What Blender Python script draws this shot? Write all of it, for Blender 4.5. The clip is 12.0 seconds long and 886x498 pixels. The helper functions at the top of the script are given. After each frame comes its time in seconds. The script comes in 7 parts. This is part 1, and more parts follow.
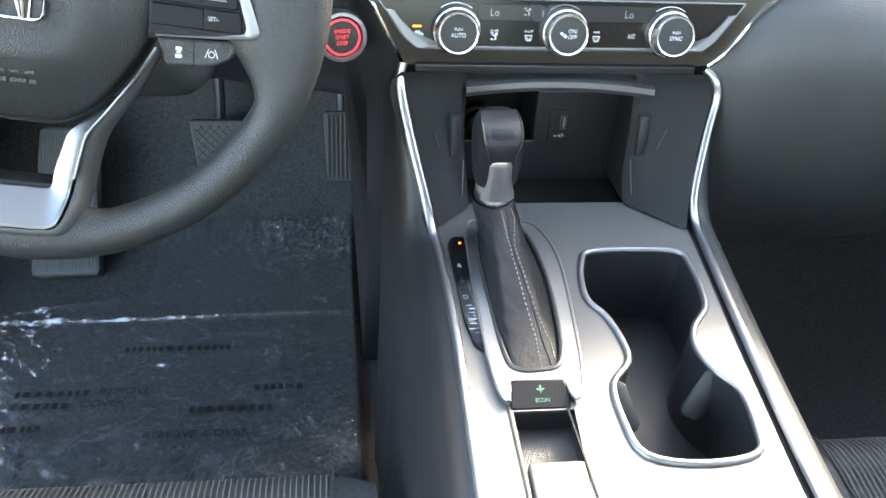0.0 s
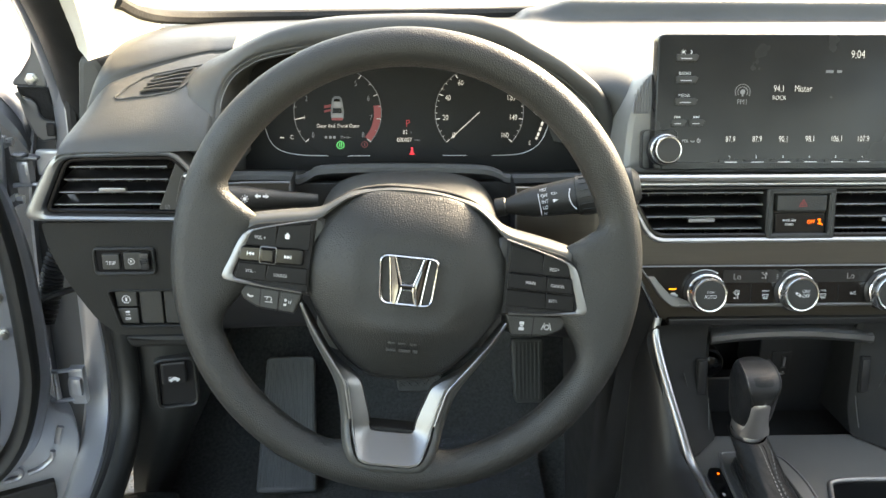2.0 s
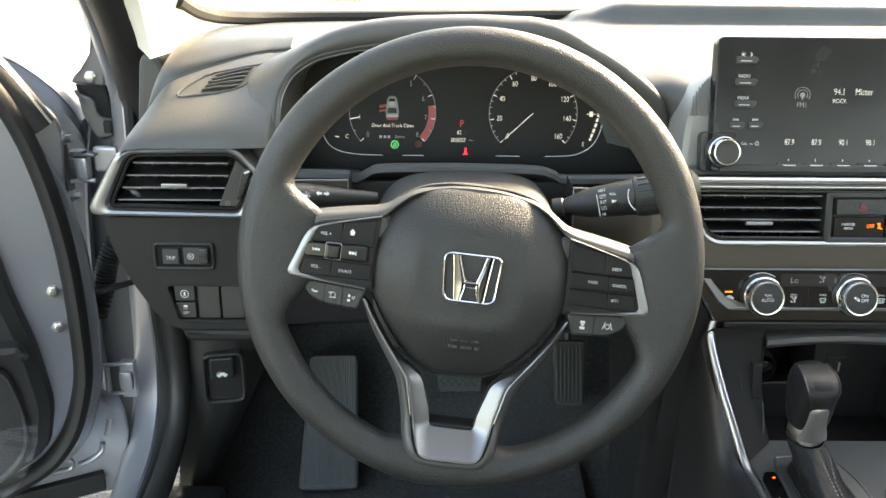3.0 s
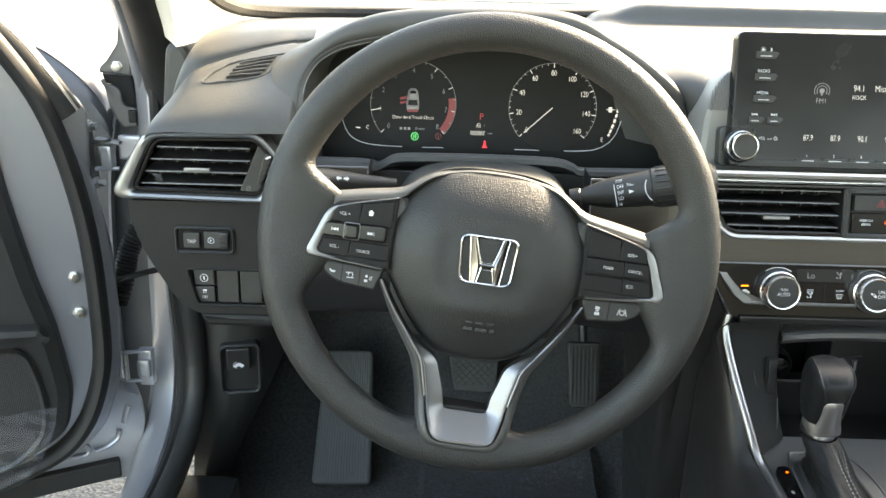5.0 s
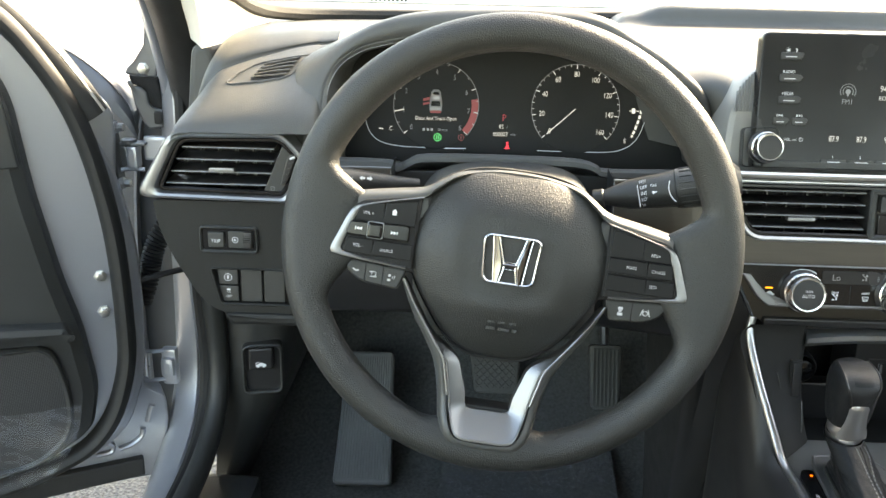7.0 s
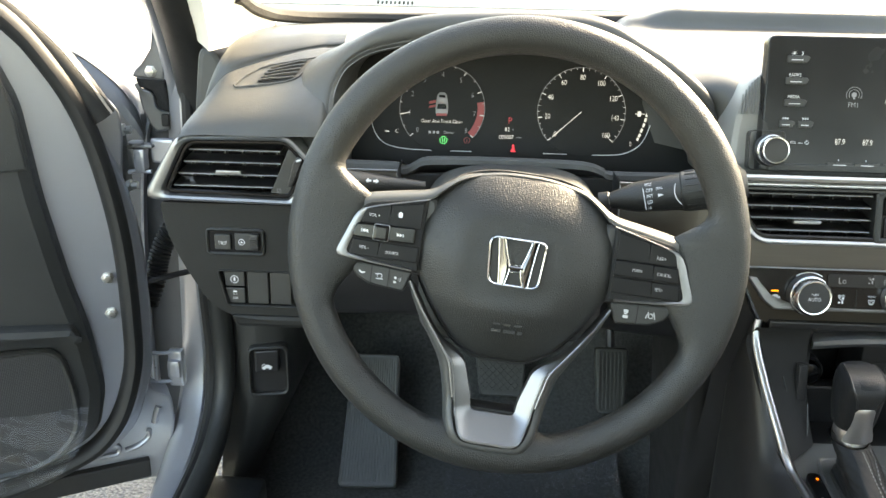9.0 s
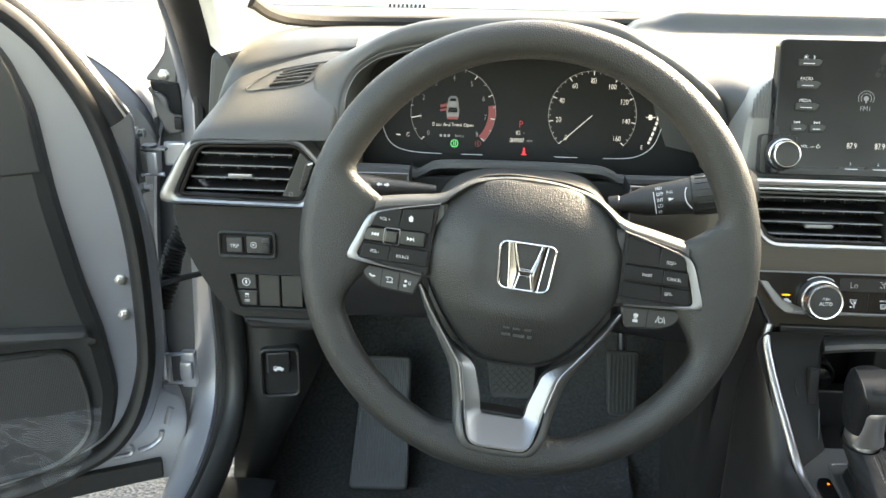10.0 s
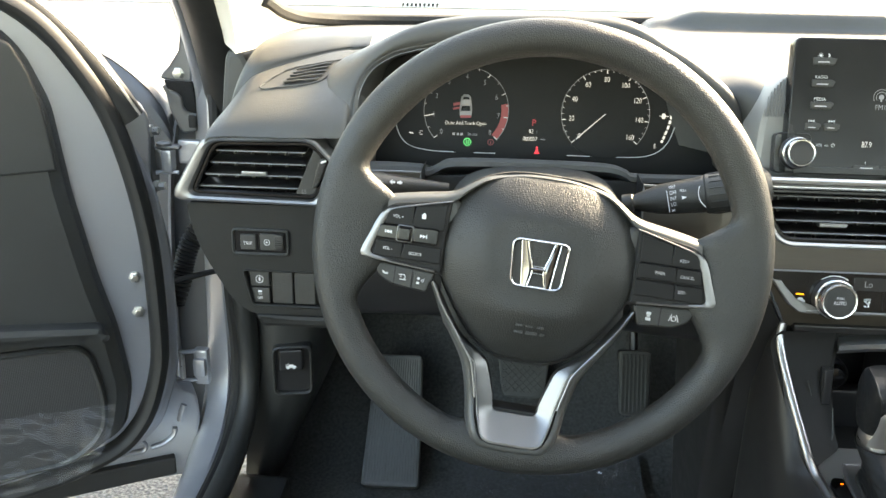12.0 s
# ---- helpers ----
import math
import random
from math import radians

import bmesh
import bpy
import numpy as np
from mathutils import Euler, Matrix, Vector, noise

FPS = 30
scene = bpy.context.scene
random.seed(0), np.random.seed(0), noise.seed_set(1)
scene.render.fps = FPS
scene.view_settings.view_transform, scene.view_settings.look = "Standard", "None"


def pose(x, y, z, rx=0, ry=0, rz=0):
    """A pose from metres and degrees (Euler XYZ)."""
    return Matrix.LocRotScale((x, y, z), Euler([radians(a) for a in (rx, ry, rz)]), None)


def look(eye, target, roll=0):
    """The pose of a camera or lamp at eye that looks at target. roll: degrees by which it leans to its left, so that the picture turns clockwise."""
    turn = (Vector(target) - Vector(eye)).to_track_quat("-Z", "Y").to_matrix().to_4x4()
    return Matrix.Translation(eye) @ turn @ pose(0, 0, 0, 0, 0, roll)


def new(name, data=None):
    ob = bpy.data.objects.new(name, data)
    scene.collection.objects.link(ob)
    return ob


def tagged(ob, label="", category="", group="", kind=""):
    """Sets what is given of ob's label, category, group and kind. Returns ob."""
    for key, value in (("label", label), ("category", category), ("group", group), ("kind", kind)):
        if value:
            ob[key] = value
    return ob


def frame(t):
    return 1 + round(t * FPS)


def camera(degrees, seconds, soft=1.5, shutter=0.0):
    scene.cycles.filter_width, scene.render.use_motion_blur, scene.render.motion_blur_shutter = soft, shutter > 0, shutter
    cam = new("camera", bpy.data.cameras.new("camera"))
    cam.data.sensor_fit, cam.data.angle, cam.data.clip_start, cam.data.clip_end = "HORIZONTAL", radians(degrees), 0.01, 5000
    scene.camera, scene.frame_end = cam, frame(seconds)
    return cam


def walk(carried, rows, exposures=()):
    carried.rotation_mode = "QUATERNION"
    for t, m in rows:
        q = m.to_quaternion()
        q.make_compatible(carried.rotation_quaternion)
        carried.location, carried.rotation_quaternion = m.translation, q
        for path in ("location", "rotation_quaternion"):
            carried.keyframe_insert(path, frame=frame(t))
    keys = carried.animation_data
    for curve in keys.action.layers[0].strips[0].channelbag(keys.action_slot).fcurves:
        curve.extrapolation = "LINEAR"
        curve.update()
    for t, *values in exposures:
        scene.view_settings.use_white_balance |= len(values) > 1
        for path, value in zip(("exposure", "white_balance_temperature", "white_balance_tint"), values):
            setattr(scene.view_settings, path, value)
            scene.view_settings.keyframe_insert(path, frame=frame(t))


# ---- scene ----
cam = camera(53.1, 12.0)
ROWS = [  # seconds, place in metres, turn in degrees
    (0, -0.1987, -0.0097, 1.0810, 56.84, -3.25, -6.50),
    (0.5, -0.2176, -0.0678, 1.1362, 65.77, -2.71, -6.50),
    (1, -0.2629, -0.0901, 1.1668, 67.80, -2.05, -6.24),
    (1.5, -0.3351, -0.1020, 1.1827, 69.27, -0.98, -4.37),
    (2, -0.3882, -0.1064, 1.1810, 69.48, -0.34, -2.16),
    (2.5, -0.4071, -0.1020, 1.1827, 69.62, -0.30, -1.56),
    (3, -0.4183, -0.1131, 1.1785, 69.70, -0.50, -0.27),
    (3.2, -0.4224, -0.1208, 1.1690, 69.71, -0.48, 0.06),
    (5, -0.4175, -0.1287, 1.1575, 70.50, -1.27, 1.21),
    (5.5, -0.4174, -0.1277, 1.1574, 70.45, -1.16, 1.30),
    (6, -0.4195, -0.1298, 1.1556, 70.57, -1.13, 1.74),
    (6.5, -0.4205, -0.1318, 1.1547, 70.69, -1.10, 2.27),
    (7, -0.4195, -0.1318, 1.1547, 70.72, -1.08, 2.54),
    (9, -0.4195, -0.1338, 1.1549, 70.90, -1.05, 2.92),
    (9.5, -0.4176, -0.1376, 1.1591, 70.93, -0.92, 3.41),
    (10, -0.4176, -0.1356, 1.1580, 70.96, -0.90, 3.71),
    (10.5, -0.4176, -0.1356, 1.1580, 70.93, -0.79, 3.98),
    (11, -0.4186, -0.1368, 1.1561, 70.97, -0.87, 4.18),
    (11.5, -0.4186, -0.1378, 1.1551, 71.00, -0.86, 4.36),
    (12, -0.4186, -0.1378, 1.1561, 70.97, -0.85, 4.48),
]
EXPOSURES = [(0.0, 4.32, 7800, 10), (0.5, 4.58, 7700, 10), (1.0, 4.0, 8500, 10), (1.5, 3.48, 8600, 9), (2.0, 3.36, 9250, 10), (5.0, 3.52, 9250, 9), (12.0, 3.58, 9200, 8)]
walk(cam, [(t, pose(*place)) for t, *place in ROWS], EXPOSURES)

# ---- light ----
SUN_FROM = Vector((1.02, 1.0, 0.93))  # towards the sun: ahead of the car and to its right
world = bpy.data.worlds.new("sky")
scene.world = world
world.use_nodes = True
sky = world.node_tree.nodes.new("ShaderNodeTexSky")
sky.sky_type, sky.sun_disc = "NISHITA", False
sky.sun_elevation = math.asin(SUN_FROM.normalized().z)
sky.sun_rotation = math.atan2(SUN_FROM.x, SUN_FROM.y)
sky.altitude, sky.air_density, sky.dust_density, sky.ozone_density = 50, 1.0, 2.0, 1.0
world.node_tree.links.new(sky.outputs[0], world.node_tree.nodes["Background"].inputs["Color"])
world.node_tree.nodes["Background"].inputs["Strength"].default_value = 0.15
sun = new("sun", bpy.data.lights.new("sun", "SUN"))
sun.data.energy, sun.data.angle, sun.data.color = 2.4, radians(14), (1.0, 0.96, 0.90)
sun.matrix_basis = look(SUN_FROM * 20, (0, 0.6, 0.8))


# ---- materials ----
def links(m):
    m.use_nodes = True
    return m.node_tree, m.node_tree.nodes["Principled BSDF"]


def bump_chain(tree, coords, heights, shader):
    """Adds bumps to shader: heights is a list of (node output, strength, distance)."""
    last = None
    for out, strength, distance in heights:
        b = tree.nodes.new("ShaderNodeBump")
        b.inputs["Strength"].default_value, b.inputs["Distance"].default_value = strength, distance
        tree.links.new(out, b.inputs["Height"])
        if last:
            tree.links.new(last, b.inputs["Normal"])
        last = b.outputs[0]
    if last:
        tree.links.new(last, shader.inputs["Normal"])


def tex(tree, coords, kind, scale, detail=2.0, stretch=None):
    src = coords
    if stretch:
        mp = tree.nodes.new("ShaderNodeMapping")
        mp.inputs["Scale"].default_value = stretch
        tree.links.new(coords, mp.inputs[0])
        src = mp.outputs[0]
    if kind == "pebble":  # rounded leather cells between fine creases
        wob = tree.nodes.new("ShaderNodeTexNoise")
        wob.inputs["Scale"].default_value = scale * 0.6
        tree.links.new(src, wob.inputs["Vector"])
        add = tree.nodes.new("ShaderNodeVectorMath")
        add.operation = "MULTIPLY_ADD"
        add.inputs[1].default_value = (0.18 / scale,) * 3
        tree.links.new(wob.outputs["Color"], add.inputs[0])
        tree.links.new(src, add.inputs[2])
        n = tree.nodes.new("ShaderNodeTexVoronoi")
        n.feature = "DISTANCE_TO_EDGE"
        n.inputs["Scale"].default_value = scale
        src = add.outputs[0]
        mr = tree.nodes.new("ShaderNodeMapRange")
        mr.interpolation_type = "SMOOTHSTEP"
        mr.inputs["From Max"].default_value = 0.38
        tree.links.new(n.outputs["Distance"], mr.inputs["Value"])
        out = mr.outputs[0]
    elif kind == "cells":
        n = tree.nodes.new("ShaderNodeTexVoronoi")
        n.feature = "F1"
        n.inputs["Scale"].default_value = scale
        out = n.outputs["Distance"]
    else:
        n = tree.nodes.new("ShaderNodeTexNoise")
        n.inputs["Scale"].default_value, n.inputs["Detail"].default_value = scale, detail
        out = n.outputs["Fac"]
    tree.links.new(src, n.inputs["Vector"])
    return out


def ramp(tree, fac, lo, hi, a, b):
    r = tree.nodes.new("ShaderNodeValToRGB")
    r.color_ramp.elements[0].position, r.color_ramp.elements[1].position = lo, hi
    r.color_ramp.elements[0].color, r.color_ramp.elements[1].color = (*a, 1), (*b, 1)
    tree.links.new(fac, r.inputs[0])
    return r.outputs[0]


def material(name, colour, rough=0.5, metal=0.0, vary=0.12, vary_scale=9, grain=None, wave=None, rough_vary=0.08,
             stretch=None, coat=0.0, ior=1.5):
    """A painted, moulded or metal surface. grain: (kind, scale, strength, depth in metres)."""
    m = bpy.data.materials.new(name)
    tree, bs = links(m)
    co = tree.nodes.new("ShaderNodeTexCoord").outputs["Object"]
    n = tex(tree, co, "noise", vary_scale, 5, stretch)
    dark = tuple(c * (1 - vary) for c in colour)
    light = tuple(min(1, c * (1 + vary)) for c in colour)
    tree.links.new(ramp(tree, n, 0.3, 0.7, dark, light), bs.inputs["Base Color"])
    rr = tree.nodes.new("ShaderNodeMapRange")
    rr.inputs["To Min"].default_value, rr.inputs["To Max"].default_value = max(0.02, rough - rough_vary), rough + rough_vary
    tree.links.new(tex(tree, co, "noise", vary_scale * 6, 4), rr.inputs["Value"])
    tree.links.new(rr.outputs[0], bs.inputs["Roughness"])
    bs.inputs["Metallic"].default_value, bs.inputs["IOR"].default_value = metal, ior
    bs.inputs["Coat Weight"].default_value, bs.inputs["Coat Roughness"].default_value = coat, 0.05
    heights = []
    if grain:
        kind, scale, strength, depth = grain
        heights.append((tex(tree, co, kind, scale, 3, stretch), strength, depth))
    if wave:
        heights.append((tex(tree, co, "noise", wave[0], 2), wave[1], wave[2]))
    bump_chain(tree, co, heights, bs)
    return m


def glow(name, colour, strength):
    m = bpy.data.materials.new(name)
    tree, bs = links(m)
    bs.inputs["Base Color"].default_value = (*[c * 0.4 for c in colour], 1)
    bs.inputs["Emission Color"].default_value = (*colour, 1)
    bs.inputs["Emission Strength"].default_value = strength
    return m


def clear(name, tint=(1, 1, 1), gloss=0.06, rough=0.03, wrinkle=None, haze=0.0):
    """A thin clear sheet: it lets light straight through and gives a sharp reflection."""
    m = bpy.data.materials.new(name)
    m.use_nodes = True
    tree = m.node_tree
    tree.nodes.remove(tree.nodes["Principled BSDF"])
    tr, gl, mix = (tree.nodes.new("ShaderNode" + k) for k in ("BsdfTransparent", "BsdfGlossy", "MixShader"))
    tr.inputs[0].default_value, gl.inputs["Roughness"].default_value = (*tint, 1), rough
    mix.inputs[0].default_value = gloss
    if wrinkle:
        co = tree.nodes.new("ShaderNodeTexCoord").outputs["Object"]
        creases = []
        for k, depth in ((1.2, 0.007), (4.0, 0.0055)):  # sharp creases of three sizes
            flat = tree.nodes.new("ShaderNodeMath")
            flat.operation = "SUBTRACT"
            tree.links.new(tex(tree, co, "noise", wrinkle[0] * k, 2, wrinkle[2]), flat.inputs[0])
            flat.inputs[1].default_value = 0.5
            side = tree.nodes.new("ShaderNodeMath")
            side.operation = "ABSOLUTE"
            tree.links.new(flat.outputs[0], side.inputs[0])
            mr = tree.nodes.new("ShaderNodeMapRange")
            mr.interpolation_type = "SMOOTHSTEP"
            mr.inputs["From Max"].default_value, mr.inputs["To Min"].default_value, mr.inputs["To Max"].default_value = 0.030, 1.0, 0.0
            tree.links.new(side.outputs[0], mr.inputs["Value"])
            patch = tree.nodes.new("ShaderNodeMath")  # creased in patches, smooth between them
            patch.operation = "MULTIPLY"
            tree.links.new(mr.outputs[0], patch.inputs[0])
            where = ramp(tree, tex(tree, co, "noise", wrinkle[0] * 0.9, 2, wrinkle[2]), 0.56, 0.66, (0, 0, 0), (1, 1, 1))
            tree.links.new(where, patch.inputs[1])
            creases.append((patch.outputs[0], wrinkle[1], depth))
        bump_chain(tree, co, creases, gl)
    tree.links.new(tr.outputs[0], mix.inputs[1])
    tree.links.new(gl.outputs[0], mix.inputs[2])
    last = mix
    if haze:  # a milky film scatters a little light
        df, last = tree.nodes.new("ShaderNodeBsdfDiffuse"), tree.nodes.new("ShaderNodeMixShader")
        df.inputs[0].default_value, last.inputs[0].default_value = (0.62, 0.66, 0.70, 1), haze
        tree.links.new(mix.outputs[0], last.inputs[1])
        tree.links.new(df.outputs[0], last.inputs[2])
    tree.links.new(last.outputs[0], tree.nodes["Material Output"].inputs[0])
    return m


M = {
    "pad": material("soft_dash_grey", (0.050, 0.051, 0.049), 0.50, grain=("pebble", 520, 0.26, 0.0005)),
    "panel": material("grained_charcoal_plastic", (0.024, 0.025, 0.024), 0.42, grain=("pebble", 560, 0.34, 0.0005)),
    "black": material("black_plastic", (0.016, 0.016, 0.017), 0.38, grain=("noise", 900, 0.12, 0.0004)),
    "gloss": material("gloss_black", (0.007, 0.007, 0.0075), 0.17, rough_vary=0.03, vary=0.1, ior=1.36),
    "screen": material("screen_glass", (0.014, 0.0145, 0.015), 0.24, rough_vary=0.15, vary=0.35, vary_scale=3, wave=(9, 0.06, 0.02), ior=1.42),
    "rim_leather": material("rim_leather", (0.0215, 0.0225, 0.0215), 0.46, grain=("pebble", 520, 0.40, 0.0006)),
    "leather": material("wheel_leather", (0.020, 0.021, 0.020), 0.48, grain=("pebble", 500, 0.36, 0.0006)),
    "boot": material("boot_leather", (0.0105, 0.0115, 0.013), 0.38, grain=("pebble", 700, 0.45, 0.0004), wave=(75, 0.2, 0.004), ior=1.32),
    "edge": material("bright_satin_edge", (0.46, 0.465, 0.47), 0.30, metal=0.95, rough_vary=0.05, vary=0.04),
    "badge": material("polished_badge_metal", (0.46, 0.465, 0.475), 0.16, metal=1.0, rough_vary=0.03, vary=0.03),
    # badge chrome with the dark cabin's reflection put into its colour
    "chrome_reflection": material("chrome_dark_reflection", (0.15, 0.152, 0.156), 0.16, metal=1.0, rough_vary=0.05, vary=0.1),
    "knob": material("knob_leather", (0.015, 0.0155, 0.0165), 0.38, grain=("pebble", 600, 0.35, 0.0005), ior=1.42),
    "chrome": material("bright_chrome", (0.80, 0.81, 0.82), 0.10, metal=1.0, rough_vary=0.04, vary=0.03),
    "satin": material("satin_silver", (0.245, 0.248, 0.25), 0.40, metal=0.9, rough_vary=0.06, vary=0.05, grain=("noise", 1500, 0.05, 0.0002)),
    "bright": material("bright_knob_silver", (0.78, 0.78, 0.77), 0.24, metal=1.0, vary=0.02, rough_vary=0.02),
    "brushed": material("brushed_metal", (0.50, 0.485, 0.475), 0.34, metal=0.95, vary=0.02, rough_vary=0.03),
    "wood": material("satin_brown_trim", (0.060, 0.050, 0.039), 0.33, metal=0.30, vary=0.07, vary_scale=30, stretch=(0.5, 8, 14), rough_vary=0.02),
    "cream": material("cream_pillar_trim", (0.62, 0.58, 0.50), 0.62, vary=0.05, grain=("noise", 900, 0.15, 0.0005)),
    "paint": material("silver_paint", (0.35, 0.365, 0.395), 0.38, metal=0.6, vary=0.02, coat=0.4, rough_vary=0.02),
    # silver paint again, with shade on brackets, hinges and wing shoulder in its colour
    "shaded_paint": material("shaded_silver_paint", (0.14, 0.145, 0.15), 0.38, metal=0.6, vary=0.08, rough_vary=0.04, wave=(18, 0.08, 0.01)),
    "dial": material("matt_black_dial", (0.010, 0.0105, 0.0105), 0.5, vary=0.1, ior=1.3),
    "cover": material("smooth_grey_spoke_cover", (0.062, 0.063, 0.060), 0.42, vary=0.06, grain=("noise", 1400, 0.10, 0.0003)),
    "lower": material("charcoal_lower_plastic", (0.0120, 0.0125, 0.0120), 0.48, grain=("pebble", 640, 0.4, 0.0005), ior=1.34),
    "kick": material("grained_dark_grey_plastic", (0.022, 0.023, 0.022), 0.46, grain=("pebble", 700, 0.25, 0.0004)),
    "key": material("black_key", (0.0085, 0.0085, 0.009), 0.40, vary=0.06, ior=1.27),
    "trim": material("satin_bright_trim", (0.245, 0.248, 0.253), 0.42, metal=1.0, rough_vary=0.05, vary=0.04, grain=("noise", 1500, 0.05, 0.0002)),
    "tread": material("grey_black_tread_rubber", (0.046, 0.048, 0.046), 0.65, grain=("noise", 400, 0.2, 0.0006)),
    "footrest": material("grey_footrest_rubber", (0.100, 0.104, 0.102), 0.6, grain=("noise", 400, 0.2, 0.0006)),
    # hinge pillar paint, the shade inside the door gap put into its colour
    "jamb": material("shaded_pillar_paint", (0.080, 0.084, 0.088), 0.5, vary=0.15, grain=("noise", 60, 0.1, 0.001)),
    "switch": material("smooth_grey_button", (0.055, 0.057, 0.055), 0.40, vary=0.08),
    "matt": material("matt_black_plastic", (0.0190, 0.0190, 0.0185), 0.6, grain=("noise", 900, 0.12, 0.0004), ior=1.28),
    "rubber": material("black_rubber", (0.012, 0.012, 0.012), 0.6, grain=("noise", 400, 0.2, 0.0006)),
    "foam": material("black_foam", (0.010, 0.010, 0.010), 0.85, grain=("noise", 300, 0.5, 0.002)),
    # black carpet, its colour lifted to stand in for veil in the footwells
    "carpet": material("veil_lifted_carpet", (0.058, 0.061, 0.060), 0.95, vary=0.4, vary_scale=180, grain=("noise", 700, 0.8, 0.003), rough_vary=0.02),
    "fabric": material("charcoal_seat_fabric", (0.045, 0.047, 0.046), 0.9, vary=0.25, vary_scale=260, grain=("noise", 900, 0.6, 0.001), rough_vary=0.03),
    # pleat lines, paler than the seat fabric
    "pleat": material("pale_pleat_line", (0.12, 0.12, 0.112), 0.8, vary=0.1),
    "stitch": material("grey_thread_and_glint", (0.19, 0.195, 0.20), 0.7, vary=0.1),
    "bolt": material("zinc_bolt", (0.62, 0.62, 0.60), 0.3, metal=1.0, vary=0.15, vary_scale=60),
    "headliner": material("beige_headliner", (0.48, 0.45, 0.40), 0.9, grain=("noise", 600, 0.4, 0.001)),
    "print": material("white_print", (0.72, 0.73, 0.74), 0.5, vary=0.04),
    "key_print": material("pale_key_print", (0.56, 0.565, 0.57), 0.5, vary=0.04),
    "grey_print": material("grey_print", (0.20, 0.20, 0.21), 0.5, vary=0.05),
    "red_print": material("red_print", (0.26, 0.040, 0.042), 0.5, vary=0.05),
    "faint": material("grey_print", (0.16, 0.16, 0.165), 0.5, vary=0.05),
    "lit": glow("white_display_light", (0.80, 0.84, 0.86), 0.09),
    "dim": glow("dim_display_light", (0.34, 0.37, 0.41), 0.05),
    "red": glow("red_display_light", (1.0, 0.06, 0.10), 0.10),
    "green": glow("green_display_light", (0.08, 0.75, 0.25), 0.14),
    "dim_green": glow("dim_green_print", (0.16, 0.52, 0.30), 0.02),
    "dull_red": glow("dull_red_light", (0.75, 0.07, 0.09), 0.035),
    "amber": glow("amber_lamp", (1.0, 0.36, 0.02), 0.22),
    "orange": glow("orange_lamp", (1.0, 0.16, 0.01), 0.30),
    "glass": clear("window_glass", (0.93, 0.96, 0.94), 0.05),
    "film": clear("wrinkled_clear_film", (0.97, 0.98, 1.0), 0.17, 0.035, (30, 0.45, (1.5, 1.2, 1)), 0.038),
    "sheet": clear("smooth_clear_film", (0.96, 0.97, 0.98), 0.09, 0.05, (9, 0.05, (1, 1, 1)), 0.014),
}


def asphalt():
    m = material("worn_asphalt", (0.30, 0.245, 0.235), 0.85, vary=0.3, vary_scale=1.2, grain=("cells", 90, 0.7, 0.006))
    tree, bs = links(m)
    co = tree.nodes.new("ShaderNodeTexCoord").outputs["Object"]
    stones = ramp(tree, tex(tree, co, "noise", 160, 3), 0.38, 0.66, (0.060, 0.058, 0.054), (0.175, 0.168, 0.155))
    tree.links.new(stones, bs.inputs["Base Color"])
    return m


M["asphalt"] = asphalt()
M["line"] = material("worn_white_line", (0.70, 0.69, 0.66), 0.8, vary=0.12, vary_scale=20)


def mesh_dots():
    """Fine speaker mesh: rows of small dark holes."""
    m = material("speaker_mesh", (0.035, 0.035, 0.036), 0.5)
    tree, bs = links(m)
    co = tree.nodes.new("ShaderNodeTexCoord").outputs["Object"]
    v = tree.nodes.new("ShaderNodeTexVoronoi")
    v.inputs["Scale"].default_value, v.inputs["Randomness"].default_value = 470, 0.0
    tree.links.new(co, v.inputs["Vector"])
    tree.links.new(ramp(tree, v.outputs["Distance"], 0.32, 0.45, (0.004, 0.004, 0.004), (0.05, 0.05, 0.05)), bs.inputs["Base Color"])
    return m


M["mesh"] = mesh_dots()


# ---- shape helpers: a panel is seen from -y, with x to the right and z up ----
def rounded(points, radius, steps=5):
    """A polygon with its corners rounded; radius may be one number or one for each corner."""
    out, n = [], len(points)
    for i in range(n):
        p, a, b = Vector(points[i]), Vector(points[i - 1]), Vector(points[(i + 1) % n])
        r = radius[i] if isinstance(radius, (list, tuple)) else radius
        d1, d2 = (a - p), (b - p)
        cut = min(r, d1.length * 0.48, d2.length * 0.48)
        s, e = p + d1.normalized() * cut, p + d2.normalized() * cut
        for k in range(steps + 1):
            t = k / steps
            out.append(s * (1 - t) ** 2 + p * 2 * t * (1 - t) + e * t * t)
    return [(v.x, v.y) for v in out]


def rect(w, h, r, x=0.0, z=0.0, steps=4):
    return rounded([(x - w / 2, z - h / 2), (x + w / 2, z - h / 2), (x + w / 2, z + h / 2), (x - w / 2, z + h / 2)], r, steps)


def mirrored(half):
    """A closed outline from its right half, listed from top to bottom."""
    return [(-x, z) for x, z in half if x > 1e-6] + [(x, z) for x, z in reversed(half)]


def spline(points, steps=6, closed=False):
    """A smooth curve through points of any dimension."""
    pts = [Vector(p) for p in points]
    n, out = len(pts), []
    at = (lambda i: pts[i % n]) if closed else (lambda i: pts[min(max(i, 0), n - 1)])
    for i in range(n if closed else n - 1):
        a, b, c, d = at(i - 1), at(i), at(i + 1), at(i + 2)
        for k in range(steps):
            t = k / steps
            out.append(0.5 * ((2 * b) + (c - a) * t + (2 * a - 5 * b + 4 * c - d) * t * t + (3 * b - a - 3 * c + d) * t ** 3))
    if not closed:
        out.append(pts[-1])
    return [tuple(v) for v in out]


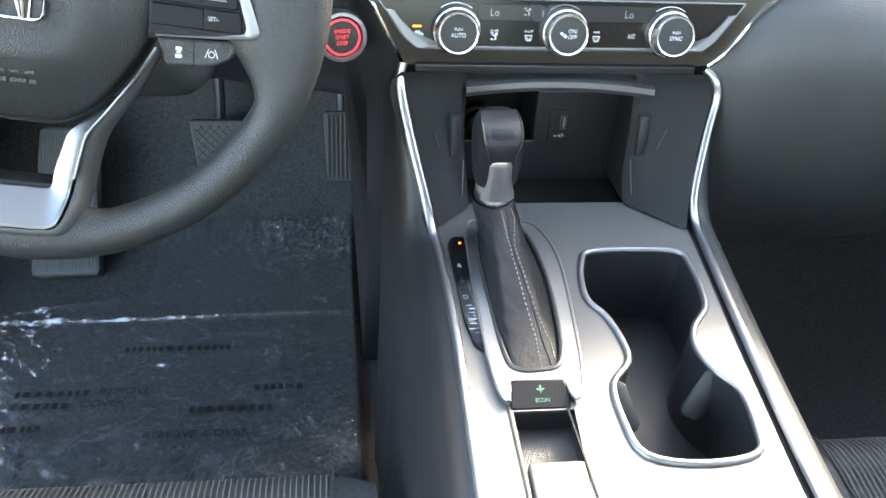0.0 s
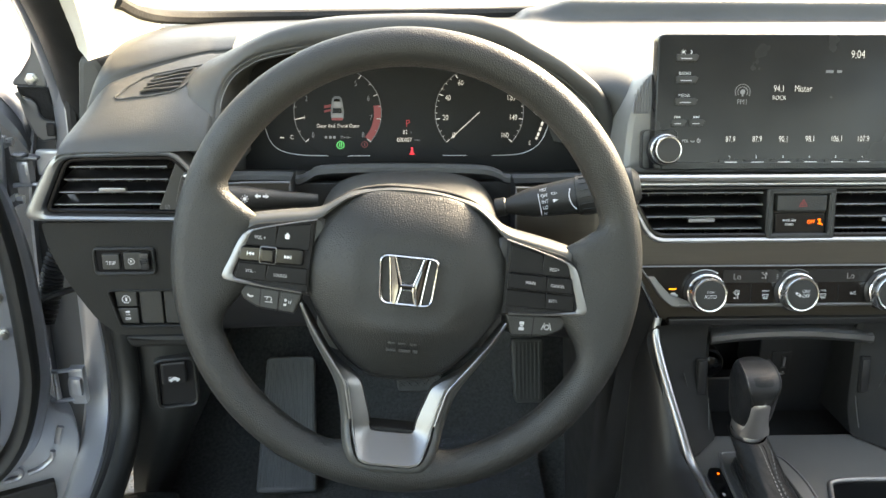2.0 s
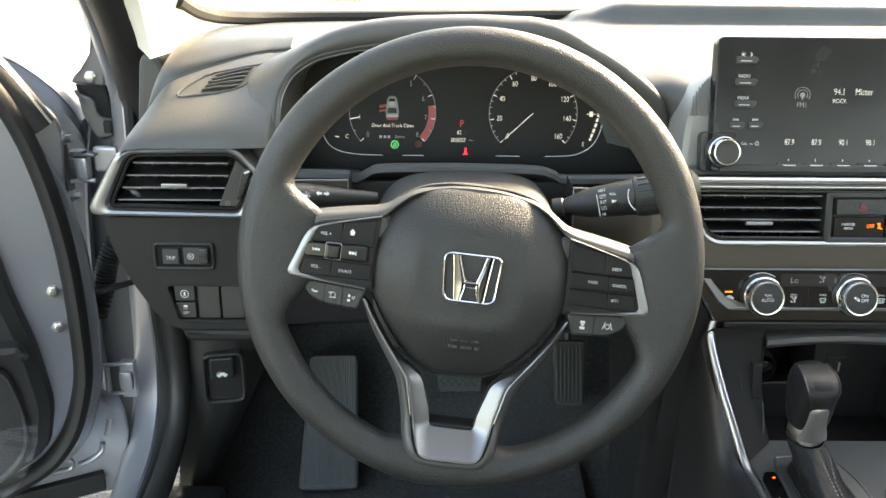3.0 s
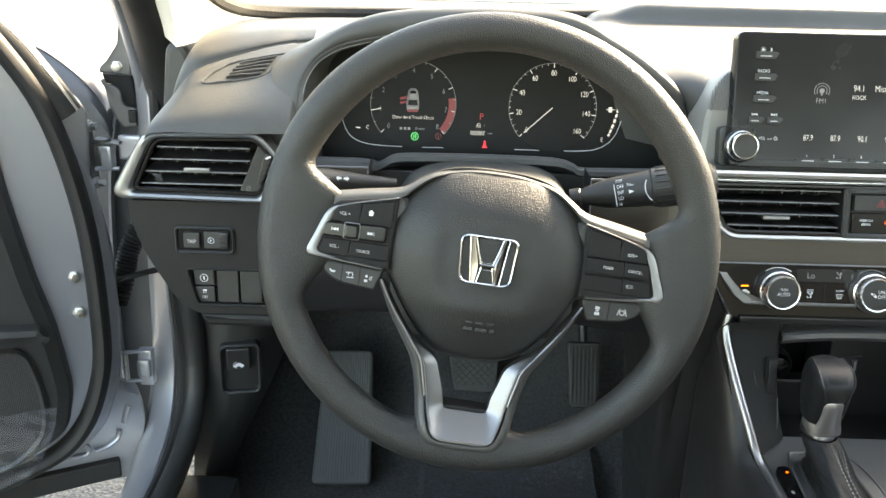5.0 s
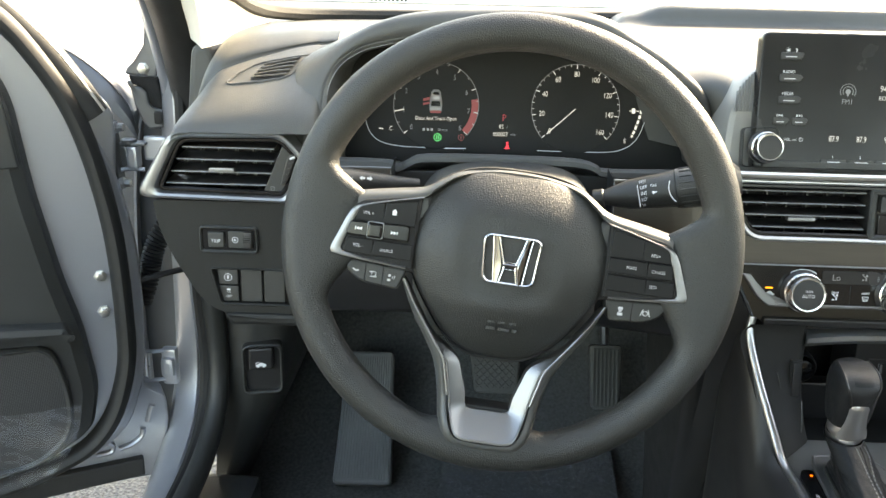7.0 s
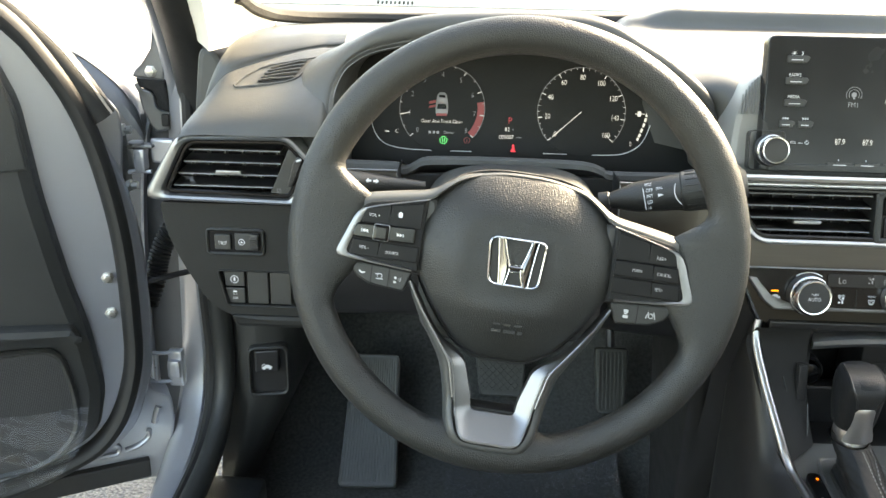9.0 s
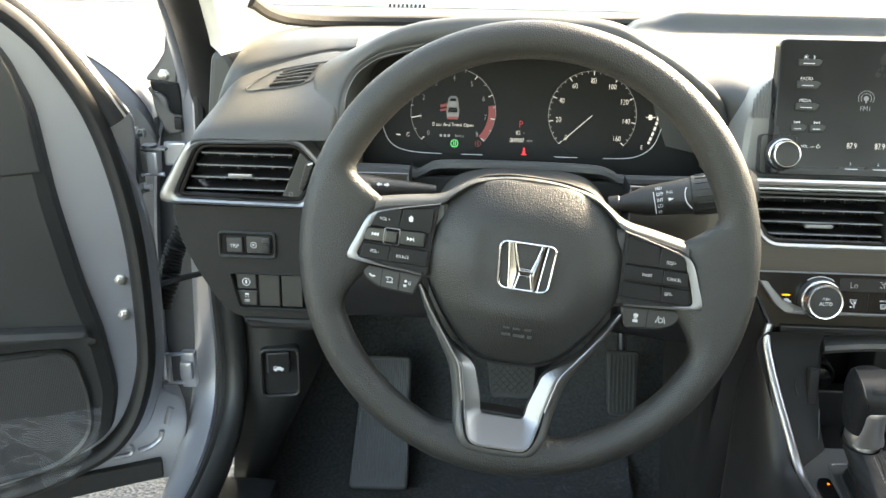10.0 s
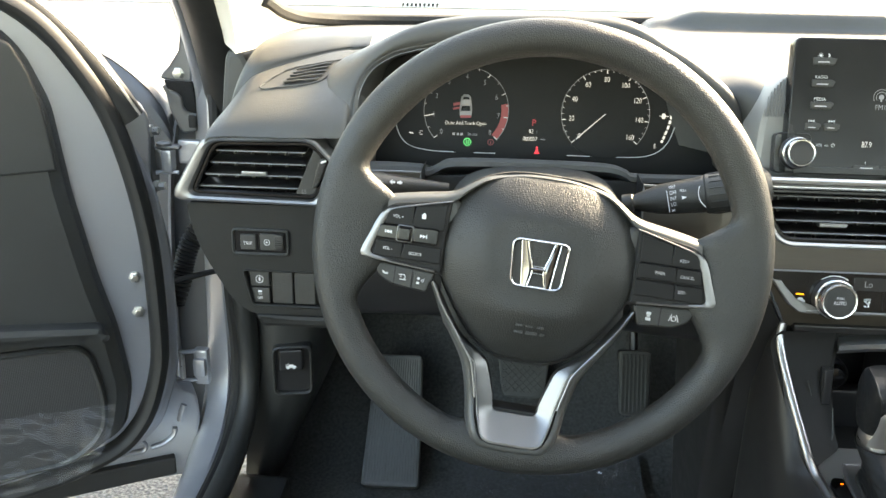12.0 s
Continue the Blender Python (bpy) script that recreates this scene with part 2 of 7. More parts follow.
def inset(outline, w):
    """The outline moved inwards by w (outwards where w is negative)."""
    n = len(outline)
    area = sum(outline[i - 1][0] * outline[i][1] - outline[i][0] * outline[i - 1][1] for i in range(n))
    sign, out = (1 if area > 0 else -1), []
    for i in range(n):
        a, p, b = Vector(outline[i - 1]), Vector(outline[i]), Vector(outline[(i + 1) % n])
        d1, d2 = (p - a), (b - p)
        d1 = d1.normalized() if d1.length > 1e-9 else d2.normalized()
        d2 = d2.normalized() if d2.length > 1e-9 else d1
        m = Vector((-d1.y - d2.y, d1.x + d2.x))
        m = m.normalized() if m.length > 1e-9 else Vector((-d1.y, d1.x))
        k = max(0.5, m.dot(Vector((-d1.y, d1.x))))
        q = p + m * (sign * w / k)
        out.append((q.x, q.y))
    return out


def slab(outline, front=0.0, back=0.01, edge=0.0015, bm=None, dome=0.0):
    """A plate with that outline, a rounded front edge, and a front that may swell by dome."""
    bm = bm or bmesh.new()
    rings = [(outline, back), (outline, front + edge), (inset(outline, edge * 0.3), front + edge * 0.3), (inset(outline, edge), front)]
    loops = [[bm.verts.new((x, y, z)) for x, z in o] for o, y in rings]
    n = len(outline)
    for a, b in zip(loops, loops[1:]):
        for i in range(n):
            bm.faces.new((a[i - 1], a[i], b[i], b[i - 1]))
    cx, cz = sum(p[0] for p in outline) / n, sum(p[1] for p in outline) / n
    last = loops[-1]
    if dome:
        for k in (0.75, 0.45):
            ring = [bm.verts.new((cx + (v.co.x - cx) * k, front - dome * (1 - k * k), cz + (v.co.z - cz) * k)) for v in loops[-1]]
            for i in range(n):
                bm.faces.new((last[i - 1], last[i], ring[i], ring[i - 1]))
            last = ring
    mid = bm.verts.new((cx, front - dome, cz))
    for i in range(n):
        bm.faces.new((last[i - 1], last[i], mid))
    bm.faces.new(loops[0])
    return bm


def border(outline, w, front=0.0, back=0.01, edge=0.001, bm=None):
    """A frame of width w inside the outline."""
    bm = bm or bmesh.new()
    e = min(edge, w * 0.45)
    rings = [(outline, back), (outline, front + e), (inset(outline, e), front), (inset(outline, w - e), front), (inset(outline, w), front + e), (inset(outline, w), back)]
    loops = [[bm.verts.new((x, y, z)) for x, z in o] for o, y in rings]
    n = len(outline)
    for a, b in zip(loops, loops[1:] + loops[:1]):
        for i in range(n):
            bm.faces.new((a[i - 1], a[i], b[i], b[i - 1]))
    return bm


def ring_frame(outer, inner, front=0.0, back=0.01, edge=0.0015):
    """A frame of uneven width between two outlines of as many points, with a rounded front."""
    bm = bmesh.new()
    mid = [((a[0] + b[0]) / 2, (a[1] + b[1]) / 2) for a, b in zip(outer, inner)]
    mix = lambda t: [(a[0] * (1 - t) + b[0] * t, a[1] * (1 - t) + b[1] * t) for a, b in zip(outer, inner)]
    loops = [[bm.verts.new((x, y, z)) for x, z in o] for o, y in ((outer, back), (outer, front + edge), (mix(0.15), front + edge * 0.3), (mid, front), (mix(0.85), front + edge * 0.4), (inner, front + edge * 1.4), (inner, back))]
    for a, b in zip(loops, loops[1:] + loops[:1]):
        for i in range(len(outer)):
            bm.faces.new((a[i - 1], a[i], b[i], b[i - 1]))
    return bm


def plate(outlines, front=0.0, back=0.004, bm=None):
    """A flat plate with holes: the first outline is its edge."""
    bm = bm or bmesh.new()
    edges, fronts = [], []
    for o in outlines:
        vs = [bm.verts.new((x, front, z)) for x, z in o]
        fronts.append(vs)
        edges += [bm.edges.new((vs[i - 1], vs[i])) for i in range(len(vs))]
    bmesh.ops.triangle_fill(bm, use_beauty=True, edges=edges)
    for vs in fronts:
        low = [bm.verts.new((v.co.x, back, v.co.z)) for v in vs]
        for i in range(len(vs)):
            bm.faces.new((vs[i - 1], vs[i], low[i], low[i - 1]))
    return bm


def box(sx, sy, sz, at=(0, 0, 0), r=0.002, turn=(0, 0, 0), bm=None):
    """A block with rounded edges, centred at a place."""
    bm = bm or bmesh.new()
    made = bmesh.ops.create_cube(bm, size=1.0)["verts"]
    m = pose(*at, *turn)
    for v in made:
        v.co = Vector((v.co.x * sx, v.co.y * sy, v.co.z * sz))
    if r:
        edges = list({e for v in made for e in v.link_edges})
        made = list({v for f in bmesh.ops.bevel(bm, geom=edges, offset=min(r, 0.45 * min(sx, sy, sz)), segments=2, affect="EDGES", profile=0.6)["faces"] for v in f.verts} | {v for v in made if v.is_valid})
    for v in made:
        v.co = m @ v.co
    return bm


def tube(path, radius, sides=12, closed=False, bm=None, flat=1.0, caps=True):
    """A tube along a path; radius may be a list."""
    bm = bm or bmesh.new()
    pts = [Vector(p) for p in path]
    n, loops, up = len(pts), [], None
    for i, p in enumerate(pts):
        a = pts[i - 1] if (i or closed) else p
        b = pts[(i + 1) % n] if (i < n - 1 or closed) else p
        d = (b - a).normalized()
        if up is None:
            up = d.orthogonal().normalized()
            if abs(d.z) < 0.8:
                up = (Vector((0, 0, 1)) - d * d.z).normalized()
        up = (up - d * up.dot(d)).normalized()
        side = d.cross(up)
        r = radius[i] if isinstance(radius, (list, tuple)) else radius
        loops.append([bm.verts.new(p + (up * math.cos(2 * math.pi * k / sides) * flat + side * math.sin(2 * math.pi * k / sides)) * r) for k in range(sides)])
    for i in range(n if closed else n - 1):
        a, b = loops[i], loops[(i + 1) % n]
        shift = 0
        if closed and i == n - 1:
            shift = min(range(sides), key=lambda s: (a[0].co - b[s].co).length)
        for k in range(sides):
            bm.faces.new((a[k - 1], a[k], b[(k + shift) % sides], b[(k - 1 + shift) % sides]))
    if caps and not closed:
        bm.faces.new(loops[0])
        bm.faces.new(loops[-1])
    return bm


def lathe(profile, sides=32, at=(0, 0, 0), bm=None, turn=(0, 0, 0)):
    """A turned piece about the y axis: profile of (radius, y) from the back to the front."""
    bm = bm or bmesh.new()
    m = pose(*at, *turn)
    loops = []
    for r, y in profile:
        if r < 1e-6:
            loops.append([bm.verts.new(m @ Vector((0, y, 0)))])
        else:
            loops.append([bm.verts.new(m @ Vector((r * math.cos(2 * math.pi * k / sides), y, r * math.sin(2 * math.pi * k / sides)))) for k in range(sides)])
    for a, b in zip(loops, loops[1:]):
        for k in range(sides):
            if len(a) == 1 and len(b) > 1:
                bm.faces.new((a[0], b[k - 1], b[k]))
            elif len(b) == 1 and len(a) > 1:
                bm.faces.new((a[k - 1], a[k], b[0]))
            elif len(a) > 1:
                bm.faces.new((a[k - 1], a[k], b[k], b[k - 1]))
    return bm


def loft(sections, closed=False, bm=None, caps=False):
    """A skin over rows of points, each with as many points; closed: each row is a ring."""
    bm = bm or bmesh.new()
    rows = [[bm.verts.new(p) for p in s] for s in sections]
    for a, b in zip(rows, rows[1:]):
        for k in range(0 if closed else 1, len(a)):
            bm.faces.new((a[k - 1], a[k], b[k], b[k - 1]))
    if caps:
        bm.faces.new(rows[0])
        bm.faces.new(rows[-1])
    return bm


def thick(bm, d):
    """Gives a skin a thickness."""
    bmesh.ops.recalc_face_normals(bm, faces=bm.faces)
    bmesh.ops.solidify(bm, geom=list(bm.faces), thickness=d)
    return bm


def part(name, bm, mat, parent=None, label="", m=None, sharp=38):
    """Links a bmesh as one mesh object under a thing or a part."""
    bmesh.ops.remove_doubles(bm, verts=bm.verts, dist=1e-6)
    bmesh.ops.recalc_face_normals(bm, faces=bm.faces)
    me = bpy.data.meshes.new(name)
    bm.to_mesh(me)
    bm.free()
    me.set_sharp_from_angle(angle=radians(sharp))
    me.polygons.foreach_set("use_smooth", [abs(p.normal.y) < 0.99999 for p in me.polygons])
    me.materials.append(M[mat] if isinstance(mat, str) else mat)
    ob = new(name, me)
    if parent:
        ob.parent = parent
    if m is not None:
        ob.matrix_basis = m
    return tagged(ob, label)


def thing(name, label, category, m=None, group="", kind=""):
    ob = new(name)
    ob.empty_display_size = 0.02
    if m is not None:
        ob.matrix_basis = m
    return tagged(ob, label, category, group, kind)


LETTERS = {}


def text(words, x, z, height, mat, parent, y=-0.0006, align="CENTER", squeeze=0.86, tilt=0.0, m=None):
    """Flat lettering on a panel, as a mesh; height is that of its capitals."""
    key = (words, round(height, 5), align, mat)
    if key not in LETTERS:
        cu = bpy.data.curves.new("lettering", "FONT")
        cu.body, cu.size, cu.align_x, cu.align_y = words, height / 0.7, align, "CENTER"
        cu.resolution_u, cu.offset = 3, -0.008 * cu.size if height > 0.004 else 0.0
        tmp = bpy.data.objects.new("lettering", cu)
        me = bpy.data.meshes.new_from_object(tmp)
        bpy.data.objects.remove(tmp)
        bpy.data.curves.remove(cu)
        me.materials.clear()
        me.materials.append(M[mat])
        LETTERS[key] = me
    ob = new("lettering", LETTERS[key])
    ob.parent = parent
    base = m if m is not None else pose(x, y, z)
    ob.matrix_basis = base @ pose(0, 0, 0, 90, 0, 0) @ pose(0, 0, 0, 0, 0, tilt) @ Matrix.Diagonal((squeeze, 1, 1, 1))
    return ob


def bars(rows, x, z, mat, parent, y=-0.0006, h=0.0012):
    """Plain bars where the writing or sign is too small to read: rows of (dx, dz, width)."""
    bm = bmesh.new()
    for dx, dz, w in rows:
        vs = [bm.verts.new((x + dx + sx * w / 2, y, z + dz + sz * h / 2)) for sx, sz in ((-1, -1), (1, -1), (1, 1), (-1, 1))]
        bm.faces.new(vs)
    return part("symbol", bm, mat, parent)


def sign(shapes, x, z, mat, parent, y=-0.0006, m=None, name="symbol"):
    """A flat printed sign made of small outlines, in millimetres about a centre."""
    bm = bmesh.new()
    for o in shapes:
        bm.faces.new([bm.verts.new((x + a / 1000, y, z + b / 1000)) for a, b in o])
    bmesh.ops.triangulate(bm, faces=bm.faces)
    return part(name, bm, mat, parent, m=m)


def strip(a, b, w):
    """A thin straight stroke between two points, for sign()."""
    d = (Vector(b) - Vector(a)).normalized()
    s = Vector((-d.y, d.x)) * w / 2
    return [tuple(Vector(a) + s), tuple(Vector(a) - s), tuple(Vector(b) - s), tuple(Vector(b) + s)]


def arc(cx, cz, r, w, a0, a1, n=16):
    """A curved stroke, for sign()."""
    out = []
    ts = [radians(a0 + (a1 - a0) * k / n) for k in range(n + 1)]
    for t0, t1 in zip(ts, ts[1:]):
        out.append([(cx + q * math.cos(t), cz + q * math.sin(t)) for q, t in ((r - w / 2, t0), (r + w / 2, t0), (r + w / 2, t1), (r - w / 2, t1))])
    return out


def disc(cx, cz, r, n=14):
    return [(cx + r * math.cos(2 * math.pi * k / n), cz + r * math.sin(2 * math.pi * k / n)) for k in range(n)]


# ---- frames of the main panels ----
FACE = pose(0, 0.7135, 0.870, -11)      # middle of the dashboard: vents and climate panel
DISP = pose(0, 0.750, 0.944, -13)       # touch screen, from its lower edge
GAUGE = pose(-0.389, 0.909, 0.9415, -12)
WHEEL = pose(-0.3891, 0.5772, 0.909, -12.4) @ pose(0, 0, 0, 0, 6.5, 0)
CONSOLE = pose(0, 0.60, 0.672, -86.5)   # top of the console: z of the panel runs ahead
LEFT = pose(0, 0.757, 0.0, -1)
DOOR = pose(-0.88, 1.0, 0, 0, 0, 28)


def bend(v):
    """How far the middle panel tucks back below the vents."""
    return 3.2 * max(0.0, -0.012 - v) ** 2


def on_face(x, v, y=0.0):
    return FACE @ Vector((x, y + bend(v), v))


# ---- ground and distance ----
def ground():
    bm = bmesh.new()
    xs = [-900, -60, -12, -4, 0, 4, 12, 60, 900]
    grid = [[bm.verts.new((x, y, 0)) for x in xs] for y in xs]
    for a, b in zip(grid, grid[1:]):
        for i in range(1, len(a)):
            bm.faces.new((a[i - 1], a[i], b[i], b[i - 1]))
    g = part("ground", bm, "asphalt")
    tagged(g, "sunlit worn grey asphalt of a car park", "ground", kind="structure")
    for x in (-8.6, -5.8):
        line = part("parking_line", box(0.1, 5.0, 0.004, (x, 6.0, 0.004), 0), "line")
        tagged(line, "worn white painted parking line on asphalt", "road marking", "parking lines")
    kerb = part("kerb", box(60, 0.3, 0.14, (-20, 17.2, 0.07), 0.02), "line")
    tagged(kerb, "long pale concrete kerb along the car park", "kerb", kind="structure")


ground()


# ---- dashboard ----
dashboard = thing("dashboard", "dark grey soft-touch car dashboard with brown trim and chrome lines", "dashboard")


def dash_pad():
    back = [(1.12, 1.042), (1.185, 1.043), (1.198, 1.050), (1.204, 1.066), (1.225, 1.071), (1.30, 1.064), (1.50, 1.050)]
    flat = [(1.12, 1.043), (1.17, 1.042), (1.20, 1.041), (1.225, 1.041), (1.27, 1.040), (1.30, 1.038), (1.50, 1.030)]
    left = {
        -0.748: [(.775, .922), (.785, .938), (.80, .946), (.83, .951), (.856, .953), (.864, .953), (.869, .955), (.872, .960), (.882, .967), (.900, .975), (.945, .990), (1.05, 1.010)],
        -0.738: [(.760, .955), (.769, .962), (.79, .968), (.83, .974), (.862, .978), (.868, .978), (.872, .981), (.874, .988), (.884, .998), (.905, 1.008), (.95, 1.020), (1.05, 1.030)],
        -0.722: [(.757, .961), (.766, .970), (.787, .979), (.83, .991), (.864, 1.001), (.870, 1.001), (.874, 1.003), (.877, 1.011), (.887, 1.021), (.909, 1.032), (.955, 1.040), (1.05, 1.041)],
        -0.70: [(.757, .962), (.766, .973), (.785, .983), (.83, 1.000), (.866, 1.014), (.873, 1.014), (.877, 1.016), (.880, 1.024), (.890, 1.0325), (.912, 1.041), (.96, 1.047), (1.05, 1.046)],
        -0.64: [(.757, .962), (.766, .978), (.79, .992), (.84, 1.012), (.888, 1.0305), (.896, 1.0305), (.900, 1.032), (.902, 1.037), (.911, 1.0435), (.935, 1.0495), (.98, 1.051), (1.05, 1.048)],
        -0.612: [(.761, .962), (.770, .980), (.796, .997), (.846, 1.0155), (.901, 1.035), (.910, 1.035), (.914, 1.0365), (.916, 1.041), (.925, 1.046), (.945, 1.050), (.988, 1.051), (1.05, 1.048)],
    }
    # the top layer rolls over a shallow groove above the demister
    for x in (-0.70, -0.64, -0.612):
        for k, dy, dz in ((4, 0.000, 0.000), (5, 0.002, -0.001), (6, 0.002, 0.0005), (7, 0.000, -0.001), (8, 0.003, -0.001), (9, 0.004, 0.0)):
            y, z = left[x][k]
            left[x][k] = (y + dy, z + dz)
    corner = left[-0.612]
    # a soft fillet climbs from the pad to the side of the gauge hood
    for x, dy, up in ((-0.604, 0.0005, 0.0), (-0.597, 0.002, 0.001), (-0.590, 0.006, 0.002), (-0.586, 0.018, 0.003)):
        left[x] = [(y + dy * k, z + up * f) for (y, z), k, f in zip(corner, (1, 1, 0.9, 0.5, 0.2, 0, 0, 0, 0, 0, 0, 0), (0, 0.1, 0.4, 0.8, 0.9, 0.85, 0.8, 0.7, 0.5, 0.3, 0, 0))]
    rows = []
    for x, s in left.items():
        rows.append((x, s + flat))
    for x in (-0.583, -0.575, -0.40, -0.245):
        if x < -0.58:
            rows.append((x, [(.84, .90), (.84, .94), (.85, .99), (.865, 1.012)] + corner[4:] + flat))
            continue
        rows.append((x, [(.94, .88 + .012 * i) for i in range(8)] + [(.945, .995), (.95, 1.02), (.98, 1.04), (1.05, 1.046)] + flat))
    mid = [(.80, .935), (.80, .943), (.80, .951), (.80, .96), (.802, .98), (.81, 1.0), (.83, 1.015), (.86, 1.024), (.90, 1.030), (.95, 1.034), (1.0, 1.037), (1.05, 1.040)]
    rows.append((-0.236, [(.92, .935), (.92, .945), (.92, .955), (.92, .967), (.92, .98), (.92, .99), (.917, 1.0), (.915, 1.01), (.92, 1.02), (.95, 1.032), (1.0, 1.036), (1.05, 1.04)] + flat))
    # beside the gauge hood the pad is cut to the slope of the hood's edge
    rows.append((-0.190, [(.846, .935), (.845, .945), (.844, .955), (.843, .965), (.842, .98), (.842, .995), (.845, 1.008), (.865, 1.018), (.90, 1.026), (.95, 1.033), (1.0, 1.037), (1.05, 1.04)] + [(a * .5 + c * .5, b * .5 + d * .5) for (a, b), (c, d) in zip(flat, back)]))
    for x in (-0.148, 0.0, 0.16):
        rows.append((x, mid + back))
    side = [(.736, .944), (.7365, .948), (.737, .952), (.738, .955), (.745, .972), (.765, .997), (.80, 1.020), (.84, 1.029), (.89, 1.033), (.95, 1.032), (1.0, 1.036), (1.05, 1.039)]
    for x, dy in ((0.180, 0.0), (0.40, 0.01), (0.78, 0.05)):
        rows.append((x, [(y + dy, z) for y, z in side] + back))
    bm = bmesh.new()
    fine = []
    slope = [(0.90, -0.152), (0.950, -0.158), (0.983, -0.172), (1.0065, -0.183), (1.020, -0.205), (1.10, -0.212)]
    for x, s in rows:
        line = spline(s, 3)
        if x == -0.190:
            xs = []
            for y, z in line:
                (z0, a), (z1, b) = next((p, q) for p, q in zip(slope, slope[1:]) if z <= q[0])
                xs.append(a + (b - a) * (z - z0) / (z1 - z0))
            fine.append([(q, *p) for q, p in zip(xs, line)])
            continue
        fine.append([(x, *p) for p in line])
    # rows between the given ones, so that the swell of the pad runs smoothly
    dense = []
    count = len(left)
    for strand in zip(*[spline(c, 6) for c in zip(*fine[:count])]):
        dense.append(list(strand))
    swell = dense[:]
    for a, b in zip(fine[count - 1:], fine[count:]):
        for k in range(4):
            t = k / 4
            u = t * t * (3 - 2 * t)
            dense.append([(p[0] * (1 - t) + q[0] * t, p[1] * (1 - u) + q[1] * u, p[2] * (1 - u) + q[2] * u) for p, q in zip(a, b)])
    dense.append(fine[-1])
    loft(dense, bm=bm)
    part("upper_pad", bm, "pad", dashboard, "dark grey grained soft pad")
    cap = rounded([(-0.772, 1.020), (-0.7665, 1.0285), (-0.7500, 1.0285), (-0.7405, 1.014), (-0.736, 0.985), (-0.738, 0.900), (-0.784, 0.900), (-0.780, 0.955)], [0.006, 0.006, 0.008, 0.014, 0.01, 0.01, 0.01, 0.01])
    part("end_cap", slab(cap, 0.945, 1.12, 0.008), "pad", dashboard, "dark grey end cap beside the pillar")
    part("cowl_strip", tube(spline([(-0.722, 0.95, 1.090), (-0.716, 1.02, 1.070), (-0.695, 1.12, 1.054), (-0.60, 1.21, 1.046), (-0.3, 1.26, 1.046), (0.2, 1.36, 1.046), (0.8, 1.36, 1.046)], 6), 0.010, 8, flat=0.9), "foam", dashboard, "black strip along the foot of the windscreen")
    # side window demister set on top of the pad, following its swell
    def on_pad(x, y, h=0.0):
        row = min(swell, key=lambda r: abs(r[0][0] - x))
        lo = max((p for p in row[:14] if p[1] <= y), key=lambda p: p[1], default=row[0])
        hi = min((p for p in row[:16] if p[1] > y), key=lambda p: p[1], default=row[15])
        t = (y - lo[1]) / max(1e-6, hi[1] - lo[1])
        return (x, y, lo[2] + (hi[2] - lo[2]) * t + h)

    outl = [(-0.6959, 0.831), (-0.6766, 0.858), (-0.6589, 0.8665), (-0.6339, 0.872), (-0.6082, 0.881), (-0.6156, 0.8715), (-0.6231, 0.843), (-0.6321, 0.831), (-0.6471, 0.827), (-0.6691, 0.826)]
    ring = spline(outl, 5, True)
    part("demister_frame", tube([on_pad(x, y, 0.0004) for x, y in ring], 0.0012, 8, True), "pad", dashboard)
    mouth = [(-0.6701, 0.8305), (-0.6307, 0.8305), (-0.6198, 0.873), (-0.6588, 0.86)]
    rows = []
    for k in range(13):
        t = k / 12
        a, b = Vector(mouth[0]).lerp(Vector(mouth[1]), t), Vector(mouth[3]).lerp(Vector(mouth[2]), t)
        rows.append([on_pad(*a.lerp(b, i / 6), 0.0012) for i in range(7)])
    # black sheet just above the pad, for the shade in the opening
    part("demister_shade", loft(rows), "foam", dashboard)
    for k in range(5):
        t = (k + 0.4) / 5
        a, b = Vector(mouth[0]).lerp(Vector(mouth[3]), t), Vector(mouth[1]).lerp(Vector(mouth[2]), t)
        part("demister_slat", tube([on_pad(*a.lerp(b, i / 5), 0.0026) for i in range(6)], 0.0016, 6, flat=0.6), "panel", dashboard)


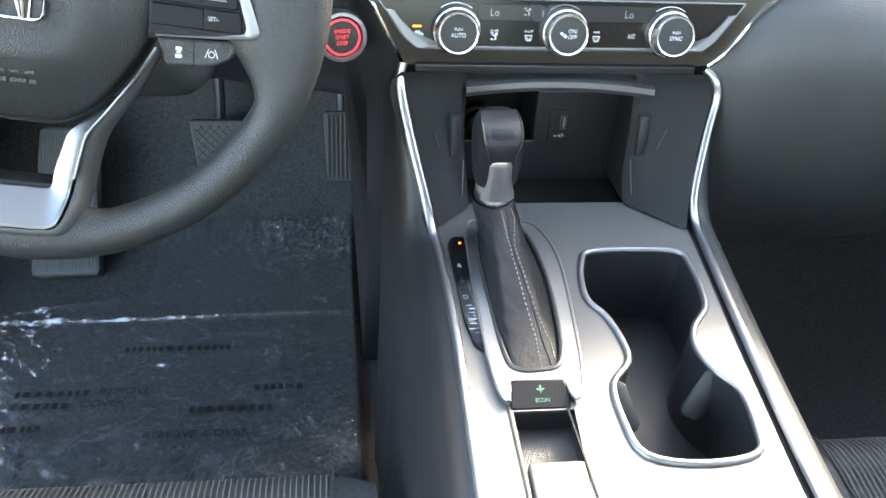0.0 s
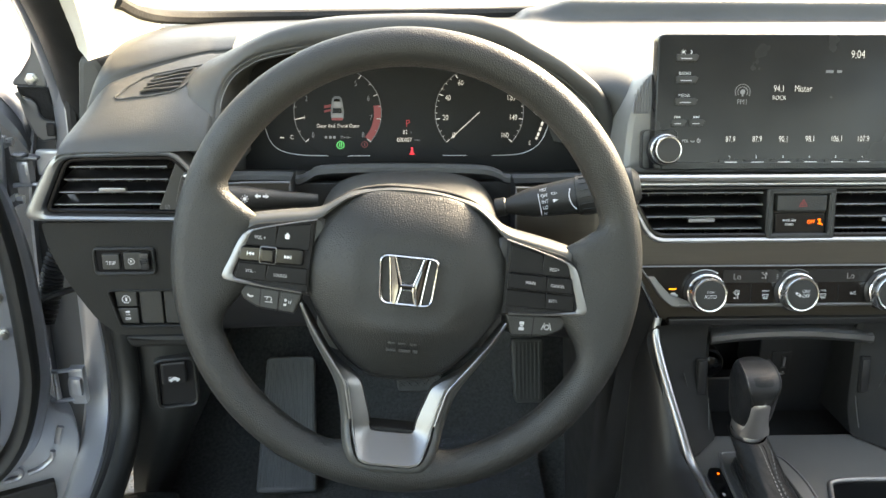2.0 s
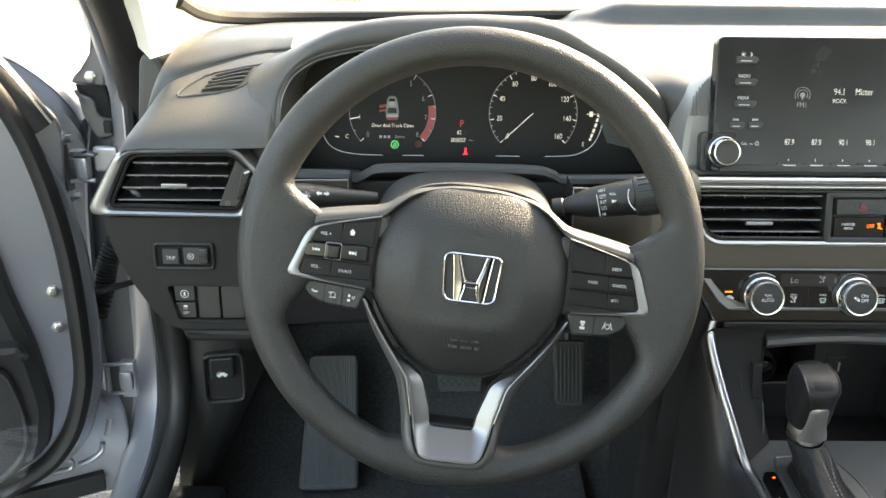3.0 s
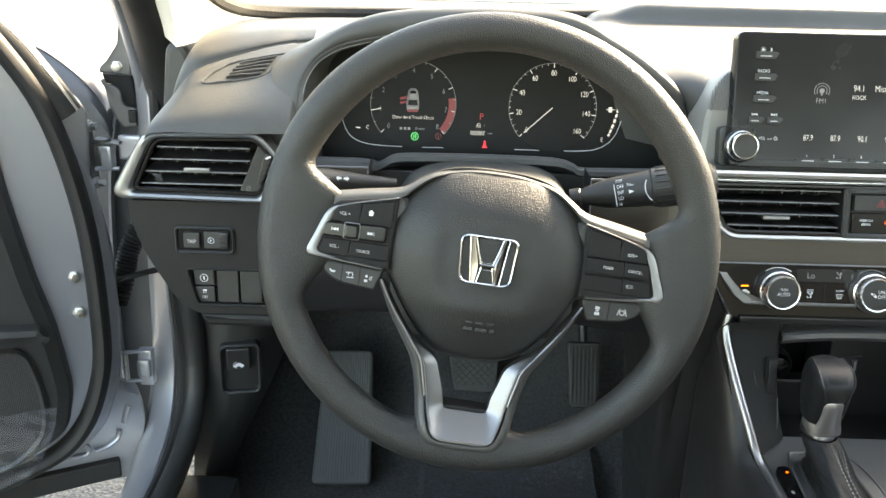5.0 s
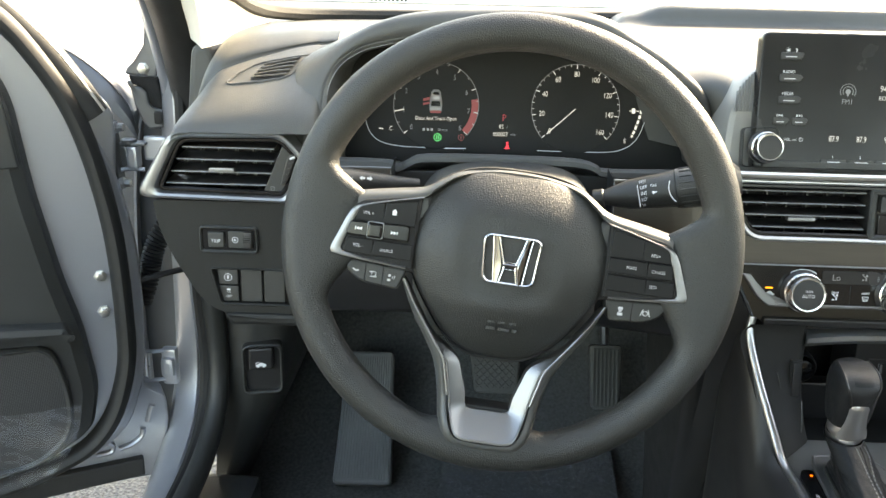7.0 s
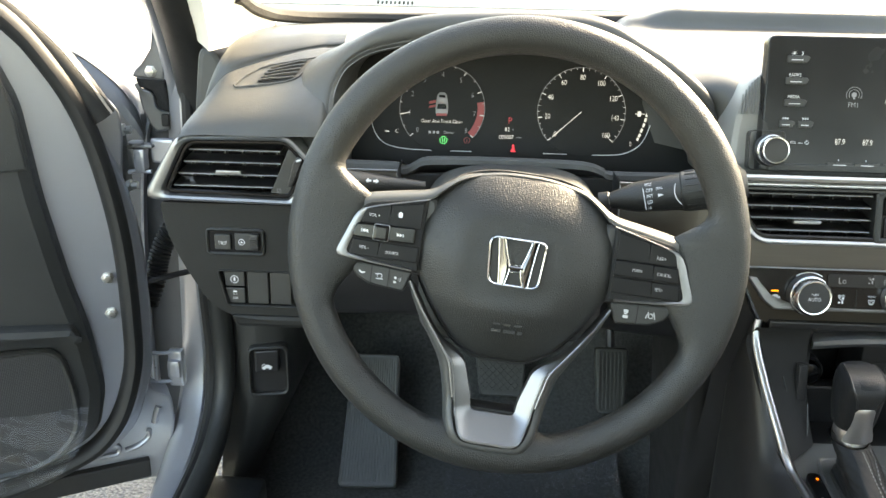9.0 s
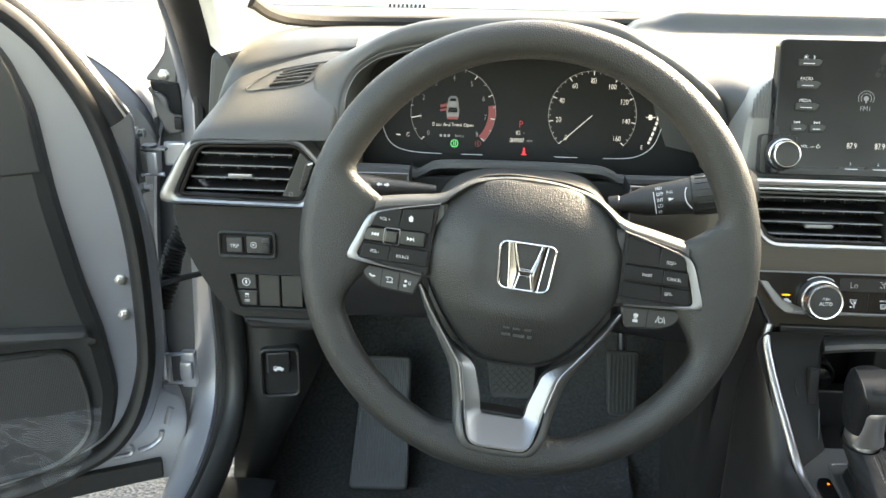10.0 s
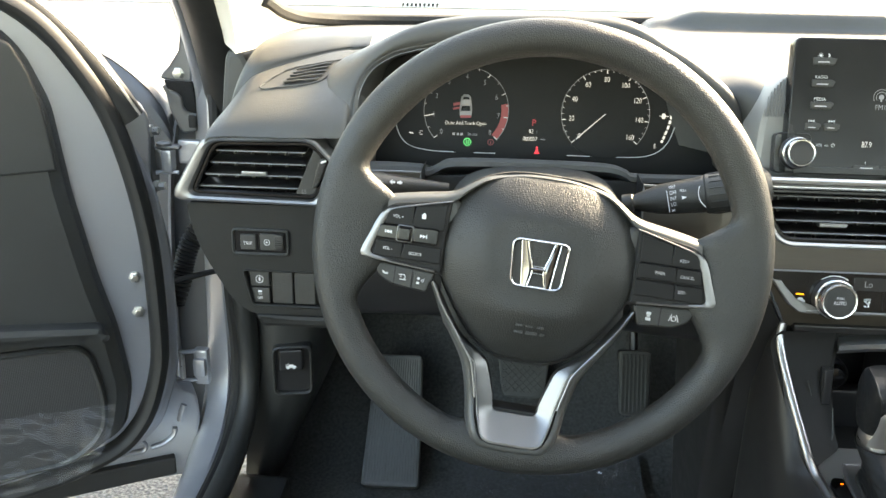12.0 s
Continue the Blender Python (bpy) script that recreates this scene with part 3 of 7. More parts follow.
def visor():
    # front lip of the hood, from the foot beside the vent over the top to the foot beside the screen
    # (place of the edge, height of the rolled front face above it)
    lip = [(-0.584, 0.784, 0.925, 0.012), (-0.586, 0.780, 0.960, 0.012), (-0.586, 0.790, 0.989, 0.012), (-0.583, 0.800, 1.010, 0.012), (-0.5715, 0.808, 1.030, 0.012), (-0.551, 0.810, 1.0445, 0.0145),
           (-0.5315, 0.810, 1.0515, 0.0175), (-0.500, 0.810, 1.0580, 0.021), (-0.470, 0.810, 1.0617, 0.022), (-0.442, 0.810, 1.0640, 0.022), (-0.381, 0.810, 1.0655, 0.0222), (-0.340, 0.812, 1.0640, 0.0225), (-0.315, 0.813, 1.0622, 0.0230),
           (-0.2925, 0.815, 1.0570, 0.0222), (-0.268, 0.818, 1.0450, 0.0205), (-0.236, 0.822, 1.0295, 0.018), (-0.206, 0.826, 1.0075, 0.018), (-0.194, 0.829, 0.9965, 0.018), (-0.1855, 0.832, 0.983, 0.018), (-0.1785, 0.836, 0.9625, 0.017), (-0.172, 0.840, 0.938, 0.016), (-0.168, 0.845, 0.915, 0.015)]
    # how the outside rolls away from the lip: (outwards, ahead)
    flush = [(0.0008, -0.0005), (0.006, 0.000), (0.014, 0.003), (0.024, 0.009), (0.036, 0.020), (0.048, 0.042), (0.056, 0.08), (0.052, 0.20)]
    arch = [(0.0008, -0.0010), (0.0050, -0.0020), (0.0100, -0.0005), (0.0128, 0.006), (0.0136, 0.018), (0.0122, 0.050), (0.002, 0.12), (-0.040, 0.25)]
    fine = spline(lip, 5)
    pts, roll = [Vector(p[:3]) for p in fine], [p[3] / 0.0136 for p in fine]
    rows, inside, edge = [], [], []
    for i, p in enumerate(pts):
        d = pts[min(i + 1, len(pts) - 1)] - pts[max(i - 1, 0)]
        out = Vector((-d.z, 0, d.x)).normalized()
        a = max(0.0, min(1.0, (-0.525 - p.x) / 0.055)) if p.x < -0.381 else 0.0
        a = a * a * (3 - 2 * a)
        side = Vector((-0.97, 0, -0.24)).lerp(out, 0.15)
        rows.append([tuple(p)] + [tuple((p + side * f[0] + Vector((0, f[1], 0))) * a + (p + out * m[0] * (roll[i] if m[0] > 0 else 1) + Vector((0, m[1], 0))) * (1 - a)) for f, m in zip(flush, arch)])
        inside.append([tuple(p + out * w + Vector((0, g, 0))) for w, g in ((0.0004, 0.0015), (-0.002, 0.001), (-0.006, 0.004), (-0.009, 0.020), (-0.010, 0.060), (-0.012, 0.125))])
        edge.append(tuple(p + out * -0.0055 + Vector((0, 0.0035, 0))))
    part("gauge_hood", loft(rows), "pad", dashboard, "dark grey grained hood over the gauges", sharp=60)
    part("hood_lining", loft(inside), "pad", dashboard, "dark grey lining of the gauge hood")
    part("hood_seam", tube(edge[12:-12], 0.0005, 5), "stitch", dashboard)
    # shelf under the gauges, with a dropped middle over the steering column
    lip = [(-0.600, 0.929), (-0.578, 0.9294), (-0.541, 0.9294), (-0.513, 0.9284), (-0.505, 0.9245), (-0.494, 0.9297), (-0.482, 0.9352), (-0.448, 0.9368), (-0.388, 0.937), (-0.327, 0.9359), (-0.303, 0.9336), (-0.291, 0.9291), (-0.279, 0.9251), (-0.207, 0.9258), (-0.160, 0.9258)]
    rows = []
    for x, z in spline(lip, 4):
        rows.append([(x, 0.935, z - 0.034), (x, 0.86, z - 0.015), (x, 0.812, z - 0.002), (x, 0.802, z), (x, 0.798, z - 0.003), (x, 0.797, z - 0.008), (x, 0.802, z - 0.012), (x, 0.84, z - 0.026), (x, 0.90, z - 0.05)])
    part("gauge_shelf", loft(rows), "pad", dashboard)
    part("shelf_back", slab([(-0.53, 0.917), (-0.25, 0.917), (-0.25, 0.86), (-0.53, 0.86)], 0.80, 0.81, 0.001), "panel", dashboard)


def middle_panel():
    # plate round the vents and the climate panel, with openings
    edge = [(-0.205, 0.0725), (0.245, 0.0725), (0.245, 0.010), (0.215, 0.003), (0.190, -0.009), (0.172, -0.0247), (0.160, -0.0442), (0.150, -0.0595), (0.138, -0.0710),
            (0.06, -0.0755), (-0.05, -0.0765), (-0.134, -0.0735), (-0.1448, -0.053), (-0.1558, -0.0324), (-0.1640, -0.0185), (-0.186, -0.002), (-0.205, 0.0015)]
    vent = [(-0.178, 0.066), (0.178, 0.066), (0.147, 0.012), (0.140, 0.010), (-0.140, 0.010), (-0.147, 0.012)]
    climate = [(-0.152, -0.018), (0.152, -0.018), (0.128, -0.054), (-0.128, -0.054)]
    bm = plate([edge, vent, climate], 0.0, 0.03)
    for k in range(9):
        bmesh.ops.bisect_plane(bm, geom=list(bm.verts) + list(bm.edges) + list(bm.faces), plane_co=(0, 0, -0.012 - 0.0075 * k), plane_no=(0, 0, 1))
    for v in bm.verts:
        v.co.y += bend(v.co.z)
    part("middle_panel", bm, "wood", dashboard, "satin brown wood-look trim", m=FACE)
    # trim that runs on behind the steering wheel and to the passenger's side
    for name, cols in (("side_trim", [(0.245, .0), (0.26, .0), (0.28, .001), (0.30, .0025), (0.32, .004), (0.36, .0065), (0.40, .009), (0.45, .012), (0.62, .03), (0.80, .05)]), ("driver_trim", [(-0.205, .0), (-0.24, .003), (-0.2825, .008)]), ("driver_trim", [(-0.508, .03), (-0.55, .03), (-0.60, .02)])):
        rows = []
        for x, dy in cols:
            hi = 0.9415 if x > 0 else 0.931
            lo = 0.876 + 0.09 * (x - 0.245) if x > 0 else 0.868 - 0.08 * (x + 0.205) if x > -0.3 else 0.880
            k = max(0.0, min(1.0, (x - 0.240) / 0.085))
            swell = 0.013 * k * k * (3 - 2 * k)  # the passenger's trim is rounded
            col = []
            for i in range(13):
                z = hi + (lo - hi) * i / 12
                col.append((x, 0.7135 + dy + (z - 0.87) * math.tan(radians(11)) - swell * math.sin(math.pi * i / 12) ** 0.8, z))
            rows.append(col + [(x, col[-1][1] + 0.03, lo - 0.002)])
        trim = part(name, loft(rows), "wood", dashboard)
        if x < 0:  # pale edge along the top and down the end beside the column
            end = rows[-1] if x > -0.3 else rows[0]
            top = [r[0] for r in (rows if x > -0.3 else rows[::-1])]
            part("trim_edge", tube([Vector(p) + Vector((0, -0.0008, 0)) for p in top + end[1:-1]], 0.0011, 6), "satin", trim)
            part("trim_flank", loft([[p, (p[0], p[1] + 0.05, p[2])] for p in end[:-1]]), "black", trim)
    # chrome lines
    low_r = [on_face(x, v, -0.001) for x, v in spline([(0.138, -0.0710), (0.150, -0.0595), (0.160, -0.0442), (0.172, -0.0247), (0.190, -0.009), (0.215, 0.003), (0.245, 0.010)], 4)]
    low_r += [Vector((x, 0.7135 + dy, z)) for x, dy, z in ((0.32, 0.004, 0.8875), (0.45, 0.012, 0.896), (0.62, 0.03, 0.910), (0.80, 0.05, 0.926))]
    part("chrome_line", tube(spline(low_r, 3), 0.0022, 8), "chrome", dashboard)
    low_l = [on_face(x, v, -0.001) for x, v in spline([(-0.134, -0.0735), (-0.1448, -0.053), (-0.1558, -0.0324), (-0.1640, -0.0185), (-0.186, -0.003)], 5)]
    low_l += [Vector((x, 0.7135 + dy, z)) for x, dy, z in ((-0.219, 0.002, 0.8708), (-0.2508, 0.005, 0.8757), (-0.30, 0.014, 0.880))]
    part("chrome_line", tube(spline(low_l, 3), 0.0020, 8), "chrome", dashboard)
    top = [on_face(x, 0.0735, -0.003) for x in (-0.19, -0.1, 0, 0.1, 0.185)]
    part("chrome_line", tube(top, 0.0042, 10, flat=0.8), "edge", dashboard)
    top2 = [on_face(0.185, 0.0735, -0.002), on_face(0.245, 0.0735, -0.002)] + [Vector((x, 0.7265 + dy, 0.9425)) for x, dy in ((0.32, 0.004), (0.45, 0.012), (0.62, 0.03), (0.80, 0.05))]
    part("chrome_line", tube(spline(top2, 3), 0.0030, 8), "edge", dashboard)


def lower_panels():
    # knee panel on the driver's side
    rows = []
    for x, dy in ((-0.602, 0.045), (-0.55, 0.05), (-0.50, 0.05), (-0.30, 0.035), (-0.215, 0.012), (-0.185, 0.0)):
        rows.append([(x, y + dy, z) for y, z in spline([(0.735, 0.876), (0.718, 0.862), (0.712, 0.82), (0.716, 0.795), (0.727, 0.770), (0.750, 0.752), (0.85, 0.748), (1.0, 0.76)], 3)])
    # right end follows the chrome line down to the console
    for (x0, v0), dy in zip(((-0.164, -0.0185), (-0.1558, -0.0324), (-0.1448, -0.053), (-0.134, -0.0735)), (0.002, 0.004, 0.006, 0.008)):
        p = on_face(x0 - 0.002, v0 - 0.002)
        rows.append([(x0 - 0.002 + 0.012 * i / 21, p.y + 0.002 + 0.26 * (i / 21) ** 1.3, p.z + (0.24 - p.z) * (i / 21)) for i in range(22)])
    # black puts the shade behind the wheel into the panel's colour
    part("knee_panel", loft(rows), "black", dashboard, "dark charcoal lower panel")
    # passenger's side: a rolled lower panel above a dark footwell
    rows = []
    for (x0, v0) in ((0.138, -0.0710), (0.150, -0.0595), (0.160, -0.0442), (0.172, -0.0247), (0.190, -0.009), (0.215, 0.003), (0.245, 0.010)):
        p = on_face(x0 + 0.001, v0 - 0.002)
        k = (x0 - 0.138) / 0.107
        rows.append([(x0 + 0.001 + (0.02 + 0.05 * k) * (i / 12) ** 1.2, p.y - (0.020 + 0.050 * k) * math.sin(math.pi * (i / 12) ** 0.75) * min(1, k * 4) + 0.12 * (i / 12) ** 2.5, p.z + (0.53 - p.z) * (i / 12) ** 1.4) for i in range(13)])
    for x, dy, z0 in ((0.32, 0.006, 0.8835), (0.45, 0.014, 0.892), (0.62, 0.032, 0.906), (0.80, 0.052, 0.92)):
        rows.append([(x + 0.06 * (i / 12), 0.7135 + dy - 0.070 * math.sin(math.pi * (i / 12) ** 0.75) + 0.12 * (i / 12) ** 2.5, z0 + (0.53 - z0) * (i / 12) ** 1.4) for i in range(13)])
    # same charcoal plastic in a lighter grey, in place of veil on this side
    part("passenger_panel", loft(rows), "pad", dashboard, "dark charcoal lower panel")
    # block of the dashboard beside the driver's door
    low = rounded([(-0.768, 0.884), (-0.596, 0.884), (-0.596, 0.755), (-0.700, 0.755), (-0.722, 0.772), (-0.748, 0.816), (-0.762, 0.848)], [0.006, 0.006, 0.006, 0.016, 0.016, 0.02, 0.02])
    pocket = rounded([(-0.709, 0.808), (-0.610, 0.808), (-0.610, 0.766), (-0.699, 0.766)], 0.005)
    part("switch_panel", plate([low, pocket], 0.0, 0.02), "lower", dashboard, m=LEFT)
    part("panel_edge", border(low, 0.012, 0.001, 0.20, 0.006), "lower", dashboard, m=LEFT)
    part("pocket_wall", border(inset(pocket, -0.0015), 0.003, -0.001, 0.03, 0.0012), "lower", dashboard, m=LEFT)
    part("pocket_back", slab(pocket, 0.010, 0.03, 0.001), "black", dashboard, m=LEFT)
    part("lower_lip", slab(rounded([(-0.698, 0.757), (-0.590, 0.757), (-0.590, 0.742), (-0.690, 0.742)], 0.006), -0.004, 0.20, 0.005), "lower", dashboard, m=LEFT)


dash_pad()
visor()
middle_panel()
lower_panels()


def louvre(parent, outline, rows, m, tilt=18, name="slat", xs=None, depth=0.022):
    """Slats across an outline, each cut to its width at its height."""
    zs = [p[1] for p in outline]
    lo, hi = min(zs), max(zs)
    for k in range(rows):
        z = lo + (hi - lo) * (k + 0.5) / rows
        hits = []
        for i in range(len(outline)):
            (x1, z1), (x2, z2) = outline[i - 1], outline[i]
            if (z1 - z) * (z2 - z) < 0:
                hits.append(x1 + (x2 - x1) * (z - z1) / (z2 - z1))
        a, b = min(hits), max(hits)
        if xs:
            a, b = max(a, xs[0]), min(b, xs[1])
        ob = part(name, box(b - a, depth, 0.0024, ((a + b) / 2, depth / 2 + 0.003, z), 0.0009, (tilt, 0, 0)), "black", parent, m=m)
        # pale strip paints the highlight along the slat's front edge
        part("slat_glint", box(b - a, 0.0010, 0.0013, ((a + b) / 2, 0.0026, z - depth / 2 * math.sin(radians(tilt))), 0.0003), "stitch", ob)


def centre_vent():
    v = thing("air_vent", "black slatted centre air vents in a chrome frame", "air vent", FACE)
    outer = rounded([(-0.184, 0.0695), (0.184, 0.0695), (0.150, 0.0085), (-0.150, 0.0085)], [0.007, 0.007, 0.016, 0.016])
    inner = inset(outer, 0.0042)
    part("chrome_frame", border(outer, 0.0046, -0.005, 0.02, 0.0018), "edge", v, "satin silver surround")
    part("frame", border(inner, 0.005, -0.003, 0.03, 0.0015), "gloss", v)
    part("duct", slab(inset(inner, 0.002), 0.040, 0.05, 0.001), "foam", v)
    cav = inset(inner, 0.006)
    for xs in ((-0.2, -0.036), (0.037, 0.2)):
        louvre(v, cav, 5, None, 14, xs=xs)
    for x in (-0.145, -0.125, -0.105, -0.085, -0.065, -0.048, 0.048, 0.065, 0.085, 0.105, 0.125, 0.145):
        part("vane", box(0.0016, 0.010, 0.050, (x, 0.031, 0.040), 0.0004), "black", v)
    for x in (-0.098, 0.098):
        part("tab", box(0.027, 0.006, 0.0042, (x, 0.0025, 0.0305), 0.0012), "trim", v, "satin silver sliding tab")
    hz = thing("hazard_switch", "black panel with red hazard warning button and airbag lamp", "switch", FACE)
    part("bezel", border(rect(0.070, 0.0525, 0.002, 0.001, 0.0365), 0.007, -0.004, 0.03, 0.002), "panel", hz)
    part("base", slab(rect(0.062, 0.045, 0.002, 0.001, 0.0365), 0.002, 0.03, 0.001), "gloss", hz)
    b = part("hazard_button", slab(rect(0.050, 0.016, 0.0015, 0.001, 0.0475), -0.004, 0.01, 0.0012), "panel", hz)
    sign([strip((-4, -3), (4, -3), 0.9), strip((-4, -3), (0, 4), 0.9), strip((4, -3), (0, 4), 0.9), strip((-1.6, -1.4), (1.6, -1.4), 0.7), strip((-1.6, -1.4), (0, 1.6), 0.7), strip((1.6, -1.4), (0, 1.6), 0.7)], 0.002, 0.0475, "red_print", b, -0.0046)
    lamp = part("airbag_lamp", slab(rect(0.050, 0.020, 0.001, 0.001, 0.0275), -0.001, 0.01, 0.0008), "gloss", hz)
    text("PASSENGER", -0.010, 0.0302, 0.0024, "print", lamp, -0.0018, squeeze=0.75)
    text("AIRBAG", -0.010, 0.0262, 0.0024, "print", lamp, -0.0018, squeeze=0.75)
    text("OFF", 0.012, 0.0285, 0.0036, "orange", lamp, -0.0018)
    sign([disc(19.5, 2.2, 1.3), strip((19, 1), (21.5, -2.5), 1.6), strip((18, -1.5), (22.5, -2.5), 1.0), strip((17.5, 3.0), (23, -3.2), 0.7)], 0.001, 0.0285, "orange", lamp, -0.0018)
    part("chrome_edge", box(0.050, 0.002, 0.0014, (0.001, -0.001, 0.0166), 0.0004), "chrome", hz)


centre_vent()


def turn_knob(parent, x, z, r, depth, name="knob", face="panel", y=0.0):
    k = part(name, lathe([(r * 0.97, y), (r * 0.97, y - depth * 0.30), (r * 1.02, y - depth * 0.34), (r * 1.02, y - depth * 0.46), (r * 0.96, y - depth * 0.50), (r * 0.97, y - depth * 0.72), (r * 0.92, y - depth * 0.92), (r * 0.86, y - depth), (r * 0.79, y - depth * 0.99), (r * 0.77, y - depth * 0.93)], 56, (x, 0, z)), "bright", parent, "silver-rimmed rotary knob")
    part("skirt", lathe([(r * 1.10, y + 0.003), (r * 1.10, y - 0.002), (r * 0.97, y - 0.004)], 40, (x, 0, z)), "black", k)
    part("cap", lathe([(r * 0.785, y - depth * 0.9), (r * 0.77, y - depth * 0.965), (r * 0.5, y - depth * 0.98), (0, y - depth * 0.98)], 40, (x, 0, z)), face, k)
    return k


def climate_panel():
    c = thing("climate_panel", "glossy black climate control panel with three silver knobs", "control panel", FACE @ pose(0, 0, -0.0030))
    out = [(-0.160, -0.0118), (0.160, -0.0118), (0.136, -0.0460), (0.124, -0.0545), (-0.124, -0.0545), (-0.136, -0.0460)]
    out = rounded(out, [0.002, 0.002, 0.008, 0.006, 0.006, 0.008])
    part("body", slab(out, -0.002, 0.03, 0.001), "gloss", c)
    part("chrome_frame", border(out, 0.0014, -0.0035, 0.02, 0.0006), "trim", c)
    part("lower_strip", box(0.236, 0.003, 0.0022, (0, -0.0035, -0.0520), 0.0008), "satin", c)
    for s in (-1, 1):
        wing = [(s * 0.1525, -0.0215), (s * 0.1440, -0.0225), (s * 0.1385, -0.0300), (s * 0.1270, -0.0420), (s * 0.114, -0.0498), (s * 0.096, -0.0525), (s * 0.125, -0.0538), (s * 0.1350, -0.0455)]
        part("corner_trim", slab(wing, -0.0042, 0.0, 0.0008), "trim", c, "satin silver corner")
    part("display_window", slab(rounded([(-0.074, -0.0165), (0.092, -0.0165), (0.092, -0.0300), (-0.074, -0.0300)], 0.002), -0.0026, 0, 0.0005), "screen", c)
    for x, words in ((-0.0925, ("PUSH", "AUTO")), (0.0, ("ON/", "OFF")), (0.0925, ("PUSH", "SYNC"))):
        k = turn_knob(c, x, -0.0385, 0.0192, 0.021)
        text(words[0], x + (0.003 if words[0] == "ON/" else 0), -0.0351, 0.0024 if words[0] == "PUSH" else 0.0034, "print", k, -0.0215)
        text(words[1], x + (0.003 if words[0] == "ON/" else 0), -0.0399, 0.0036, "print", k, -0.0215)
        sign(arc(x * 1000, -38.5, 22.5, 0.7, 55, 125), 0, 0, "print" if x else "faint", c, -0.0027)
    sign([strip((-9, -1), (-5, -3.4), 0.6), strip((-9, 1), (-5, -1.4), 0.6), disc(-9, 0, 1.2), disc(-5.5, -2.4, 1.3)], 0.0025, -0.0370, "print", c, -0.0215)
    for x, w in ((-0.0595, "MODE"), (-0.0300, "FRONT"), (0.0290, "REAR")):
        text(w, x, -0.0385, 0.0021, "print", c, -0.0026, squeeze=0.8)
    text("A/C", 0.0600, -0.0415, 0.0036, "print", c, -0.0026, squeeze=0.8)
    for x in (-0.0300, 0.0290):
        sign([strip((-3, 0), (3, 0), 0.6), strip((-3, 0), (-2, -4), 0.6), strip((3, 0), (2, -4), 0.6), strip((-2, -4), (2, -4), 0.6), strip((-1, -1), (-1, -5), 0.5), strip((1, -1), (1, -5), 0.5)], x, -0.0418, "print", c, -0.0026)
    for x, z, mat in ((-0.0595, -0.0430, "print"), (-0.0320, -0.0225, "dim")):
        sign([strip((-2, 2), (1, 0), 0.8), strip((1, 0), (1, -3), 1.2), disc(1.6, 2, 1.2), strip((-3, -2), (-1, -2.6), 1.2), strip((-3.5, 3), (-1, 3), 0.7)], x, z, mat, c, -0.0030)
    for x in (-0.0600, 0.0560):
        text("Lo", x, -0.0235, 0.0062, "dim", c, -0.0030, squeeze=0.9)
    bars([(0, 0.0, 0.0022), (0, 0.002, 0.0014), (0, -0.002, 0.0014)], -0.019, -0.0235, "dim", c, -0.0030, 0.001)
    sign(arc(-8, -25, 6, 0.5, 95, 170), 0, 0, "dim", c, -0.0030)
    part("amber_lamp", slab(rect(0.0074, 0.0015, 0.0004, -0.125, -0.0355), -0.0030, 0, 0.0003), "amber", c)
    sign([[(-5, -1.5), (-5, 0.2), (-3, 0.8), (-1.5, 2.4), (2, 2.4), (3.4, 0.6), (5, 0.2), (5, -1.5)], disc(-2.6, -1.7, 1.3), disc(2.6, -1.7, 1.3)], -0.1245, -0.0415, "print", c, -0.0027)
    for x in (-0.045, -0.0165, 0.0445, 0.073):
        part("button_gap", box(0.0006, 0.001, 0.020, (x, -0.0020, -0.0415), 0), "foam", c)


climate_panel()


# ---- touch screen ----
M["housing"] = material("satin_grey_housing", (0.22, 0.22, 0.215), 0.42, metal=0.2, vary=0.05)


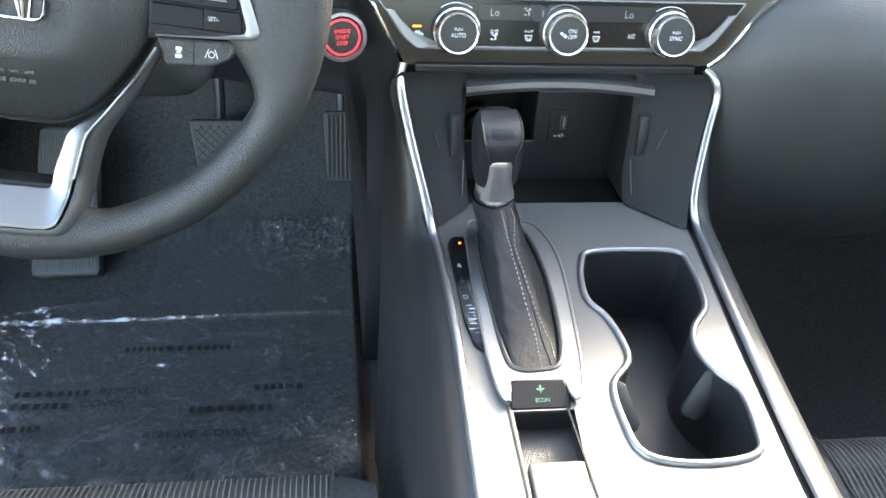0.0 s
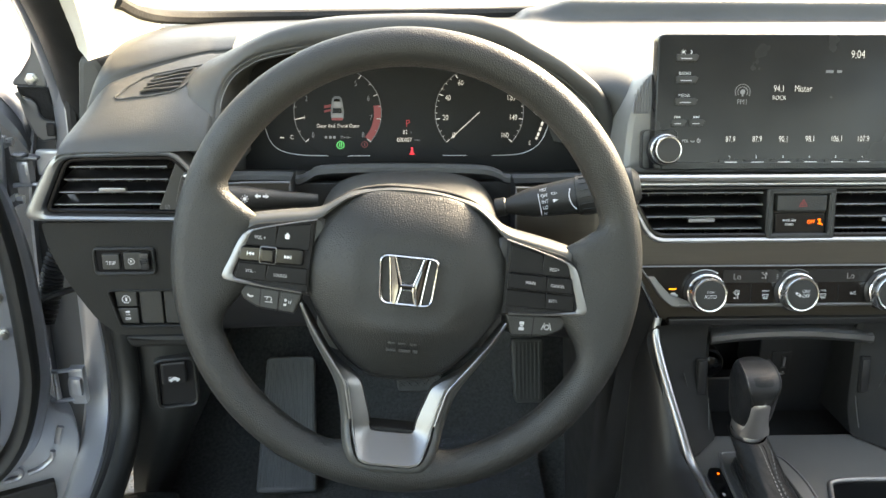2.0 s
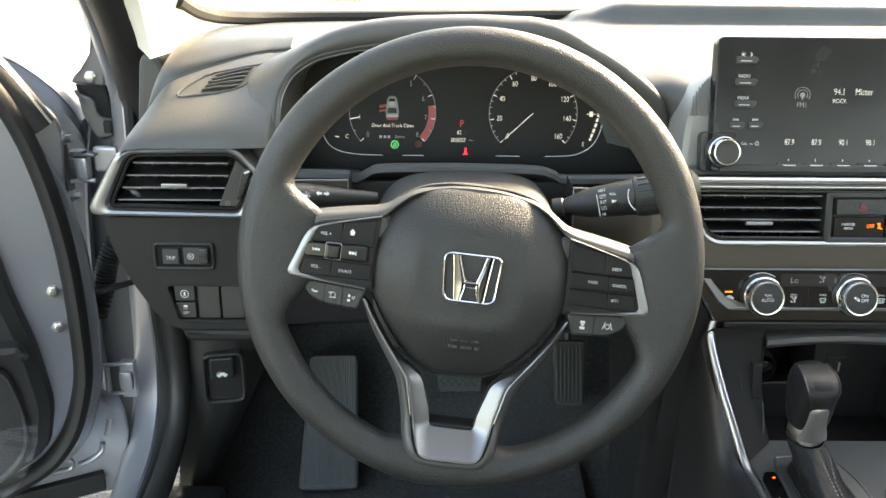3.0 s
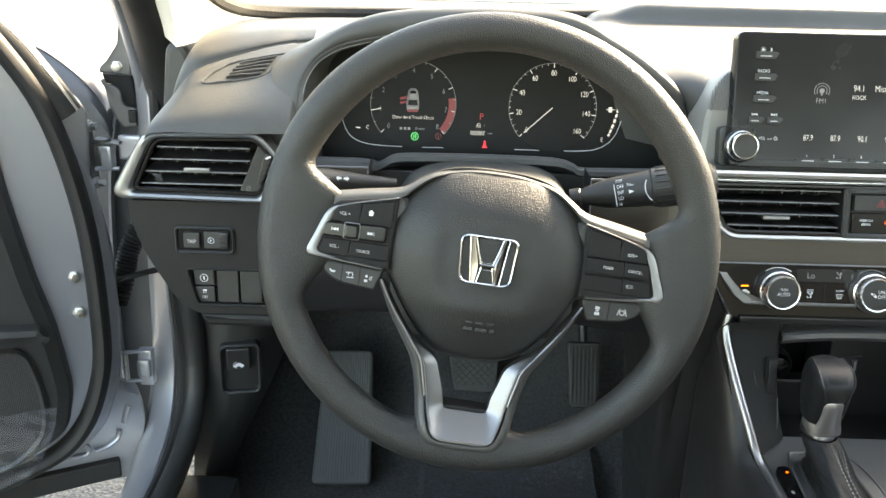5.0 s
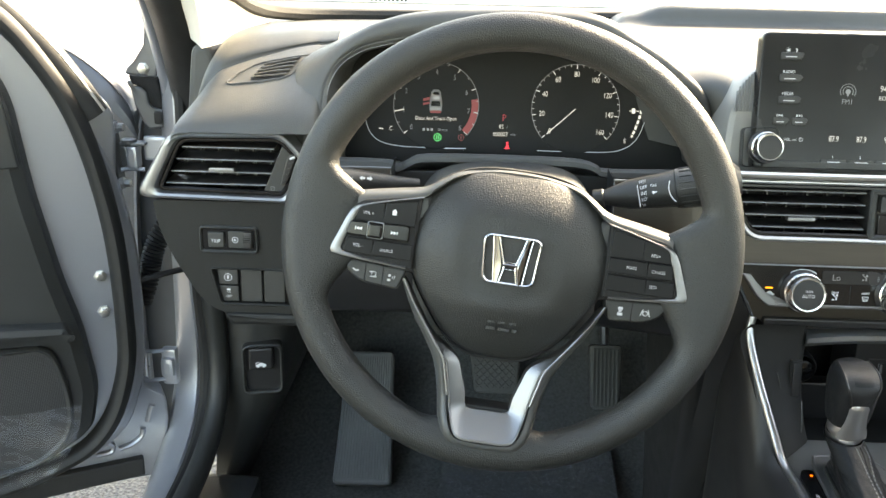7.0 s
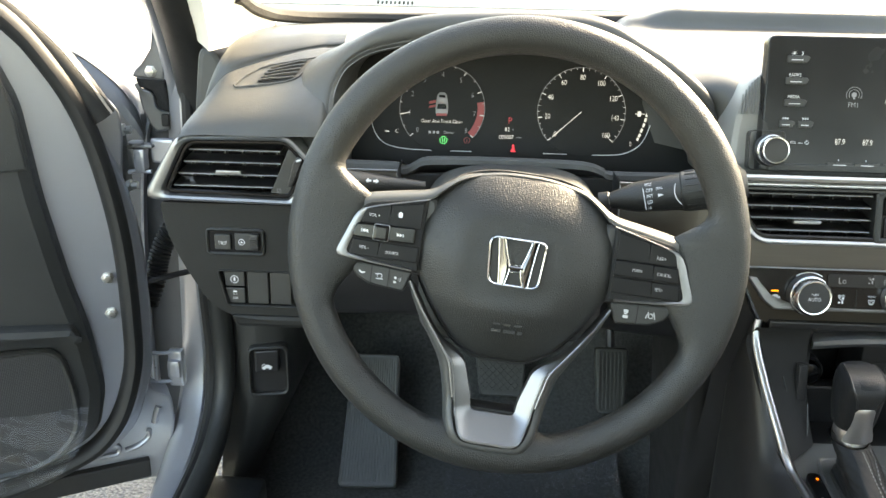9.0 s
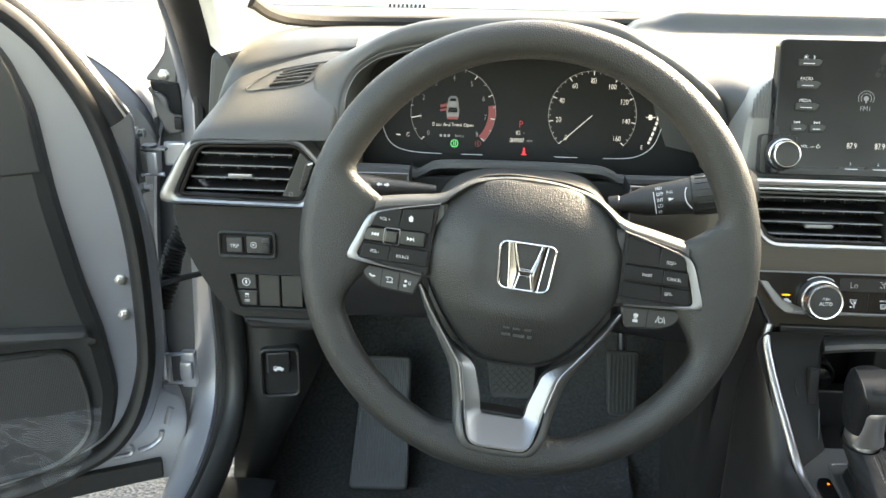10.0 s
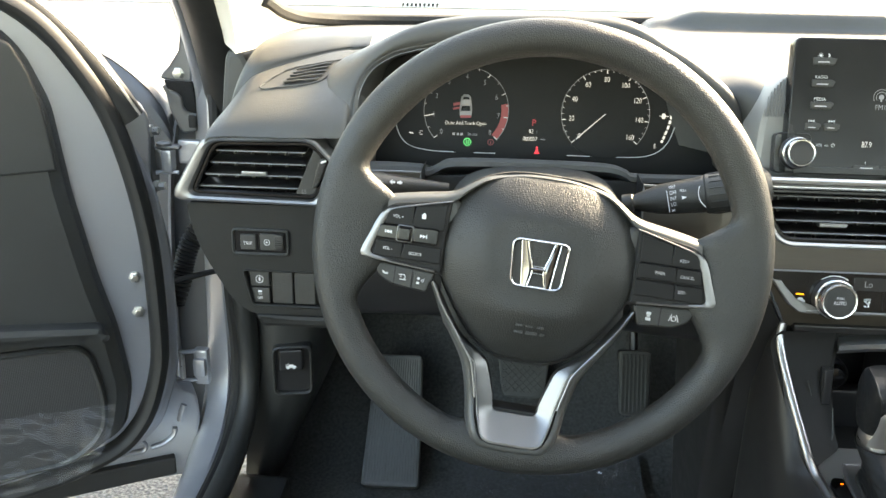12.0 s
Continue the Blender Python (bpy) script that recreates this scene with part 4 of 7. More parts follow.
def touch_screen():
    s = thing("touch_screen", "upright black touch screen radio with two silver knobs, switched on", "display", DISP)
    hous = rounded([(-0.172, -0.006), (0.176, -0.006), (0.172, 0.050), (0.150, 0.092), (0.125, 0.106), (-0.125, 0.106), (-0.148, 0.096), (-0.166, 0.060)], [0.004, 0.004, 0.03, 0.03, 0.03, 0.03, 0.03, 0.03])
    part("housing", slab(hous, 0.016, 0.09, 0.008), "housing", s, "satin grey rounded housing behind the screen")
    for k in range(9):
        x = -0.1595 + 0.0026 * k
        top = 0.064 + 0.036 * math.sqrt(min(1, (k + 1) / 9))
        part("rib", box(0.0011, 0.003, top - 0.056, (x, 0.0158, (top + 0.056) / 2), 0.0004, (0, 4, 0)), "stitch", s)
    face = rounded([(-0.143, 0.0), (0.1425, 0.0), (0.1365, 0.134), (-0.141, 0.134)], [0.004, 0.004, 0.008, 0.008])
    part("screen", slab(face, 0.0, 0.016, 0.002), "screen", s, "glossy black glass")
    part("back_shell", slab(inset(face, 0.022), 0.012, 0.05, 0.003), "panel", s)
    part("lower_bar", slab(rect(0.268, 0.0075, 0.0015, -0.001, 0.0035), -0.0022, 0.01, 0.0012), "panel", s)
    for x in (-0.1325, 0.1345):
        turn_knob(s, x, 0.0200, 0.0150, 0.0185, face="black")
    part("knob_bezel", border(rect(0.036, 0.040, 0.006, -0.1365, 0.020), 0.001, -0.001, 0.01, 0.0005), "panel", s)
    # side keys: a printed word over a slim rocker
    def key(x, z, w=0.020):
        k = part("key", slab(rounded([(x - w / 2, z - 0.0036), (x + w / 2, z - 0.0036), (x + w / 2 + 0.003, z + 0.002), (x + w / 2, z + 0.0036), (x - w / 2, z + 0.0036)], 0.0008, 2), -0.0016, 0.002, 0.0008), "panel", s)
        part("key_line", box(w * 0.55, 0.0006, 0.0008, (x, -0.0018, z - 0.0008), 0), "key_print", k)
        return k
    for z, w in ((0.1105, ""), (0.0890, "RADIO"), (0.0675, "MEDIA")):
        k = key(-0.1125, z)
        if w:
            text(w, -0.1135, z + 0.0060, 0.0032, "key_print", k)
    sign([disc(-3, 5.6, 1.3), arc(4, 5.6, 1.5, 1.0, -80, 80, 8)[0]] + [strip((-3 + 2 * math.cos(a), 5.6 + 2 * math.sin(a)), (-3 + 2.8 * math.cos(a), 5.6 + 2.8 * math.sin(a)), 0.5) for a in [k * math.pi / 4 for k in range(8)]] + arc(4, 5.6, 1.5, 1.0, -80, 80, 8), -0.1125, 0.1105, "key_print", s)
    for x in (-0.1195, -0.1010):
        k = key(x, 0.0465, 0.013)
        d = -1 if x < -0.11 else 1
        sign([[(d * -2.5, 4.4), (d * -2.5, 7.0), (0, 5.7)], [(0, 4.4), (0, 7.0), (d * 2.5, 5.7)], strip((d * 3, 4.4), (d * 3, 7.0), 0.7)], x, 0.0465, "key_print", k)
    for z in (0.0905, 0.0685):
        key(0.1145, z)
    for x in (0.1065, 0.1245):
        key(x, 0.0465, 0.013)
    sign(arc(0, 6.8, 2.2, 1.1, 200, 310, 8), 0.1120, 0.0905, "key_print", s)
    sign([disc(-2.4, 4.6, 0.9), strip((-1.6, 4.6), (-1.6, 7.4), 0.5), strip((0.2, 7.4), (-0.6, 4.0), 0.5), [(1.5, 4.8), (1.5, 6.4), (4.2, 7.6), (4.2, 3.8)]], 0.1120, 0.0685, "key_print", s)
    sign(arc(0, 5.6, 1.5, 0.7, -90, 90, 8) + [strip((-2.5, 4.2), (0, 4.2), 0.7), strip((-2.5, 7.0), (0, 7.0), 0.7)], 0.1060, 0.0465, "key_print", s)
    text("CLOCK", 0.1235, 0.0545, 0.0018, "key_print", s)
    text("MENU", 0.1235, 0.0515, 0.0026, "key_print", s)
    text("VOL", -0.1110, 0.0285, 0.0028, "key_print", s)
    text("PUSH", -0.1035, 0.0280, 0.0015, "key_print", s)
    sign(arc(0, 0, 1.7, 0.5, 120, 420, 12) + [strip((0, 0.4), (0, 2.4), 0.6)], -0.0975, 0.0287, "key_print", s)
    text("LIST", 0.1030, 0.0325, 0.0018, "key_print", s)
    text("SELECT", 0.1110, 0.0285, 0.0024, "key_print", s)
    # what the screen shows
    text("9:04", 0.0610, 0.1135, 0.0080, "lit", s, squeeze=0.75)
    text("94.1", -0.0175, 0.0800, 0.0066, "lit", s, squeeze=0.72)
    text("Mister", 0.0070, 0.0800, 0.0066, "lit", s, squeeze=0.74)
    text("ROCK", -0.0170, 0.0710, 0.0042, "lit", s, squeeze=0.86)
    text("FM1", -0.0545, 0.0668, 0.0052, "dim", s)
    sign([disc(0, 0, 2.6), strip((0, 0), (0, -4.5), 1.6)], -0.0545, 0.0770, "dim", s)
    sign(arc(0, 0, 5.0, 0.7, -35, 215) + arc(0, 0, 7.6, 0.7, -30, 210), -0.0545, 0.0770, "faint", s)
    bars([(-0.006, 0, 0.008), (0.004, 0, 0.005)], 0.039, 0.0970, "faint", s, h=0.0026)
    for k, w in enumerate(("87.9", "87.9", "90.1", "98.1", "106.1", "107.9")):
        x = -0.0650 + 0.0272 * k
        text(w, x, 0.0300, 0.0058, "lit", s, squeeze=0.70)
        text(str(k + 1), x, 0.0122, 0.0026, "print", s)
        kk = part("preset_key", slab(rect(0.0250, 0.0040, 0.0006, x + 0.001, 0.0076, 2), -0.0014, 0.002, 0.0006), "panel", s)
        part("key_line", box(0.0125, 0.0006, 0.0008, (x + 0.001, -0.0016, 0.0072), 0), "print", kk)


touch_screen()


# ---- gauges ----
def gauges():
    g = thing("instrument_cluster", "black instrument cluster with two dials, lit up", "gauges", GAUGE)
    part("face", slab(spline(mirrored([(0.008, 0.140), (0.060, 0.138), (0.110, 0.126), (0.155, 0.100), (0.190, 0.062), (0.208, 0.02), (0.213, -0.040)]), 3, True), 0.002, 0.02, 0.001), "dial", g, "matt black face")
    # curved light line round the face
    line = [(-0.158, 0.060), (-0.168, 0.035), (-0.164, 0.004), (-0.152, -0.014), (-0.128, -0.021), (-0.090, -0.0225), (-0.045, -0.0225)]
    sign([strip(a, b, 0.8) for a, b in zip([(x * 1000, z * 1000) for x, z in spline(line, 4)], [(x * 1000, z * 1000) for x, z in spline(line, 4)][1:])], 0, 0, "print", g, 0.0010)
    line = [(0.040, -0.0225), (0.110, -0.0225), (0.138, -0.019), (0.156, -0.006), (0.166, 0.02), (0.172, 0.05), (0.168, 0.075)]
    sign([strip(a, b, 0.8) for a, b in zip([(x * 1000, z * 1000) for x, z in spline(line, 4)], [(x * 1000, z * 1000) for x, z in spline(line, 4)][1:])], 0, 0, "print", g, 0.0010)

    def dial(name, cx, cz, r, a0, a1, major, minor, numbers, fmt, mat):
        d = part(name, lathe([(r + 0.001, 0.0016), (r + 0.001, 0.0008), (r - 0.0006, 0.0006), (0, 0.0006)], 64, (cx, 0, cz)), "dial", g)
        sign(arc(0, 0, r * 1000, 0.55, a1, a0, 60), cx, cz, "dim", d, 0.0002)
        ticks = []
        for k in range(major * minor + 1):
            a = radians(a0 + (a1 - a0) * k / (major * minor))
            big = k % minor == 0
            ticks.append(strip((math.cos(a) * r * 1000, math.sin(a) * r * 1000), (math.cos(a) * (r * 1000 - (5 if big else 2.6)), math.sin(a) * (r * 1000 - (5 if big else 2.6))), 0.9 if big else 0.45))
        sign(ticks, cx, cz, "lit", d, 0.0)
        for k in range(major + 1):
            a = radians(a0 + (a1 - a0) * k / major)
            rr = r - 0.0115
            text(fmt(k), cx + math.cos(a) * rr, cz + math.sin(a) * rr, 0.0062, "lit" if name == "speedometer" else "dim", d, 0.0, squeeze=0.75)
        return d

    sp = dial("speedometer", 0.083, 0.0275, 0.0515, 222, -42, 8, 4, 9, lambda k: str(k * 20), "lit")
    sign([strip((-33, -30), (0, 0), 0.9)], 0.083, 0.0275, "lit", sp, -0.0004, name="needle")
    tc = dial("tachometer", -0.0815, 0.0275, 0.0505, 222, -42, 8, 2, 9, str, "dim")
    sign(arc(0, 0, 46, 8.0, -42, 10, 20), -0.0815, 0.0275, "red_print", tc, 0.0003)
    sign([strip((-49, -8), (-38, -5.5), 1.0)], -0.0815, 0.0275, "lit", tc, -0.0004, name="needle")
    text("Door And Trunk Open", -0.0815, 0.0120, 0.0042, "lit", tc, -0.0002, squeeze=0.86)
    text("Dismiss", -0.0730, -0.0010, 0.0030, "dim", tc, -0.0002)
    bars([(0, 0, 0.003), (0.005, 0, 0.003), (0.0095, 0, 0.003)], -0.0955, -0.0010, "dim", tc, -0.0002, 0.003)
    # small picture of a car with its doors open
    sign([[(-7.5, 21), (6.5, 21), (7.2, 29), (5.2, 43), (2.4, 46), (-3.4, 46), (-6.2, 43), (-8.2, 29)]], -0.0815, 0.0, "faint", tc, -0.0002)
    sign([[(-5, 34), (4, 34), (3.2, 39), (-4.2, 39)], [(-6.6, 21.8), (5.6, 21.8), (6.2, 25), (-7.2, 25)]], -0.0815, 0.0, "dim", tc, -0.0004)
    sign([[(-4.6, 40), (3.6, 40), (2.4, 43), (-3.4, 43)], [(-6.2, 26.6), (5.2, 26.6), (4.4, 32.4), (-5.4, 32.4)]], -0.0815, 0.0, "gloss", tc, -0.0006)
    sign([[(-7.5, 37), (-15.5, 35.4), (-15.5, 32), (-7.5, 33.6)], [(-7.5, 31.6), (-15.5, 30), (-15.5, 27.4), (-7.5, 29)], rect(13, 3, 1, -0.5, 20.0, 2)], -0.0815, 0.0, "red_print", tc, -0.0006)
    sign(arc(0, 0, 4.2, 0.8, 0, 360, 20) + [strip((-1, -2.4), (-1, 2.4), 0.9), strip((1.2, -2.4), (1.2, 2.4), 0.9)], -0.0790, -0.0100, "green", g, 0.0004)
    sign(arc(0, 0, 3.4, 0.6, 0, 360, 16) + [strip((0, -1.8), (0, 1.6), 0.9)], -0.0510, -0.0095, "red_print", g, 0.0004)
    text("P", -0.0005, 0.0145, 0.0080, "dull_red", g, 0.0008, squeeze=0.85)
    text("82", -0.0035, 0.0045, 0.0046, "lit", g, 0.0008)
    text("F", 0.0035, 0.0040, 0.0022, "dim", g, 0.0008)
    text("000007", -0.0045, -0.0045, 0.0050, "lit", g, 0.0008, squeeze=0.82)
    text("miles", 0.0105, -0.0044, 0.0024, "dim", g, 0.0008)
    sign([disc(0, 3.6, 1.4), [(-2.0, -3.6), (-1.3, 1.8), (1.3, 1.8), (2.0, -3.6)], strip((-3.2, -2.8), (3.2, -2.8), 1.4)], 0.0042, -0.0180, "red", g, 0.0008)
    text("C", -0.1350, -0.0010, 0.0050, "lit", g, 0.0008)
    text("H", -0.1500, 0.0620, 0.0050, "lit", g, 0.0008)
    sign([strip((-149, -1), (-144, -1.6), 1.2), strip((-156, 34), (-148, 34), 0.8), strip((-152, 34), (-152, 39), 0.8), disc(-152, 33, 1.6)], 0, 0, "lit", g, 0.0008)
    text("E", 0.1425, -0.0085, 0.0050, "lit", g, 0.0008)
    text("F", 0.1550, 0.0640, 0.0050, "lit", g, 0.0008)
    seg = spline([(0.150, -0.004), (0.158, 0.018), (0.162, 0.042), (0.161, 0.064)], 4)
    sign([strip((a[0] * 1000, a[1] * 1000), ((a[0] * .3 + b[0] * .7) * 1000, (a[1] * .3 + b[1] * .7) * 1000), 2.6) for a, b in zip(seg, seg[1:])], 0, 0, "lit", g, 0.0008)
    sign([rect(4, 6, 0.6, 151, 27, 2), strip((146, 27), (157, 27), 0.8)], 0, 0, "lit", g, 0.0008)


gauges()


# ---- steering wheel ----
def steering_wheel():
    w = thing("steering_wheel", "dark grey leather-grained steering wheel turned slightly, with satin spokes", "steering wheel", WHEEL)

    def ease(lo, hi, v):
        t = max(0.0, min(1.0, (v - lo) / (hi - lo)))
        return t * t * (3 - 2 * t)
    # rim: the padding runs in over each spoke as a thumb rest
    rows = []
    for k in range(168):
        a = 2 * math.pi * k / 168
        g = math.degrees(a)
        up = min(g, 180 - g) if g < 270 else g - 360
        reach = 0.036 * (1 - ease(12.0, 18.5, up)) * ease(-25, -8.5, up) + 0.010 * (1 - ease(9, 20, abs(g - 270)))
        r = 0.0158 + 0.0009 * math.exp(-((up - 36) / 14) ** 2)
        sec = []
        for q in range(32):
            f = 2 * math.pi * q / 32
            c, v = math.cos(f), math.sin(f)
            inw = max(0.0, -c)
            rad = 0.1790 + r * c - reach * inw ** 0.8
            y = r * v * (1 - 0.30 * inw * min(1.0, reach / 0.02) * (1.0 if v > 0 else 0.55))
            sec.append((rad * math.cos(a), y, rad * math.sin(a)))
        rows.append(sec)
    bm = loft(rows + rows[:1], True)
    bmesh.ops.remove_doubles(bm, verts=bm.verts, dist=1e-6)
    part("rim", bm, "rim_leather", w, "padded rim with leather grain", sharp=80)
    # airbag cover, swelling towards the driver
    half = [(0, 0.0640), (0.030, 0.0626), (0.055, 0.0545), (0.073, 0.039), (0.083, 0.014), (0.0865, -0.008), (0.081, -0.031), (0.064, -0.060), (0.044, -0.084), (0.022, -0.0965), (0, -0.098)]
    out = spline(mirrored(half[1:-1] and half), 4, True)
    bm = bmesh.new()
    rings = []
    n = len(out)

    def swell(x, z, y):
        # the cover leans back at its foot and is dished softly round the badge
        y += 0.003 * max(0, z + 0.01) / 0.07 + 0.010 * max(0, -z - 0.05) / 0.05
        y += 0.0090 * (max(0, z - 0.008) / 0.055) ** 1.8
        q = ((abs(x) / (0.040 + 0.10 * min(0.0, z + 0.007))) ** 4 + (abs(z + 0.009) / 0.033) ** 4) ** 0.25
        return y + 0.0026 / (1 + math.exp(min(40.0, (q - 1.0) * 14)))
    steps = [(1.0, 0.030), (1.0, 0.0115), (0.985, -0.003)] + [(0.96 - 0.04 * j, None) for j in range(24)]
    for k, y in steps:
        if y is None:
            y = -0.0260 + 0.0215 * k ** 2.8
        rings.append([bm.verts.new((x * k, swell(x * k, (z + 0.010) * k - 0.010, y) if k < 0.99 else y, (z + 0.010) * k - 0.010)) for x, z in out])
    for a, b in zip(rings, rings[1:]):
        for i in range(n):
            bm.faces.new((a[i - 1], a[i], b[i], b[i - 1]))
    tip = bm.verts.new((0, swell(0, -0.010, -0.0260), -0.010))
    for i in range(n):
        bm.faces.new((rings[-1][i - 1], rings[-1][i], tip))
    pad = part("airbag_cover", bm, "leather", w, "grained airbag cover", sharp=60)
    # smooth cover that runs from one spoke over the airbag to the other
    far = [(0.1320, 0.0305), (0.1180, 0.0335), (0.1000, 0.0368), (0.0840, 0.0395), (0.0745, 0.0430), (0.0645, 0.0500), (0.0500, 0.0585), (0.0250, 0.0645), (0, 0.0660)]
    near = [(0.1320, 0.0190), (0.1180, 0.0228), (0.1000, 0.0272), (0.0850, 0.0310), (0.0745, 0.0350), (0.0660, 0.0425), (0.0515, 0.0530), (0.0270, 0.0600), (0, 0.0617)]
    far, near = ([(-x, z) for x, z in o] + [(x, z) for x, z in reversed(o[:-1])] for o in (far, near))
    rows = []
    for (xo, zo), (xi, zi) in zip(spline(far, 5), spline(near, 5)):
        y = 0.0065 - 0.0165 * ease(0.030, 0.078, abs(xo))
        rows.append([(xi + (xo - xi) * k, y + g, zi + (zo - zi) * k) for k, g in ((-0.1, 0.014), (-0.06, 0.002), (0.02, -0.0008), (0.25, -0.0010), (0.55, 0.0010), (0.80, 0.0050), (0.96, 0.0110), (1.02, 0.018), (0.95, 0.034))])
    part("upper_cover", loft(rows), "cover", w, "smooth grey cover above the airbag", sharp=60)
    part("cover_gap", slab(inset(out, -0.0018), 0.0095, 0.022, 0.001), "foam", w)
    frame = rounded([(-0.0245, 0.0132), (0.0245, 0.0132), (0.0215, -0.0275), (-0.0215, -0.0275)], 0.0080)
    badge = part("badge", border(frame, 0.0021, -0.0280, -0.016, 0.0010), "badge", w, "chrome badge in a rounded frame")
    part("badge_ground", slab(inset(frame, 0.002), -0.0247, -0.016, 0.0005), "leather", badge)
    for s in (-1, 1):
        # flared upright with a bevelled ridge
        rows = []
        for z, a, b in ((0.0116, 0.0112, 0.0164), (0.0060, 0.0098, 0.0156), (-0.0010, 0.0078, 0.0147), (-0.0075, 0.0056, 0.0140), (-0.0110, 0.0046, 0.0136), (-0.0160, 0.0050, 0.0131), (-0.0262, 0.0074, 0.0120)):
            rows.append([(s * (a + (b - a) * k), y, z) for k, y in ((0, -0.020), (0.0, -0.0262), (0.30, -0.0282), (0.62, -0.0276), (1.0, -0.0258), (1.0, -0.020))])
        # bar coloured as a dark reflection, thin bright tubes as its edge highlights
        bar = part("badge_bar", loft(rows), "chrome_reflection", badge)
        for k in (1, 4):
            part("edge_glint", tube([Vector(r[k]) + Vector((0, -0.0004, 0)) for r in rows], 0.00075 if k == 1 else 0.0006, 6), "badge", bar)
    rows = [[(x, y, z0) for y, z0 in ((-0.020, -0.0085), (-0.0258, -0.0088), (-0.0278, -0.0108), (-0.0270, -0.0128), (-0.0255, -0.0148), (-0.020, -0.0150))] for x in (-0.0060, 0.0, 0.0060)]
    bar = part("badge_bar", loft(rows), "chrome_reflection", badge)
    for k in (1, 4):
        part("edge_glint", tube([Vector(r[k]) + Vector((0, -0.0004, 0)) for r in rows], 0.0007, 6), "badge", bar)
    bars([(-0.008, 0, 0.006), (0.0005, 0, 0.006), (0.010, 0, 0.006), (-0.008, -0.006, 0.008), (0.003, -0.006, 0.010), (0.012, -0.006, 0.004)], 0, -0.0600, "leather", pad, -0.0198, 0.0026)
    bars([(0, 0, 0.0006), (0.003, 0.001, 0.005), (0.003, -0.001, 0.004)], -0.070, 0.004, "black", pad, -0.0150, 0.0008)
    for s in (-1, 1):
        # spoke: core behind the buttons, satin bracket, button field
        arm = spline([(s * 0.071, 0.034), (s * 0.105, 0.026), (s * 0.135, 0.014), (s * 0.150, -0.016), (s * 0.120, -0.027), (s * 0.080, -0.032), (s * 0.071, -0.030)], 3, True)
        part("spoke", slab(arm, -0.0060, 0.016, 0.004), "black", w)
        br = rounded([(s * 0.0785, 0.0338), (s * 0.132, 0.0235), (s * 0.1505, -0.0200), (s * 0.146, -0.0240), (s * 0.080, -0.0290), (s * 0.080, -0.010)], [0.002, 0.010, 0.006, 0.005, 0.002, 0.01])
        pod = part("button_pod", slab(br, -0.0125, 0.006, 0.0020), "foam", w)
        # the bright bracket is widest at its outer end
        rim_o = [(0.0770, 0.0338), (0.1000, 0.0281), (0.1255, 0.0212), (0.1340, 0.0172), (0.1390, 0.0095), (0.1440, -0.0035), (0.1494, -0.0175), (0.1488, -0.0220), (0.1448, -0.0238), (0.1200, -0.0262), (0.0850, -0.0286)]
        rim_i = [(0.0775, 0.0326), (0.1000, 0.0269), (0.1240, 0.0199), (0.1290, 0.0160), (0.1328, 0.0078), (0.1375, -0.0050), (0.1412, -0.0165), (0.1404, -0.0197), (0.1375, -0.0212), (0.1180, -0.0240), (0.0850, -0.0266)]
        bm = loft([[(s * (xo + (xi - xo) * k), y, zo + (zi - zo) * k) for k, y in ((0.0, -0.004), (0.0, -0.0132), (0.2, -0.0143), (0.7, -0.0146), (1.0, -0.0136), (1.0, -0.004))] for (xo, zo), (xi, zi) in zip(spline(rim_o, 5), spline(rim_i, 5))])
        part("spoke_trim", bm, "trim", pod, "satin silver bracket")
        rows = [(0.0225, 0.0065), (0.0070, -0.0065), (-0.0070, -0.0215)]
        for r, (hi, lo) in enumerate(rows):
            shift = -0.0010 * r
            a, b, c = 0.0815, 0.1120 - (0.004 if r == 0 else 0.0) + 0.001 * r, 0.1300 + 0.0035 * r
            hi_l, hi_m, hi_r = hi + (0.0075 if r == 0 else 0), hi + (0.0025 if r == 0 else 0), hi - (0.001 if r == 0 else 0)
            for x0, x1, h0, h1 in ((a, b - 0.0005, hi_l, hi_m), (b + 0.0005, c, hi_m, hi_r)):
                if r == 1 and s < 0:
                    continue
                q = rounded([(s * x0, h0 - 0.0006), (s * x1, h1 - 0.0006), (s * (x1 + 0.002), lo + 0.0003), (s * x0, lo + 0.0003)], 0.0012, 2)
                part("button", slab(q, -0.0140 - (0.0015 if r == 1 else 0), -0.008, 0.0008), "key", pod)
        low = rounded([(s * 0.084, -0.0300), (s * 0.140, -0.0270), (s * 0.132, -0.0400), (s * 0.120, -0.0460), (s * 0.090, -0.0485)], 0.003, 3)
        lp = part("lower_pod", slab(low, -0.0050, 0.020, 0.002), "panel", w)
        cuts = (0.104, 0.119) if s < 0 else (0.108,)
        for x in cuts:
            part("button_gap", box(0.0007, 0.001, 0.018, (s * x, -0.0051, -0.0380), 0), "foam", lp)
    # left keys
    t = -0.0146
    text("VOL +", -0.1215, 0.0140, 0.0027, "key_print", w, t)
    text("VOL -", -0.1270, -0.0140, 0.0027, "key_print", w, t)
    text("SOURCE", -0.1030, -0.0155, 0.0024, "key_print", w, t)
    sign([[(-2.4, 0), (0, 2.6), (2.4, 0)], rect(3.4, 2.6, 0.2, 0, -1.2, 1)], -0.1000, 0.0175, "print", w, t)
    rocker = part("track_rocker", slab(rounded([(-0.136, 0.0062), (-0.086, 0.0085), (-0.085, -0.0060), (-0.138, -0.0062)], 0.003, 3), -0.0155, -0.008, 0.0015), "gloss", w, "glossy black track rocker")
